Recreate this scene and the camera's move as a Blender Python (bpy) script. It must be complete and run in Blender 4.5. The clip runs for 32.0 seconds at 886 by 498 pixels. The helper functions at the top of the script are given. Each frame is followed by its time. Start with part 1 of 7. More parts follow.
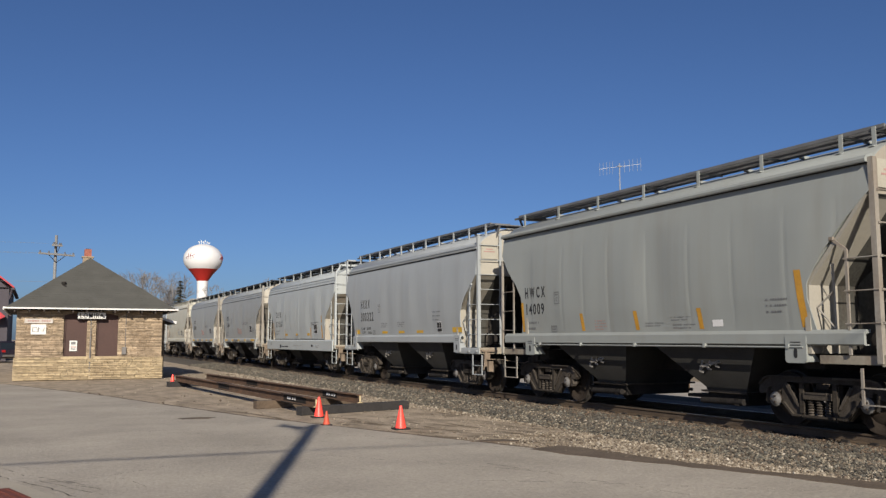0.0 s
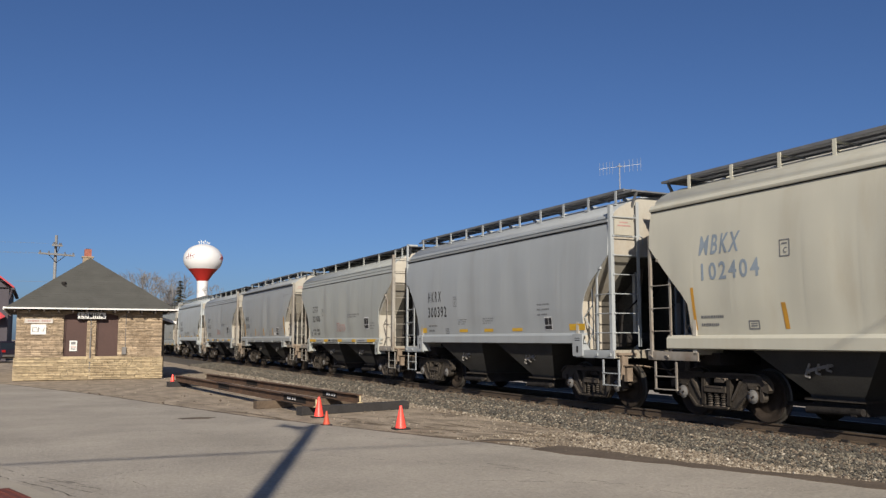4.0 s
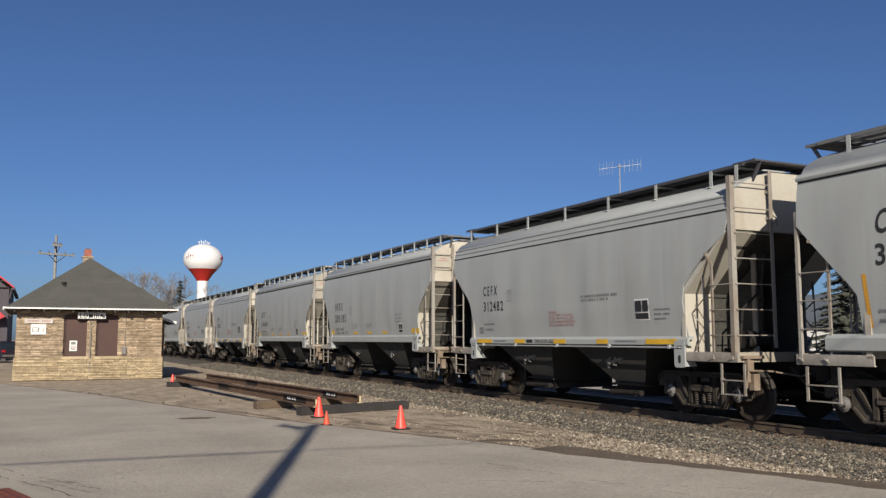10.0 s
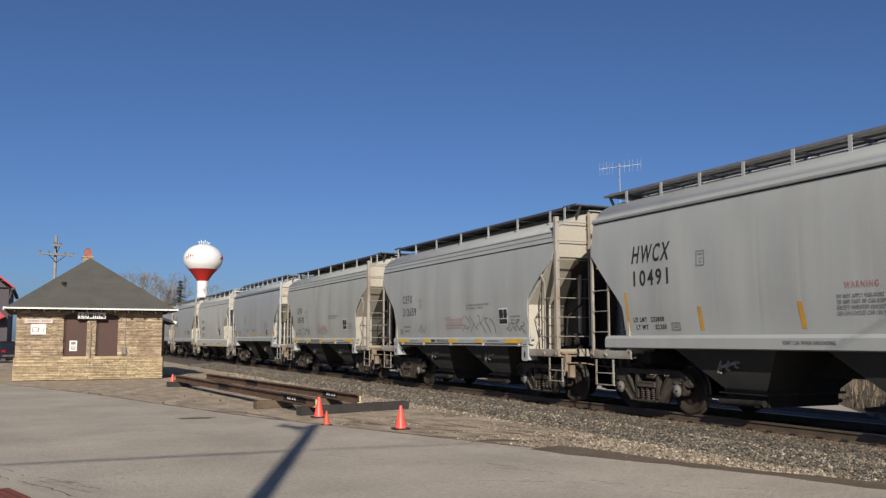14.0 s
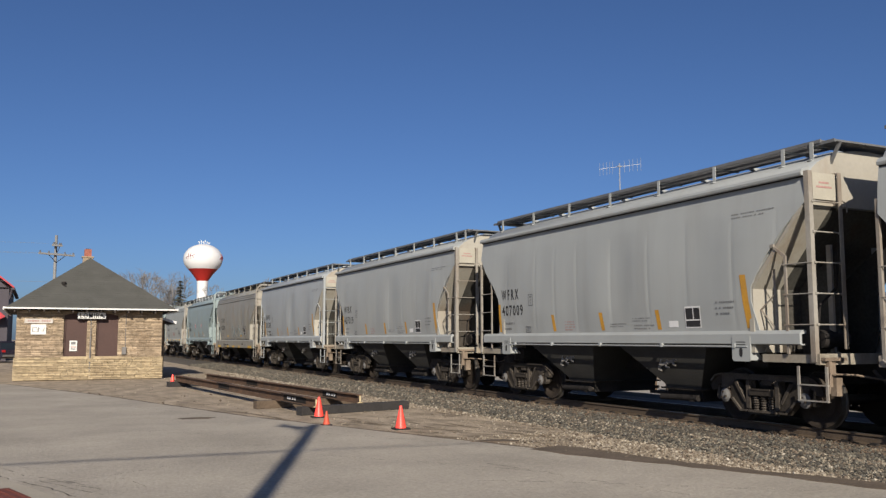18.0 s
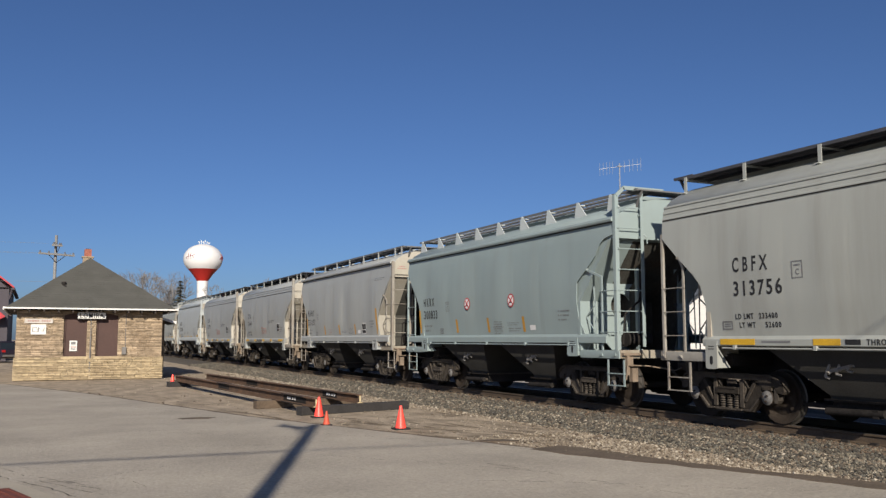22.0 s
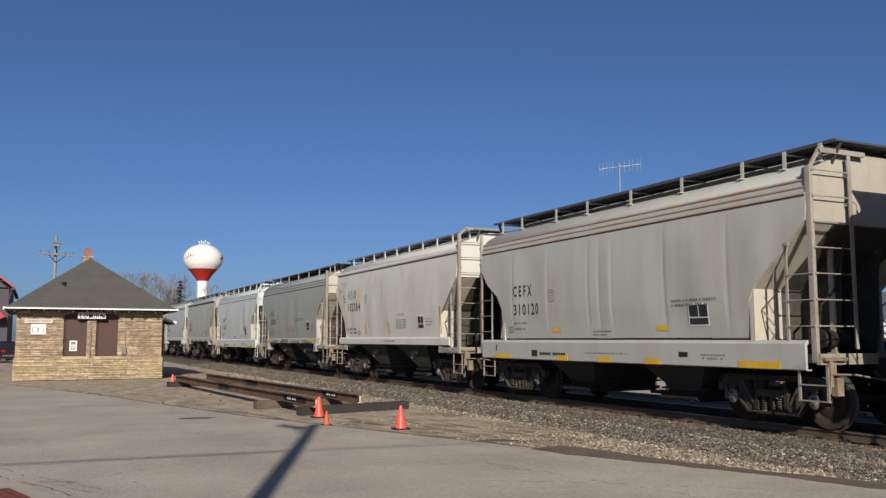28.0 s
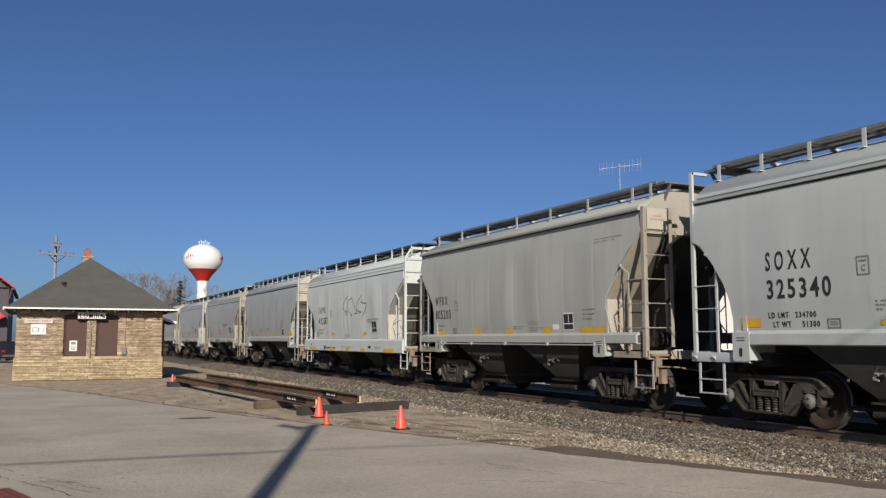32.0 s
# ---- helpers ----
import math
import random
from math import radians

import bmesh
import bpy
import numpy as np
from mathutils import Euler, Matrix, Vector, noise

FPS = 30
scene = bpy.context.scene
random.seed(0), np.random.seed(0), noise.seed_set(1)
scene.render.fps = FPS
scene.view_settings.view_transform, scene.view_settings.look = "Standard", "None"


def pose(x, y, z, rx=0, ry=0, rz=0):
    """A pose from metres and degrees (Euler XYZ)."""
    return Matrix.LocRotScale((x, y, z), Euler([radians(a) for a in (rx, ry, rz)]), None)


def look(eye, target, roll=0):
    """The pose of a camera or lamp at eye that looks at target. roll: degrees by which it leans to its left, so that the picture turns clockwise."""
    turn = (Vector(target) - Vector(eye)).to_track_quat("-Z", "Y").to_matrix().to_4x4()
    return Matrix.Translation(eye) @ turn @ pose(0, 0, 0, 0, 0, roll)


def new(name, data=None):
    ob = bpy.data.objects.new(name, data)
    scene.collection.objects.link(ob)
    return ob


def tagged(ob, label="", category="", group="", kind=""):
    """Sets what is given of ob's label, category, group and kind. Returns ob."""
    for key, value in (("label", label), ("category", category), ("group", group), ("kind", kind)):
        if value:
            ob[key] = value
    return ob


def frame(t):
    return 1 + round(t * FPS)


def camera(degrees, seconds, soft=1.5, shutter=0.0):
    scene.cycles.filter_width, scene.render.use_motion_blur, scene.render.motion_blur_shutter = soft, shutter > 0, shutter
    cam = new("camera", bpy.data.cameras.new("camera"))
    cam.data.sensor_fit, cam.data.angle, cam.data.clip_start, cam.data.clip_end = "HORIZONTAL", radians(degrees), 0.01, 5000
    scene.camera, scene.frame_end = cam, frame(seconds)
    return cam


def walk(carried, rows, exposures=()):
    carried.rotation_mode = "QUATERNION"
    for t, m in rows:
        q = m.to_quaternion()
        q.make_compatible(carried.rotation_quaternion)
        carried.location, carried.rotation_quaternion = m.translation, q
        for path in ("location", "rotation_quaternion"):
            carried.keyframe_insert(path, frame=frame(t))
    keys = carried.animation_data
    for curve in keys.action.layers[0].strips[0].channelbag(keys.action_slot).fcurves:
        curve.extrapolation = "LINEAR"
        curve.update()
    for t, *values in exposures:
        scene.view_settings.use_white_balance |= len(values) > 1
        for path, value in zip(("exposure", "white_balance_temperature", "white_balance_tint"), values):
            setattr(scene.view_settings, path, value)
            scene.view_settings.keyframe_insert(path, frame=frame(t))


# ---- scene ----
# the recording camera dims its picture a little when pale cars pass
EXPOSURES = [(0.0, 0.46), (3.0, 0.44), (6.0, 0.50), (8.0, 0.46), (10.0, 0.50), (25.0, 0.50), (28.0, 0.43), (32.0, 0.43)]
cam = camera(54.57, 32.0, soft=1.37)
EYE = Vector((0.0, 0.0, 1.751))
CAM_POSE = Matrix.Translation(EYE) @ pose(0, 0, 0, 96.01, 0, -25.29)
walk(cam, [(0.0, CAM_POSE), (32.0, CAM_POSE)], exposures=EXPOSURES)

# ---- light ----
SUN_AZ, SUN_EL = math.radians(201.0), math.radians(25.0)
world = bpy.data.worlds.new("world")
scene.world = world
world.use_nodes = True
_wn, _wl = world.node_tree.nodes, world.node_tree.links
_sky = _wn.new("ShaderNodeTexSky")
_sky.sky_type = 'NISHITA'
_sky.sun_disc = False
_sky.sun_elevation = SUN_EL
_sky.sun_rotation = SUN_AZ
_sky.altitude = 2200.0
_sky.air_density = 1.0
_sky.dust_density = 7.0
_sky.ozone_density = 6.3
_tint = _wn.new("ShaderNodeMix")
_tint.data_type = 'RGBA'
_tint.blend_type = 'MULTIPLY'
_tint.inputs[0].default_value = 1.0
_tint.inputs[7].default_value = (0.97, 1.0, 1.115, 1)
_wl.new(_sky.outputs["Color"], _tint.inputs[6])
_wl.new(_tint.outputs[2], _wn["Background"].inputs["Color"])
_wn["Background"].inputs["Strength"].default_value = 0.0520

sun_data = bpy.data.lights.new("sun", 'SUN')
sun_data.energy = 4.85
sun_data.angle = math.radians(0.55)
sun_data.color = (1.0, 0.90, 0.76)
sun = new("sun", sun_data)
_sd = Vector((math.sin(SUN_AZ) * math.cos(SUN_EL), math.cos(SUN_AZ) * math.cos(SUN_EL), math.sin(SUN_EL)))
sun.matrix_world = look(_sd * 50, (0, 0, 0))
scene.view_settings.exposure = 0.0


# ---- materials ----
def mat(name, base, rough=0.7, metal=0.0, var=0.12, scale=3.0, fine=40.0, bump=0.15, dirt=None, dirt_amount=0.0,
        streak=0.0, rnd=0.0, stretch=(1, 1, 1), spec=0.4, dirt_from=0.5):
    """A painted, stony or metal surface: base colour with two scales of variation, optional stains and streaks."""
    m = bpy.data.materials.new(name)
    m.use_nodes = True
    n, l = m.node_tree.nodes, m.node_tree.links
    bsdf = n["Principled BSDF"]
    bsdf.inputs["Roughness"].default_value = rough
    bsdf.inputs["Metallic"].default_value = metal
    bsdf.inputs["Specular IOR Level"].default_value = spec
    tc = n.new("ShaderNodeTexCoord")
    mp = n.new("ShaderNodeMapping")
    mp.inputs["Scale"].default_value = stretch
    l.new(tc.outputs["Object"], mp.inputs["Vector"])
    shift = None
    if streak:
        own = n.new("ShaderNodeObjectInfo")
        shift = n.new("ShaderNodeVectorMath")
        shift.operation = 'SCALE'
        shift.inputs[0].default_value = (31.0, 57.0, 0.0)
        l.new(own.outputs["Random"], shift.inputs["Scale"])
        l.new(shift.outputs[0], mp.inputs["Location"])
    big = n.new("ShaderNodeTexNoise")
    big.inputs["Scale"].default_value = scale
    big.inputs["Detail"].default_value = 4
    l.new(mp.outputs[0], big.inputs["Vector"])
    small = n.new("ShaderNodeTexNoise")
    small.inputs["Scale"].default_value = fine
    small.inputs["Detail"].default_value = 5
    l.new(mp.outputs[0], small.inputs["Vector"])
    add = n.new("ShaderNodeMath")
    add.operation = 'ADD'
    l.new(big.outputs["Fac"], add.inputs[0])
    l.new(small.outputs["Fac"], add.inputs[1])
    rng = n.new("ShaderNodeMapRange")
    rng.inputs[1].default_value, rng.inputs[2].default_value = 0.7, 1.3
    rng.inputs[3].default_value, rng.inputs[4].default_value = 1 - var, 1 + var
    l.new(add.outputs[0], rng.inputs[0])
    col = n.new("ShaderNodeMix")
    col.data_type = 'RGBA'
    col.blend_type = 'MULTIPLY'
    col.inputs[0].default_value = 1.0
    col.inputs[6].default_value = (*base, 1)
    l.new(rng.outputs[0], col.inputs[7])
    out = col.outputs[2]
    if rnd:
        info = n.new("ShaderNodeObjectInfo")
        r2 = n.new("ShaderNodeMapRange")
        r2.inputs[3].default_value, r2.inputs[4].default_value = 1 - rnd, 1 + rnd
        isl = n.new("ShaderNodeNewGeometry")
        both = n.new("ShaderNodeMath")
        both.operation = 'ADD'
        l.new(info.outputs["Random"], both.inputs[0])
        l.new(isl.outputs["Random Per Island"], both.inputs[1])
        wrap = n.new("ShaderNodeMath")
        wrap.operation = 'FRACT'
        l.new(both.outputs[0], wrap.inputs[0])
        l.new(wrap.outputs[0], r2.inputs[0])
        c2 = n.new("ShaderNodeMix")
        c2.data_type = 'RGBA'
        c2.blend_type = 'MULTIPLY'
        c2.inputs[0].default_value = 1.0
        l.new(out, c2.inputs[6])
        l.new(r2.outputs[0], c2.inputs[7])
        out = c2.outputs[2]
    if dirt:
        dn = n.new("ShaderNodeTexNoise")
        dn.inputs["Scale"].default_value = 1.1
        dn.inputs["Detail"].default_value = 7
        dn.inputs["Roughness"].default_value = 0.62
        dm = n.new("ShaderNodeMapping")
        dm.inputs["Scale"].default_value = (1, 1.6, 1 - 0.85 * streak) if streak else (1, 1, 1)
        l.new(tc.outputs["Object"], dm.inputs["Vector"])
        if shift:
            l.new(shift.outputs[0], dm.inputs["Location"])
        l.new(dm.outputs[0], dn.inputs["Vector"])
        dr = n.new("ShaderNodeMapRange")
        dr.inputs[1].default_value, dr.inputs[2].default_value = dirt_from, dirt_from + 0.28
        dr.inputs[3].default_value, dr.inputs[4].default_value = 0.0, dirt_amount
        l.new(dn.outputs["Fac"], dr.inputs[0])
        c3 = n.new("ShaderNodeMix")
        c3.data_type = 'RGBA'
        l.new(dr.outputs[0], c3.inputs[0])
        l.new(out, c3.inputs[6])
        c3.inputs[7].default_value = (*dirt, 1)
        out = c3.outputs[2]
    l.new(out, bsdf.inputs["Base Color"])
    if bump:
        b = n.new("ShaderNodeBump")
        b.inputs["Strength"].default_value = bump
        b.inputs["Distance"].default_value = 0.02
        l.new(small.outputs["Fac"], b.inputs["Height"])
        l.new(b.outputs[0], bsdf.inputs["Normal"])
    return m


GRIME = (0.179, 0.167, 0.137)


def paint(name, base, dirt=GRIME, amount=0.25, streak=1.0, dirt_from=0.5):
    return mat(name, base, rough=0.48, var=0.035, scale=0.7, fine=3.5, bump=0.03, dirt=dirt, dirt_amount=amount, streak=streak, stretch=(1, 1, 0.12), dirt_from=dirt_from)


PAINT = {
    "grey": paint("grey car paint", (0.291, 0.307, 0.305)),
    "cool": paint("cool grey car paint", (0.295, 0.317, 0.327)),
    "light": paint("light grey car paint", (0.352, 0.380, 0.383), amount=0.18),
    "warm": paint("warm grey car paint", (0.305, 0.320, 0.301), amount=0.42),
    "cream": paint("cream car paint", (0.462, 0.466, 0.436), dirt=(0.36, 0.275, 0.165), amount=0.6, streak=0.35, dirt_from=0.50),
    "ivory": paint("ivory car paint", (0.455, 0.446, 0.372), dirt=(0.36, 0.30, 0.20), amount=0.4, streak=0.6, dirt_from=0.50),
    "white": paint("white car paint", (0.434, 0.472, 0.472), amount=0.16),
    "tan": paint("rusty tan car paint", (0.232, 0.230, 0.206), dirt=(0.215, 0.168, 0.105), amount=0.5, streak=0.35, dirt_from=0.42),
    "pale": paint("pale cream-grey car paint", (0.398, 0.405, 0.379), amount=0.22),
    "dull": paint("dull weathered car paint", (0.249, 0.267, 0.257), amount=0.35),
    "rusty": paint("rust-streaked grey car paint", (0.335, 0.346, 0.325), dirt=(0.267, 0.200, 0.126), amount=0.35, streak=0.7, dirt_from=0.50),
    "blue": paint("pale blue car paint", (0.227, 0.281, 0.284), amount=0.2),
}
END_DIRTY = mat("rust-streaked end paint", (0.253, 0.230, 0.186), rough=0.7, var=0.15, scale=1.2, fine=20, bump=0.1, dirt=(0.126, 0.063, 0.030), dirt_amount=0.85, streak=1.0)
# Much darker than the ends' paint: the shade between cars is in this colour.
END_SHADED = mat("sooty end sheet paint", (0.052, 0.051, 0.046), rough=0.8, var=0.3, scale=1.5, fine=20, dirt=(0.074, 0.044, 0.026), dirt_amount=0.6, streak=0.9, spec=0.1)
# Also used where shade is painted in: eave strips, end decks, underframe.
STEEL_AND_SHADE = mat("dark grimy steel", (0.023, 0.021, 0.020), rough=0.75, var=0.4, scale=3, fine=30, dirt=(0.038, 0.030, 0.023), dirt_amount=0.5, spec=0.1)
TRUCK = mat("dusty cast steel", (0.051, 0.044, 0.037), rough=0.8, var=0.35, scale=5, fine=40, dirt=(0.066, 0.053, 0.042), dirt_amount=0.5, spec=0.12, rnd=0.45)
WHEEL = mat("worn wheel steel", (0.042, 0.034, 0.028), rough=0.75, metal=0.1, var=0.25, scale=4, dirt=(0.044, 0.031, 0.023), dirt_amount=0.6, spec=0.1)
TREAD = mat("worn wheel tread", (0.089, 0.082, 0.074), rough=0.55, metal=0.6, var=0.1)
# Well below the car's own grey: shade under the body is in this colour.
HOPPER_SHADED = mat("dusty hopper bay paint", (0.042, 0.041, 0.038), rough=0.7, var=0.2, scale=1.5, dirt=(0.052, 0.046, 0.039), dirt_amount=0.5, spec=0.12)
GRATE = mat("galvanized grating", (0.135, 0.138, 0.140), rough=0.6, metal=0.2, var=0.2)
BOARD_DARK = mat("dark running board", (0.074, 0.074, 0.082), rough=0.6, metal=0.4, var=0.2)
YELLOW = mat("reflective yellow tape", (0.535, 0.320, 0.023), rough=0.45, var=0.15, scale=2, dirt=(0.259, 0.164, 0.052), dirt_amount=0.5)
STRIPE_ORANGE = mat("faded orange tape", (0.431, 0.223, 0.026), rough=0.5, var=0.2, scale=2, dirt=(0.245, 0.149, 0.059), dirt_amount=0.5)
LETTER = mat("black stencil paint", (0.019, 0.019, 0.020), rough=0.6, var=0.2)
LETTER_RED = mat("faded red stencil paint", (0.312, 0.186, 0.171), rough=0.6, var=0.2)
SIGN_RED = mat("red warning sign paint", (0.36, 0.055, 0.06), rough=0.5, var=0.1)
LETTER_BLUE = mat("faded blue-grey stencil paint", (0.215, 0.262, 0.310), rough=0.6, var=0.15)
LETTER_GREY = mat("faded stencil paint", (0.156, 0.160, 0.164), rough=0.6, var=0.2)
DECAL_WHITE = mat("white decal", (0.594, 0.594, 0.594), rough=0.5, var=0.05)
BEARING = mat("dusty bearing cap", (0.135, 0.132, 0.128), rough=0.5, var=0.2)


# ---- mesh building ----
class Geo:
    """Collects faces with material slots, then becomes one mesh."""

    def __init__(self):
        self.v, self.f, self.m, self.s = [], [], [], []

    def face(self, pts, mi=0, smooth=False):
        b = len(self.v)
        self.v.extend(tuple(p) for p in pts)
        self.f.append(tuple(range(b, b + len(pts))))
        self.m.append(mi)
        self.s.append(smooth)

    def box(self, c, s, mi=0, rot=None, taper=1.0):
        x, y, z = s[0] / 2, s[1] / 2, s[2] / 2
        p = [Vector((a * x * (taper if k > 0 else 1), b * y * (taper if k > 0 else 1), k * z)) for k in (-1, 1) for b in (-1, 1) for a in (-1, 1)]
        if rot is not None:
            p = [rot @ q for q in p]
        b0 = len(self.v)
        self.v.extend((q.x + c[0], q.y + c[1], q.z + c[2]) for q in p)
        for f in ((0, 2, 3, 1), (4, 5, 7, 6), (0, 1, 5, 4), (2, 6, 7, 3), (0, 4, 6, 2), (1, 3, 7, 5)):
            self.f.append(tuple(b0 + i for i in f))
            self.m.append(mi)
            self.s.append(False)

    def span(self, x0, x1, y0, y1, z0, z1, mi=0):
        self.box(((x0 + x1) / 2, (y0 + y1) / 2, (z0 + z1) / 2), (abs(x1 - x0), abs(y1 - y0), abs(z1 - z0)), mi)

    def bar(self, p, q, w, h, mi=0):
        p, q = Vector(p), Vector(q)
        d = q - p
        r = d.to_track_quat('Y', 'Z').to_matrix()
        self.box((p + q) / 2, (w, d.length, h), mi, r)

    def tube(self, p, q, r, n=8, mi=0, r2=None, caps=True, smooth=True):
        p, q = Vector(p), Vector(q)
        d = (q - p)
        m = d.to_track_quat('Z', 'Y').to_matrix()
        r2 = r if r2 is None else r2
        b = len(self.v)
        for base, rr in ((p, r), (q, r2)):
            for i in range(n):
                a = 2 * math.pi * i / n
                w = base + m @ Vector((math.cos(a) * rr, math.sin(a) * rr, 0))
                self.v.append(tuple(w))
        for i in range(n):
            j = (i + 1) % n
            self.f.append((b + i, b + j, b + n + j, b + n + i))
            self.m.append(mi)
            self.s.append(smooth)
        if caps:
            self.f.append(tuple(b + i for i in reversed(range(n))))
            self.f.append(tuple(b + n + i for i in range(n)))
            self.m += [mi, mi]
            self.s += [False, False]

    def path(self, pts, r, n=6, mi=0):
        for a, b in zip(pts, pts[1:]):
            self.tube(a, b, r, n, mi)

    def prism(self, prof, a, b, axis='y', mi=0):
        """prof: 2D outline (u, v); extruded from a to b along axis. y: (x, z); x: (y, z); z: (x, y)."""
        def put(u, v, w):
            return {'y': (u, w, v), 'x': (w, u, v), 'z': (u, v, w)}[axis]
        n, b0 = len(prof), len(self.v)
        for w in (a, b):
            self.v.extend(put(u, v, w) for u, v in prof)
        for i in range(n):
            j = (i + 1) % n
            self.f.append((b0 + i, b0 + j, b0 + n + j, b0 + n + i))
            self.m.append(mi)
            self.s.append(False)
        self.f.append(tuple(b0 + i for i in reversed(range(n))))
        self.f.append(tuple(b0 + n + i for i in range(n)))
        self.m += [mi, mi]
        self.s += [False, False]

    def lathe(self, prof, c=(0, 0, 0), n=24, axis='z', mi=0, smooth=True, cap=False):
        """prof: (radius, height) rows, or (radius, height, slot)."""
        b = len(self.v)
        for row in prof:
            r, h = row[0], row[1]
            for i in range(n):
                a = 2 * math.pi * i / n
                u, v = r * math.cos(a), r * math.sin(a)
                p = {'z': (u, v, h), 'x': (h, u, v), 'y': (u, h, v)}[axis]
                self.v.append((p[0] + c[0], p[1] + c[1], p[2] + c[2]))
        for k in range(len(prof) - 1):
            for i in range(n):
                j = (i + 1) % n
                self.f.append((b + k * n + i, b + k * n + j, b + (k + 1) * n + j, b + (k + 1) * n + i))
                self.m.append(prof[k][2] if len(prof[k]) > 2 else mi)
                self.s.append(smooth)

    def rings(self, rings, mi=0, smooth=True, caps=True):
        """Closed rings of equal length, skinned one to the next."""
        n, b = len(rings[0]), len(self.v)
        for r in rings:
            self.v.extend(tuple(p) for p in r)
        for k in range(len(rings) - 1):
            for i in range(n):
                j = (i + 1) % n
                self.f.append((b + k * n + i, b + k * n + j, b + (k + 1) * n + j, b + (k + 1) * n + i))
                self.m.append(mi)
                self.s.append(smooth)
        if caps:
            self.f.append(tuple(b + i for i in reversed(range(n))))
            self.f.append(tuple(b + (len(rings) - 1) * n + i for i in range(n)))
            self.m += [mi, mi]
            self.s += [False, False]

    def mesh(self, name, mats, weld=False):
        me = bpy.data.meshes.new(name)
        me.from_pydata(self.v, [], self.f)
        for mm in mats:
            me.materials.append(mm)
        me.polygons.foreach_set("material_index", self.m)
        me.polygons.foreach_set("use_smooth", self.s)
        bm = bmesh.new()
        bm.from_mesh(me)
        if weld:
            bmesh.ops.remove_doubles(bm, verts=bm.verts, dist=0.0005)
        bmesh.ops.recalc_face_normals(bm, faces=bm.faces)
        bm.to_mesh(me)
        bm.free()
        me.update()
        me.set_sharp_from_angle(angle=math.radians(38))
        return me


def put(name, me, parent=None, m=None, label="", paint_mat=None):
    """Links a mesh as one object, under a thing or part where parent is given."""
    ob = new(name, me)
    if parent is not None:
        ob.parent = parent
    if m is not None:
        ob.matrix_local = m
    if label:
        ob["label"] = label
    if paint_mat is not None:
        ob.material_slots[0].link = 'OBJECT'
        ob.material_slots[0].material = paint_mat
    return ob


def thing(name, at=(0, 0, 0), label="", category="", group="", kind="", rz=0):
    e = new(name)
    e.matrix_world = pose(at[0], at[1], at[2], 0, 0, rz)
    return tagged(e, label, category, group, kind)


_letters = {}


def lettering(text, height, material, wide=1.0, space=1.2):
    """The mesh of a line of writing: x along the line, y up, z out of the surface."""
    key = (text, height, material.name, wide, space)
    if key not in _letters:
        cu = bpy.data.curves.new("writing", 'FONT')
        cu.body = text
        cu.size = height / 0.7
        cu.extrude = 0.0008
        cu.offset = height * 0.028
        cu.space_character = space
        cu.resolution_u = 3
        ob = bpy.data.objects.new("writing", cu)
        me = bpy.data.meshes.new_from_object(ob)
        bpy.data.objects.remove(ob)
        me.materials.clear()
        me.materials.append(material)
        for v in me.vertices:
            v.co.x *= wide * 0.88
        _letters[key] = me
    return _letters[key]
# ---- ground, road and track ----
TRACK_X, RAIL_Z = 12.48, 0.30
DIRT = mat("sandy gravel dirt", (0.324, 0.268, 0.202), rough=0.95, var=0.40, scale=1.4, fine=30, bump=1.0, stretch=(1.6, 0.6, 1), dirt=(0.150, 0.117, 0.083), dirt_amount=0.9, dirt_from=0.50, spec=0.2)
ASPHALT = mat("worn pale asphalt", (0.330, 0.300, 0.254), rough=0.95, var=0.22, scale=0.5, fine=26, bump=0.9, dirt=(0.258, 0.238, 0.207), dirt_amount=0.5, spec=0.2)
BALLAST = mat("grey ballast bed", (0.068, 0.059, 0.048), rough=0.95, var=0.35, scale=6, fine=22, bump=0.9)
TIE = mat("weathered tie wood", (0.097, 0.067, 0.044), rough=0.9, var=0.3, scale=3, fine=25, bump=0.4, rnd=0.25)
RAIL = mat("brown rail steel", (0.111, 0.083, 0.059), rough=0.7, metal=0.4, var=0.25)
RAIL_TOP = mat("worn rail head", (0.164, 0.156, 0.149), rough=0.42, metal=0.85, var=0.1)

g = Geo()
R = 3500
g.face([(-R, -R, 0), (R, -R, 0), (R, R, 0), (-R, R, 0)])
ground = tagged(put("ground", g.mesh("ground", [DIRT])), "sandy dirt and gravel ground beside the track", "ground", kind="structure")

g = Geo()
edge = [(10.4, 4.6), (9.15, 7.4), (8.4, 9.4), (7.3, 12.1), (4.5, 19.5), (1.55, 30.4), (-0.9, 37.6), (-6, 46), (-14, 60), (-40, 90), (-90, 90), (-90, -60), (40, -60), (24, -20)]
g.prism(edge, -0.2, 0.02, 'z')
tagged(put("road", g.mesh("road", [ASPHALT])), "pale worn asphalt road with cracks", "road", kind="structure")

g = Geo()
prof = [(-3.1, -0.1), (-3.0, 0.0), (-2.2, 0.10), (-1.5, 0.128), (1.5, 0.128), (2.2, 0.14), (3.0, 0.14), (3.1, -0.1)]
g.prism([(TRACK_X + a, b) for a, b in prof], -760, 900, 'y')
tagged(put("ballast_bed", g.mesh("ballast", [BALLAST])), "grey crushed stone ballast under the track", "ballast", kind="structure")

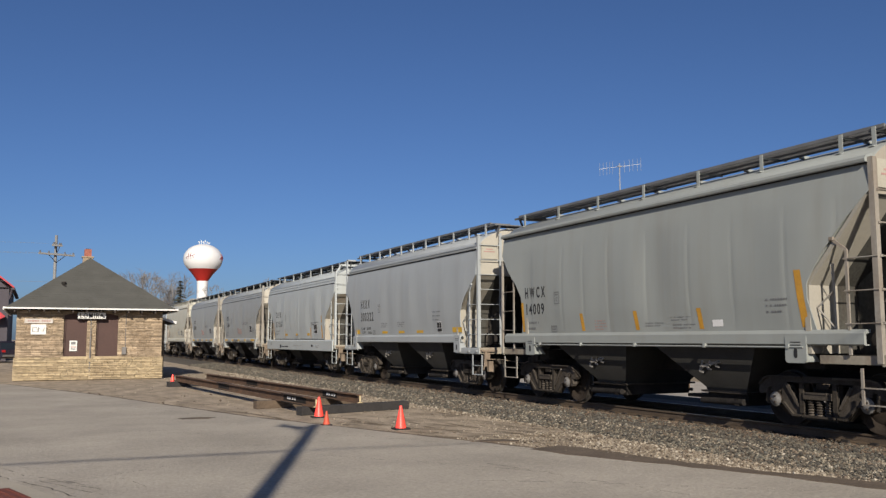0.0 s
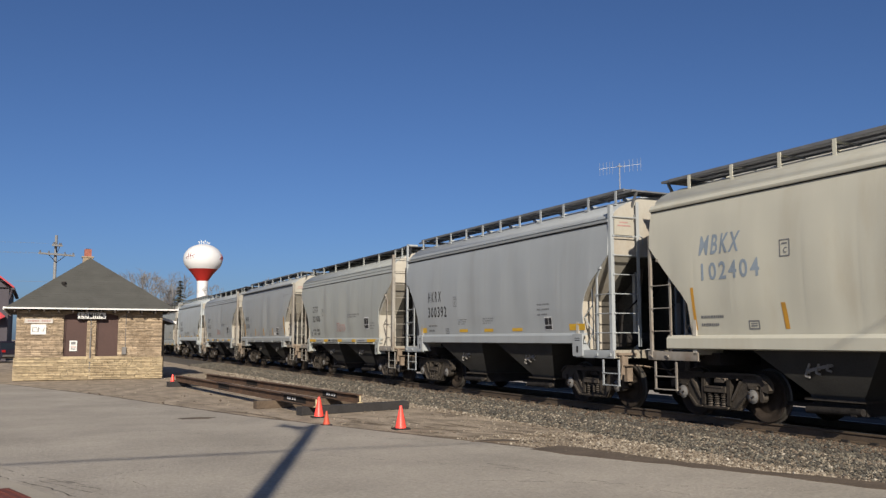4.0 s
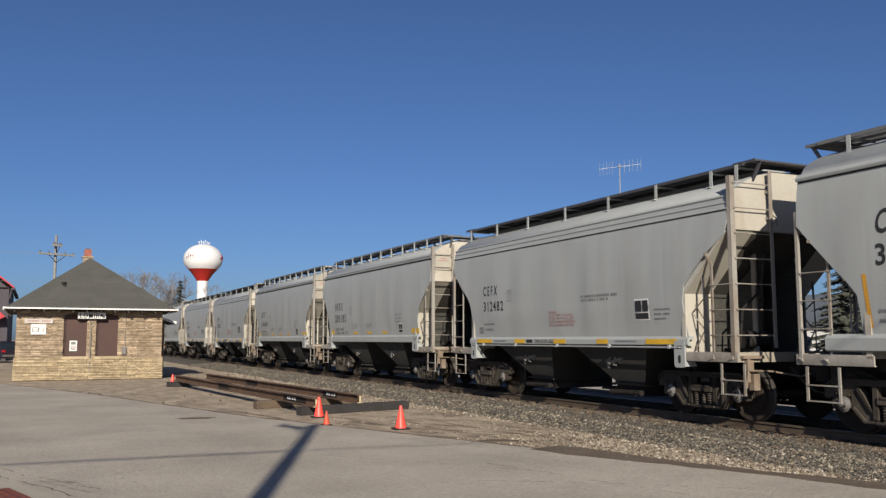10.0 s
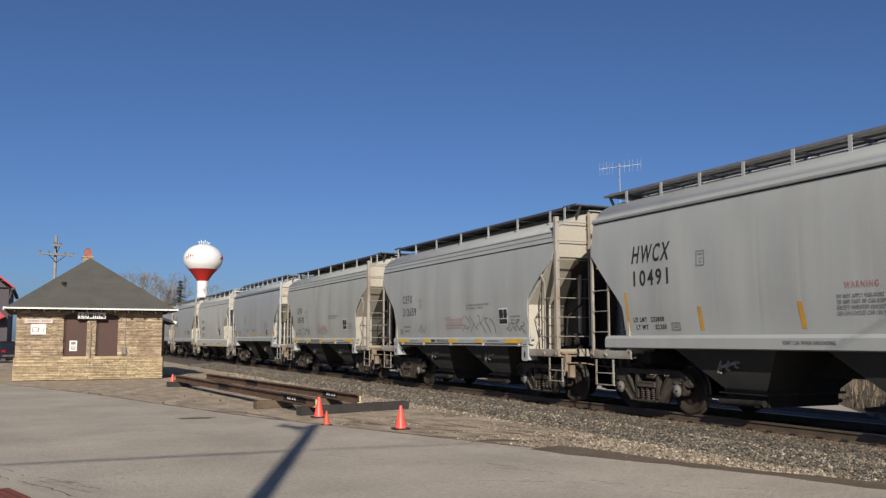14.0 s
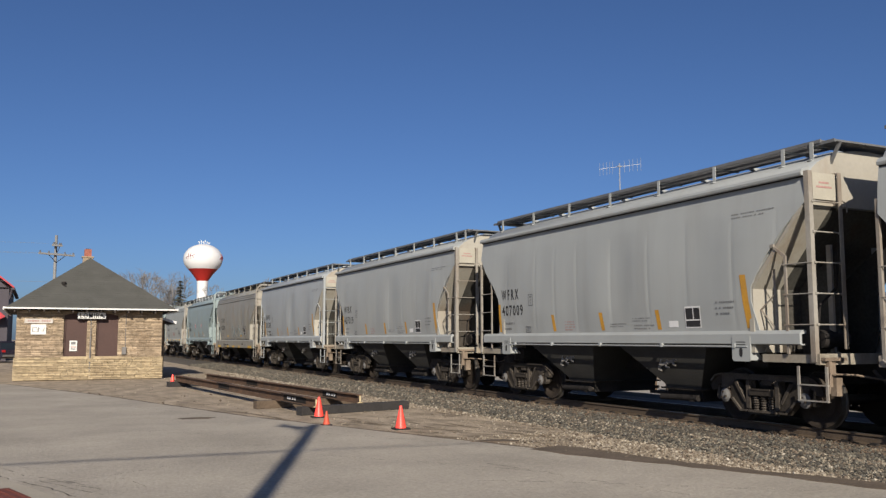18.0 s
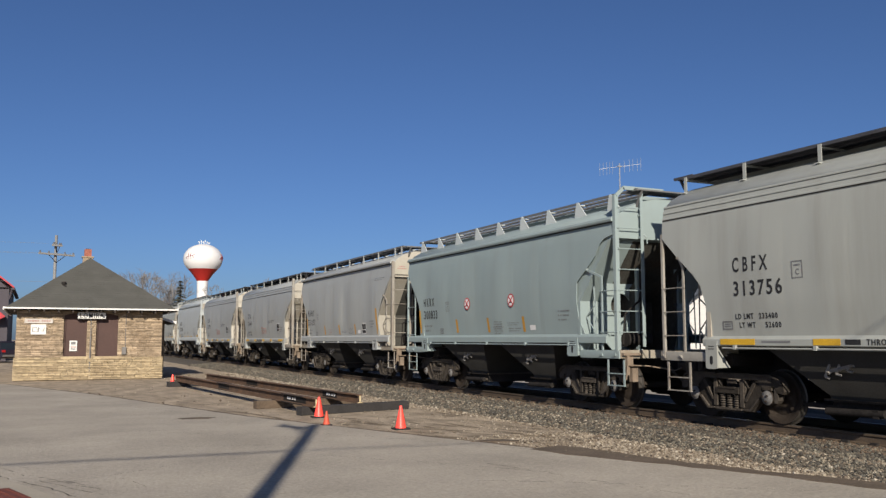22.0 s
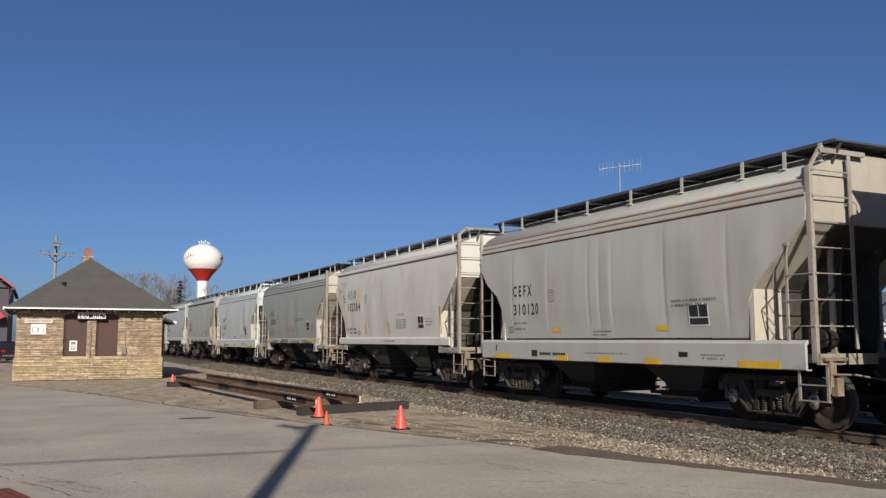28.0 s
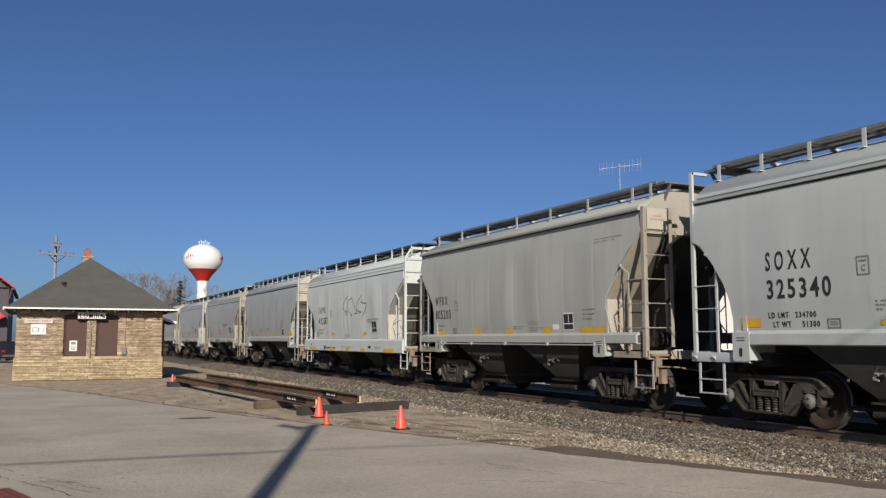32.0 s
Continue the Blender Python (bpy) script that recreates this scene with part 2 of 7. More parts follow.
track = thing("railway_track", (TRACK_X, 0, 0), "railway track of brown steel rails on wooden ties", "track", kind="structure")
g = Geo()
rp = [(-0.07, 0), (0.07, 0), (0.07, 0.015), (0.012, 0.03), (0.012, 0.12), (0.036, 0.135), (0.036, 0.165), (-0.036, 0.165), (-0.036, 0.135), (-0.012, 0.12), (-0.012, 0.03), (-0.07, 0.015)]
g.prism(rp, -760, 900, 'y')
for k in range(12):
    if k == 6:
        g.m[k] = 1
rail_me = g.mesh("rail", [RAIL, RAIL_TOP])
for sx in (-0.753, 0.753):
    put("rail", rail_me, track, pose(sx, 0, RAIL_Z - 0.165))
g = Geo()
g.box((0, 0, 0), (2.6, 0.22, 0.17))
g.box((-0.753, 0, 0.09), (0.36, 0.19, 0.02), 1)
g.box((0.753, 0, 0.09), (0.36, 0.19, 0.02), 1)
for sx in (-0.86, 0.86):
    g.box((sx, 0.02, 0.115), (0.05, 0.13, 0.05), 2)
tie_me = g.mesh("tie", [TIE, RAIL, STEEL_AND_SHADE])
for i in range(190):
    put("tie", tie_me, track, pose(random.uniform(-0.03, 0.03), -2 + i * 0.51 + random.uniform(-0.02, 0.02), RAIL_Z - 0.265 + random.uniform(-0.006, 0.004), 0, 0, random.uniform(-0.8, 0.8)))
# ---- covered hopper cars ----
HALF = 5.47      # half body length


def half_width(z):
    rows = ((1.3, 1.50), (1.6, 1.53), (2.1, 1.58), (2.7, 1.60), (3.2, 1.59), (3.7, 1.55), (3.95, 1.50))
    for (a, wa), (b, wb) in zip(rows, rows[1:]):
        if z <= b:
            return wa + (wb - wa) * max(0, z - a) / (b - a)
    return 1.50


# outline of each body's ends: inset from the roof corner at each height, at the rear (ends) and at the front (nose)
STYLE = {
    "round": dict(ends=((3.59, 0), (3.14, 0.40), (2.8, 0.74), (2.5, 0.95), (2.2, 1.02), (1.9, 0.99), (1.58, 0.93)),
                  nose=((3.62, 0), (3.565, 0.07), (3.22, 0.46), (3.12, 0.55), (2.8, 0.84), (2.34, 1.16), (2.1, 1.18), (1.9, 1.14), (1.58, 1.05)),
                  eave="roll", roll=(4.05, 0.10), sill=(1.36, 1.59, 5.30), posts=(-5.25, -4.65, -3.0, -1.4, 0.25, 1.87, 3.5, 5.1), board="grate", deck=4.665, quilt=0.038, crease=0.0055, seed=3, nosed=0.0, trucks=4.05,
                  ladder=dict(wide=0.085, xb=-0.88, z=3.63, dz=0.487, post=4.12, stile=4.12, hoop=0), jack=(4.05, 0.42, 1.08, 1.50)),
    "arch": dict(ends=((3.39, 0), (2.97, 0.46), (2.64, 0.86), (2.43, 1.03), (2.1, 1.14), (1.9, 1.14), (1.5, 1.05)),
                 nose=((3.53, 0), (3.30, 0.08), (3.03, 0.49), (2.94, 0.61), (2.70, 0.90), (2.477, 1.14), (2.17, 1.20), (1.9, 1.19), (1.5, 1.11)),
                 eave="beads", roll=None, sill=(1.33, 1.50, 4.40), posts=(-5.25, -4.6, -3.0, -1.37, 0.36, 2.1, 3.75, 5.3), board="dark", deck=4.60, quilt=0.032, crease=0.0018, seed=11, nosed=0.0, trucks=4.26,
                 ladder=dict(wide=0.105, xb=-0.62, z=4.21, dz=0.448, post=4.33, stile=4.48, hoop=0), jack=(4.18, 0.29, 0.93, 1.42)),
    "smooth": dict(ends=((3.23, 0), (3.14, 0.2), (2.8, 0.5), (2.45, 0.74), (2.116, 0.88), (1.8, 0.92), (1.58, 0.92)),
                   nose=((3.23, 0), (2.69, 0.63), (2.45, 0.84), (2.25, 0.94), (2.05, 0.98), (1.8, 0.98), (1.58, 0.98)),
                   eave="double", roll=None, sill=(1.35, 1.59, 4.5), posts=tuple(5.25 - 1.04 * k for k in range(11)), board="grate", deck=4.685, quilt=0.036, crease=0.0022, seed=5, nosed=0.0, trucks=4.24,
                   ladder=dict(wide=0.085, xb=-0.85, z=4.05, dz=0.41, post=4.30, stile=4.40, hoop=0), jack=(4.33, 0.38, 1.08, 1.57)),
    "straight": dict(ends=((3.25, 0), (2.95, 0.27), (2.6, 0.60), (2.3, 0.90), (2.1, 1.06), (1.9, 1.08), (1.52, 1.10)),
                     nose=((3.25, 0), (2.95, 0.31), (2.6, 0.68), (2.3, 1.02), (2.1, 1.20), (1.9, 1.22), (1.52, 1.24)),
                     eave="roll", roll=(3.96, 0.05), sill=(1.27, 1.52, 5.0), posts=tuple(-5.35 + 1.13 * k for k in range(10)), board="grate", deck=4.63, quilt=0.040, crease=0.0025, seed=8, nosed=0.0, trucks=4.20,
                     ladder=dict(wide=0.085, xb=-0.80, z=4.25, dz=0.44, post=4.50, stile=4.45, hoop=4.66), jack=None),
    "deep": dict(ends=((3.31, 0), (2.87, 0.42), (2.57, 0.87), (2.2, 1.13), (2.0, 1.13), (1.8, 1.10), (1.48, 0.97)),
                 nose=((3.47, 0), (3.33, 0.13), (3.16, 0.47), (3.03, 0.58), (2.7, 0.98), (2.413, 1.30), (2.15, 1.36), (1.9, 1.34), (1.48, 1.22)),
                 eave="beads", roll=None, sill=(0.99, 1.46, 5.65), posts=(-5.2, -4.38, -3.4, -1.78, -0.12, 1.46, 2.9, 4.47, 5.3), board="dark", deck=4.62, quilt=0.045, crease=0.0030, seed=14, nosed=0.17, trucks=4.22,
                 ladder=dict(wide=0.07, xb=-0.66, z=4.13, dz=0.412, post=4.20, stile=4.42, hoop=4.47), jack=None),
    "peaked": dict(ends=((3.59, 0), (3.14, 0.40), (2.8, 0.74), (2.5, 0.95), (2.2, 1.02), (1.9, 0.99), (1.56, 0.93)),
                   nose=((3.66, 0), (3.60, 0.30), (3.50, 0.47), (3.285, 0.58), (3.0, 0.93), (2.718, 1.31), (2.3, 1.34), (1.9, 1.30), (1.56, 1.10)),
                   eave="roll", roll=(3.94, 0.09), sill=(1.36, 1.56, 5.3), posts=tuple(-4.87 + 1.28 * k for k in range(9)), board="open", deck=4.62, quilt=0.032, crease=0.0025, seed=21, nosed=0.09, trucks=4.05,
                   ladder=dict(wide=0.095, xb=-0.87, z=4.23, dz=0.438, post=4.50, stile=4.58, hoop=4.66), jack=(4.05, 0.42, 1.08, 1.50)),
}
# the older deep-silled cars: a plainer nose, a shorter sill
STYLE["short"] = dict(STYLE["deep"], nose=((3.33, 0), (2.9, 0.48), (2.5, 0.94), (2.3, 1.16), (2.1, 1.26), (1.9, 1.26), (1.7, 1.22), (1.48, 1.13)),
                      sill=(0.96, 1.43, 5.38), posts=(-5.4, -4.66, -3.69, -2.08, -0.47, 1.14, 2.46, 4.1, 5.12), nosed=0.0)
DEEP = ("deep", "short")


def inset(rows, z):
    """How far the sheet is cut back at a height, from (height, inset) rows that fall."""
    for (za, da), (zb, db) in zip(rows, rows[1:]):
        if z >= zb:
            return da if z >= za else da + (db - da) * (za - z) / (za - zb)
    return rows[-1][1]


def seam_lines(st):
    """Places of the upright weld seams along a side sheet."""
    rr = random.Random(st["seed"])
    out, y = [], -4.9
    while y < 4.9:
        out.append(y)
        y += rr.uniform(0.85, 1.5)
    return out


EAVE_RUST = mat("rust-stained eave paint", (0.312, 0.305, 0.267), rough=0.6, var=0.1, scale=1.0, fine=8, dirt=(0.30, 0.185, 0.095), dirt_amount=0.95, dirt_from=0.28)
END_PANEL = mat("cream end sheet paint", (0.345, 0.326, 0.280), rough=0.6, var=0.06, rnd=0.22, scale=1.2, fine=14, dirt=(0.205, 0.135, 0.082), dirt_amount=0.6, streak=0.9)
DECAL_CREAM = mat("cream sign board", (0.325, 0.308, 0.258), rough=0.6, var=0.08)
GEAR = mat("dirty end ladder paint", (0.258, 0.246, 0.220), rough=0.65, var=0.12, scale=1.5, fine=16, dirt=(0.140, 0.100, 0.068), dirt_amount=0.8, dirt_from=0.42, streak=0.4)
GEAR_RUST = mat("rusty brown end casting", (0.170, 0.132, 0.098), rough=0.75, var=0.25, scale=4, fine=24, dirt=(0.095, 0.058, 0.036), dirt_amount=0.7)
LEVER_GREY = mat("bare worn casting", (0.185, 0.176, 0.162), rough=0.6, var=0.25)


def body_mesh(st):
    """The hull: vertical upper ends, slope sheets below them, upright bulkheads, and the rounded roof."""
    g = Geo()
    zc = st["ends"][0][0]
    zb = st["ends"][-1][0]
    nose = st["nosed"]
    rows = [(zb - 0.02, 4.2), (2.28, 4.2), (2.30, 4.2), (zc - 0.04, HALF - 0.15), (zc, HALF), (3.69, HALF), (3.72, HALF), (3.95, HALF)]
    ring_rows = [(z, y, half_width(z) - (0.055 if z < 3.7 else 0.02)) for z, y in rows]
    if st["board"] == "dark" or st["low"]:
        ring_rows += [(4.04, HALF, 1.46), (4.14, HALF, 1.36), (4.30, HALF - 0.01, 1.08), (4.41, HALF - 0.02, 0.8), (4.50, HALF - 0.03, 0.4), (4.52, HALF - 0.04, 0.05)]
    else:
        ring_rows += [(4.06, HALF, 1.47), (4.18, HALF, 1.40), (4.29, HALF, 1.26), (4.39, HALF - 0.01, 1.06), (4.49, HALF - 0.02, 0.76), (4.56, HALF - 0.03, 0.4), (4.58, HALF - 0.04, 0.05)]
    rings = []
    for z, y, w in ring_rows:
        c = min(0.04, w * 0.3)
        f = y + (nose if y > 4.3 else 0.0)
        rings.append([(-w, -f + c, z), (-w, y - c, z), (-w + c, y, z), (w - c, y, z), (w, y - c, z), (w, -f + c, z), (w - c, -f, z), (-w + c, -f, z)])
    g.rings(rings)
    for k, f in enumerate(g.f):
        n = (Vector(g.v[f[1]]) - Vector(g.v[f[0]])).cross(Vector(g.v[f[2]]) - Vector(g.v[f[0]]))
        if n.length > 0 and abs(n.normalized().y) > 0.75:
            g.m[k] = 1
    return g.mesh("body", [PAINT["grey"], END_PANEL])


def bulkhead_mesh(st):
    """The sloping end sheet and the upright bulkhead below it, at the rear end."""
    g = Geo()
    zc = st["ends"][0][0]
    zb = st["ends"][-1][0] - 0.35
    w = 1.55
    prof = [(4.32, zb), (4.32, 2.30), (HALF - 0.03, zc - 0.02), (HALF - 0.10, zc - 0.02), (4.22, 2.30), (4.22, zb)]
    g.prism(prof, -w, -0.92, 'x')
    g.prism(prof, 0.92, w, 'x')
    # Middle panel: the shade between the cars is painted into it.
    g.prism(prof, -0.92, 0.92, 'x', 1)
    return g.mesh("end_bulkhead", [END_PANEL, END_SHADED], weld=True)


def bulge(st, y, z):
    """How far the side sheet stands out or in at a place: shallow dents and the creases of its weld seams."""
    fade = max(0.0, min(1.0, (z - 1.55) / 0.35, (3.75 - z) / 0.6))
    wide = noise.noise(Vector((y * 0.85, z * 0.32, st["seed"]))) * st["quilt"]
    ripple = noise.noise(Vector((y * 2.6, z * 0.5, st["seed"] + 7.3))) * st["quilt"] * 0.16
    crease = sum(max(0.0, 1 - abs(y - s) / 0.055) for s in st["seams"]) * st["crease"]
    return fade * (wide + ripple - crease - st["quilt"] * 0.2)


def snug(me, st):
    """Lays a decal onto the bulging side sheet."""
    for v in me.vertices:
        v.co.x -= bulge(st, v.co.y, v.co.z)
    return me


def side_sheet_mesh(st, turned):
    """One bulging side sheet with its cut-away ends, slightly dented between the weld seams; turned for the far side."""
    g = Geo()
    fore, aft = (st["ends"], st["nose"]) if turned else (st["nose"], st["ends"])
    y_fore, y_aft = (HALF, HALF + st["nosed"]) if turned else (HALF + st["nosed"], HALF)
    zs = sorted({z for z, _ in fore} | {z for z, _ in aft} | {2.9, 3.6, 3.75, max(3.97, st["roll"][0] + 0.005) if st["roll"] else 3.97})
    zs = [z for z in zs if z >= st["ends"][-1][0]]
    cols = {round(-5.7 + 0.114 * i, 3) for i in range(101)}
    for s in st["seams"]:
        cols |= {round(s + d, 3) for d in (-0.055, 0.0, 0.055)}
    cols = sorted(cols)
    rings = []
    for z in zs:
        lo, hi = -(y_fore - inset(fore, z)), y_aft - inset(aft, z)
        ys = [min(max(y, lo), hi) for y in cols]
        ws = [half_width(z) + bulge(st, y, z) for y in ys]
        rings.append([(-w, y, z) for w, y in zip(ws, ys)] + [(-w + 0.018, y, z) for w, y in zip(ws, ys)][::-1])
    g.rings(rings)
    return g.mesh("side_sheet", [PAINT["grey"]])


for _st in STYLE.values():
    _st["seams"] = seam_lines(_st)
    _st["low"] = False
STYLE["peaked"]["low"] = True
for _k in DEEP:
    STYLE[_k].update(seams=[3.77, 2.12, 0.47, 0.07, -0.39, -2.04, -3.72], crease=0.0095)


def eave_mesh(kind, sgn, nose=0.0, roll=None):
    g = Geo()
    f = -HALF - nose
    if kind == "roll":
        zb, ov = roll
        pr = [(1.47, zb), (1.49 + ov, zb), (1.50 + ov, zb + 0.015), (1.505 + ov, zb + 0.05), (1.47 + ov, zb + 0.10), (1.42, zb + 0.14), (1.42, zb)]
        g.prism([(sgn * a, b) for a, b in pr], f, HALF)
        # Dark strip paints in the shade under the roll.
        g.span(sgn * 1.502, sgn * (1.505 + ov * 0.3), f + 0.02, HALF - 0.02, zb - 0.018, zb - 0.002, 1)
    elif kind == "double":
        g.prism([(sgn * a, b) for a, b in ((1.45, 3.94), (1.55, 3.95), (1.56, 4.0), (1.45, 4.02))], f, HALF)
        g.prism([(sgn * a, b) for a, b in ((1.40, 4.05), (1.50, 4.04), (1.49, 4.085), (1.40, 4.13))], f, HALF)
        # Dark strip paints in the shade below the double eave.
        g.span(sgn * 1.5, sgn * 1.53, f + 0.02, HALF - 0.02, 3.920, 3.938, 1)
    else:
        for z in (3.74, 3.855, 3.97):
            w = half_width(z)
            g.prism([(sgn * a, b) for a, b in ((w - 0.03, z), (w + 0.016, z + 0.006), (w + 0.014, z + 0.03), (w - 0.03, z + 0.05))], f + 0.01, HALF - 0.01)
        # Dark strip stands in for the shade below the lowest bead.
        w = half_width(3.72)
        g.span(sgn * (w - 0.02), sgn * (w + 0.012), f + 0.02, HALF - 0.02, 3.729, 3.739, 1)
    return g.mesh("eave", [PAINT["grey"], STEEL_AND_SHADE])


def board_mesh(kind, sgn, deck, nose):
    """A walkway along the roof: outer edge, inner edge and crosswise slats."""
    g = Geo()
    x0, x1, z = sgn * 1.06, sgn * 0.46, deck
    y0, y1 = -HALF - nose + 0.05, HALF - 0.05
    for x in (x0, x1, (x0 + x1) / 2):
        g.span(x - 0.015, x + 0.015, y0, y1, z - 0.028, z + 0.028)
    n = {"grate": 230, "open": 64}.get(kind, 150)
    wid = {"grate": 0.016, "open": 0.014}.get(kind, 0.06)
    for i in range(n):
        y = y0 + 0.02 + (y1 - y0 - 0.04) * i / (n - 1)
        g.box(((x0 + x1) / 2, y, z + 0.01), (abs(x0 - x1), wid, {"dark": 0.03, "grate": 0.02}.get(kind, 0.014)))
    return g.mesh("running_board", [BOARD_DARK if kind == "dark" else GRATE])


def end_board_mesh(kind):
    g = Geo()
    for i in range(12):
        g.box((0, HALF - 0.30 + 0.045 * i, 4.63), (2.1, 0.04 if kind == "dark" else 0.024, 0.03))
    g.box((-1.04, HALF - 0.06, 4.63), (0.03, 0.54, 0.05))
    g.box((1.04, HALF - 0.06, 4.63), (0.03, 0.54, 0.05))
    for x in (-0.9, 0.9):
        g.bar((x, HALF + 0.18, 4.62), (x, HALF - 0.02, 4.3), 0.04, 0.05)
    return g.mesh("end_running_board", [BOARD_DARK if kind == "dark" else GRATE])


def post_mesh(tri, deck):
    g = Geo()
    if tri:
        g.prism([(-0.46, 4.20), (0.13, 4.20), (0.03, 4.645), (-0.04, 4.645)], -1.098, -1.08, 'x')
        g.box((-0.98, 0, 4.585), (0.2, 0.04, 0.02))
    else:
        g.box((-1.085, 0, deck - 0.19), (0.012, 0.075, 0.40))
        g.box((-1.06, 0.031, deck - 0.19), (0.05, 0.012, 0.40))
        g.box((-0.78, 0.0, deck - 0.042), (0.6, 0.05, 0.025))
        g.box((-1.10, 0.0, deck - 0.30 if deck > 4.61 else deck - 0.31), (0.14, 0.10, 0.015))
    return g.mesh("post", [PAINT["white"] if tri else PAINT["grey"]])


def stirrup(g, x, ya, yb):
    """Sill step: two hangers and two treads."""
    for y in (ya, yb):
        g.box((x, y, 0.76), (0.020, 0.045, 0.54))
    for z in (0.50, 0.745):
        g.box((x, (ya + yb) / 2, z), (0.045, abs(ya - yb) + 0.04, 0.020))


def side_ladder_mesh(st, rear):
    """Short ladder on the near side at a corner: hooked inner stile, rungs, and the stirrup step below; the rear one has its own corner post."""
    g = Geo()
    lad, x = st["ladder"], -1.535
    sg = 1 if rear else -1
    end = HALF + 0.03 if rear else HALF + st["nosed"] + 0.08
    ys = sg * (end - (0.57 if rear else 0.53))
    edge = st["ends"] if rear else st["nose"]
    zt = 2.80
    g.box((x, ys, (1.22 + zt) / 2), (0.028, 0.045, zt - 1.22))
    yh = sg * ((HALF if rear else HALF + st["nosed"]) - inset(edge, zt + 0.16)) + sg * 0.02
    g.bar((x, ys, zt - 0.01), (x - 0.02, yh, zt + 0.17), 0.03, 0.045)
    g.box((x - 0.03, yh, zt + 0.18), (0.05, 0.07, 0.05))
    zr = [lad["z"] - lad["dz"] * k for k in range(9)]
    for z in [z for z in zr if 1.35 < z < 2.78]:
        g.tube((x - 0.02, ys - sg * 0.05, z), (x - 0.02, sg * (end + 0.02), z), 0.011, 6)
        g.box((x - 0.012, ys, z), (0.03, 0.06, 0.035))
    if rear:
        top = 4.55 if st["eave"] == "double" else 3.48
        g.box((x, sg * end, (1.1 + top) / 2), (0.05, 0.075 if top > 4 else 0.055, top - 1.1))
        if top > 4:
            g.box((x + 0.17, sg * end, 4.53), (0.36, 0.075, 0.05))
        else:
            g.box((x + 0.02, sg * (end - 0.02), 3.42), (0.06, 0.11, 0.09))
    stirrup(g, x + 0.01, sg * (end - 0.68 if rear else end - 0.36), sg * (end - 0.08 if rear else end + 0.18))
    return g.mesh("side_ladder", [PAINT["grey"]])


def end_ladder_mesh(st):
    """Tall ladder on the car's front end: the corner post, an inner stile and wide rungs."""
    g = Geo()
    lad = st["ladder"]
    y, xa, xb = -HALF - st["nosed"] - 0.08, -1.505, lad["xb"]
    top = lad["post"]
    wp = lad["wide"]
    g.box((xa, y, (1.1 + top) / 2), (wp, 0.022, top - 1.1))
    g.box((xa - wp * 0.41, y + 0.045, (1.1 + top) / 2), (0.018, 0.07, top - 1.1))
    g.box((xb, y - 0.03, (1.3 + lad["stile"]) / 2), (0.075, 0.02, lad["stile"] - 1.3))
    g.box((xb + 0.03, y + 0.005, (1.3 + lad["stile"]) / 2), (0.014, 0.05, lad["stile"] - 1.3))
    for k in range(9):
        z = lad["z"] - lad["dz"] * k
        if z > 1.32:
            g.tube((xa + 0.02, y - 0.03, z), (xb - 0.01, y - 0.03, z), 0.011, 6)
            for x in (xa + 0.03, xb - 0.02):
                g.box((x, y - 0.018, z), (0.05, 0.03, 0.035))
    for z in (3.62, 4.1):
        g.box((xb, y + 0.05, z), (0.05, 0.10, 0.05))
    g.bar((xa + 0.05, y + 0.03, 3.50), (xa + 0.02, y + 0.14, 3.62), 0.05, 0.06)
    if lad["hoop"]:
        g.bar((xa, y, top - 0.02), (xa + 0.20, y, lad["hoop"]), 0.04, wp * 0.8)
        g.bar((xa + 0.18, y, lad["hoop"]), (-0.25, y, lad["hoop"]), 0.04, 0.08)
    g.path([(xb + 0.02, y, 3.72), (xb + 0.10, y - 0.06, 3.62), (xb + 0.11, y - 0.06, 3.48)], 0.014, 5)
    return g.mesh("end_ladder", [PAINT["grey"]])


def end_sign_mesh():
    g = Geo()
    g.span(-1.43, -0.92, -HALF - 0.070, -HALF - 0.055, 3.67, 4.10)
    return g.mesh("end_sign", [DECAL_CREAM])


def end_sign_bars_mesh():
    g = Geo()
    for k, w in enumerate((0.22, 0.34)):
        g.span(-1.18 - w / 2, -1.18 + w / 2, -HALF - 0.074, -HALF - 0.071, 3.93 - 0.07 * k, 3.96 - 0.07 * k)
    return g.mesh("writing", [LETTER_RED])


def sill_mesh(z0, z1, hy):
    g = Geo()
    x = -1.56
    g.prism([(x, z0), (x - 0.03, z0 + 0.02), (x - 0.03, z1 - 0.05), (x + 0.03, z1 + 0.01), (x + 0.12, z1 + 0.01), (x + 0.12, z1 - 0.04), (x + 0.02, z1 - 0.06), (x + 0.02, z0 + 0.02), (x + 0.1, z0 + 0.02), (x + 0.1, z0)], -hy, hy)
    return g.mesh("side_sill", [PAINT["grey"]])


def platform_mesh():
    """End platform with its edge beams."""
    g = Geo()
    y0, y1, y2 = 4.42, HALF + 0.06, HALF + 0.14
    pr = [(-1.49, 1.08), (-1.43, 1.08), (-1.43, 1.16), (1.43, 1.16), (1.43, 1.08), (1.49, 1.08), (1.49, 1.21), (-1.49, 1.21)]
    g.prism(pr, y0, y1, 'y')
    g.prism([(-1.52, 1.06), (1.52, 1.06), (1.52, 1.23), (-1.52, 1.23)], y1 - 0.004, y2, 'y')
    # Deck top is dark: the shade between the cars is in its colour.
    for i in range(len(g.m)):
        g.m[i] = 1 if i in (6, ) else 0
    return g.mesh("end_platform", [END_DIRTY, STEEL_AND_SHADE])


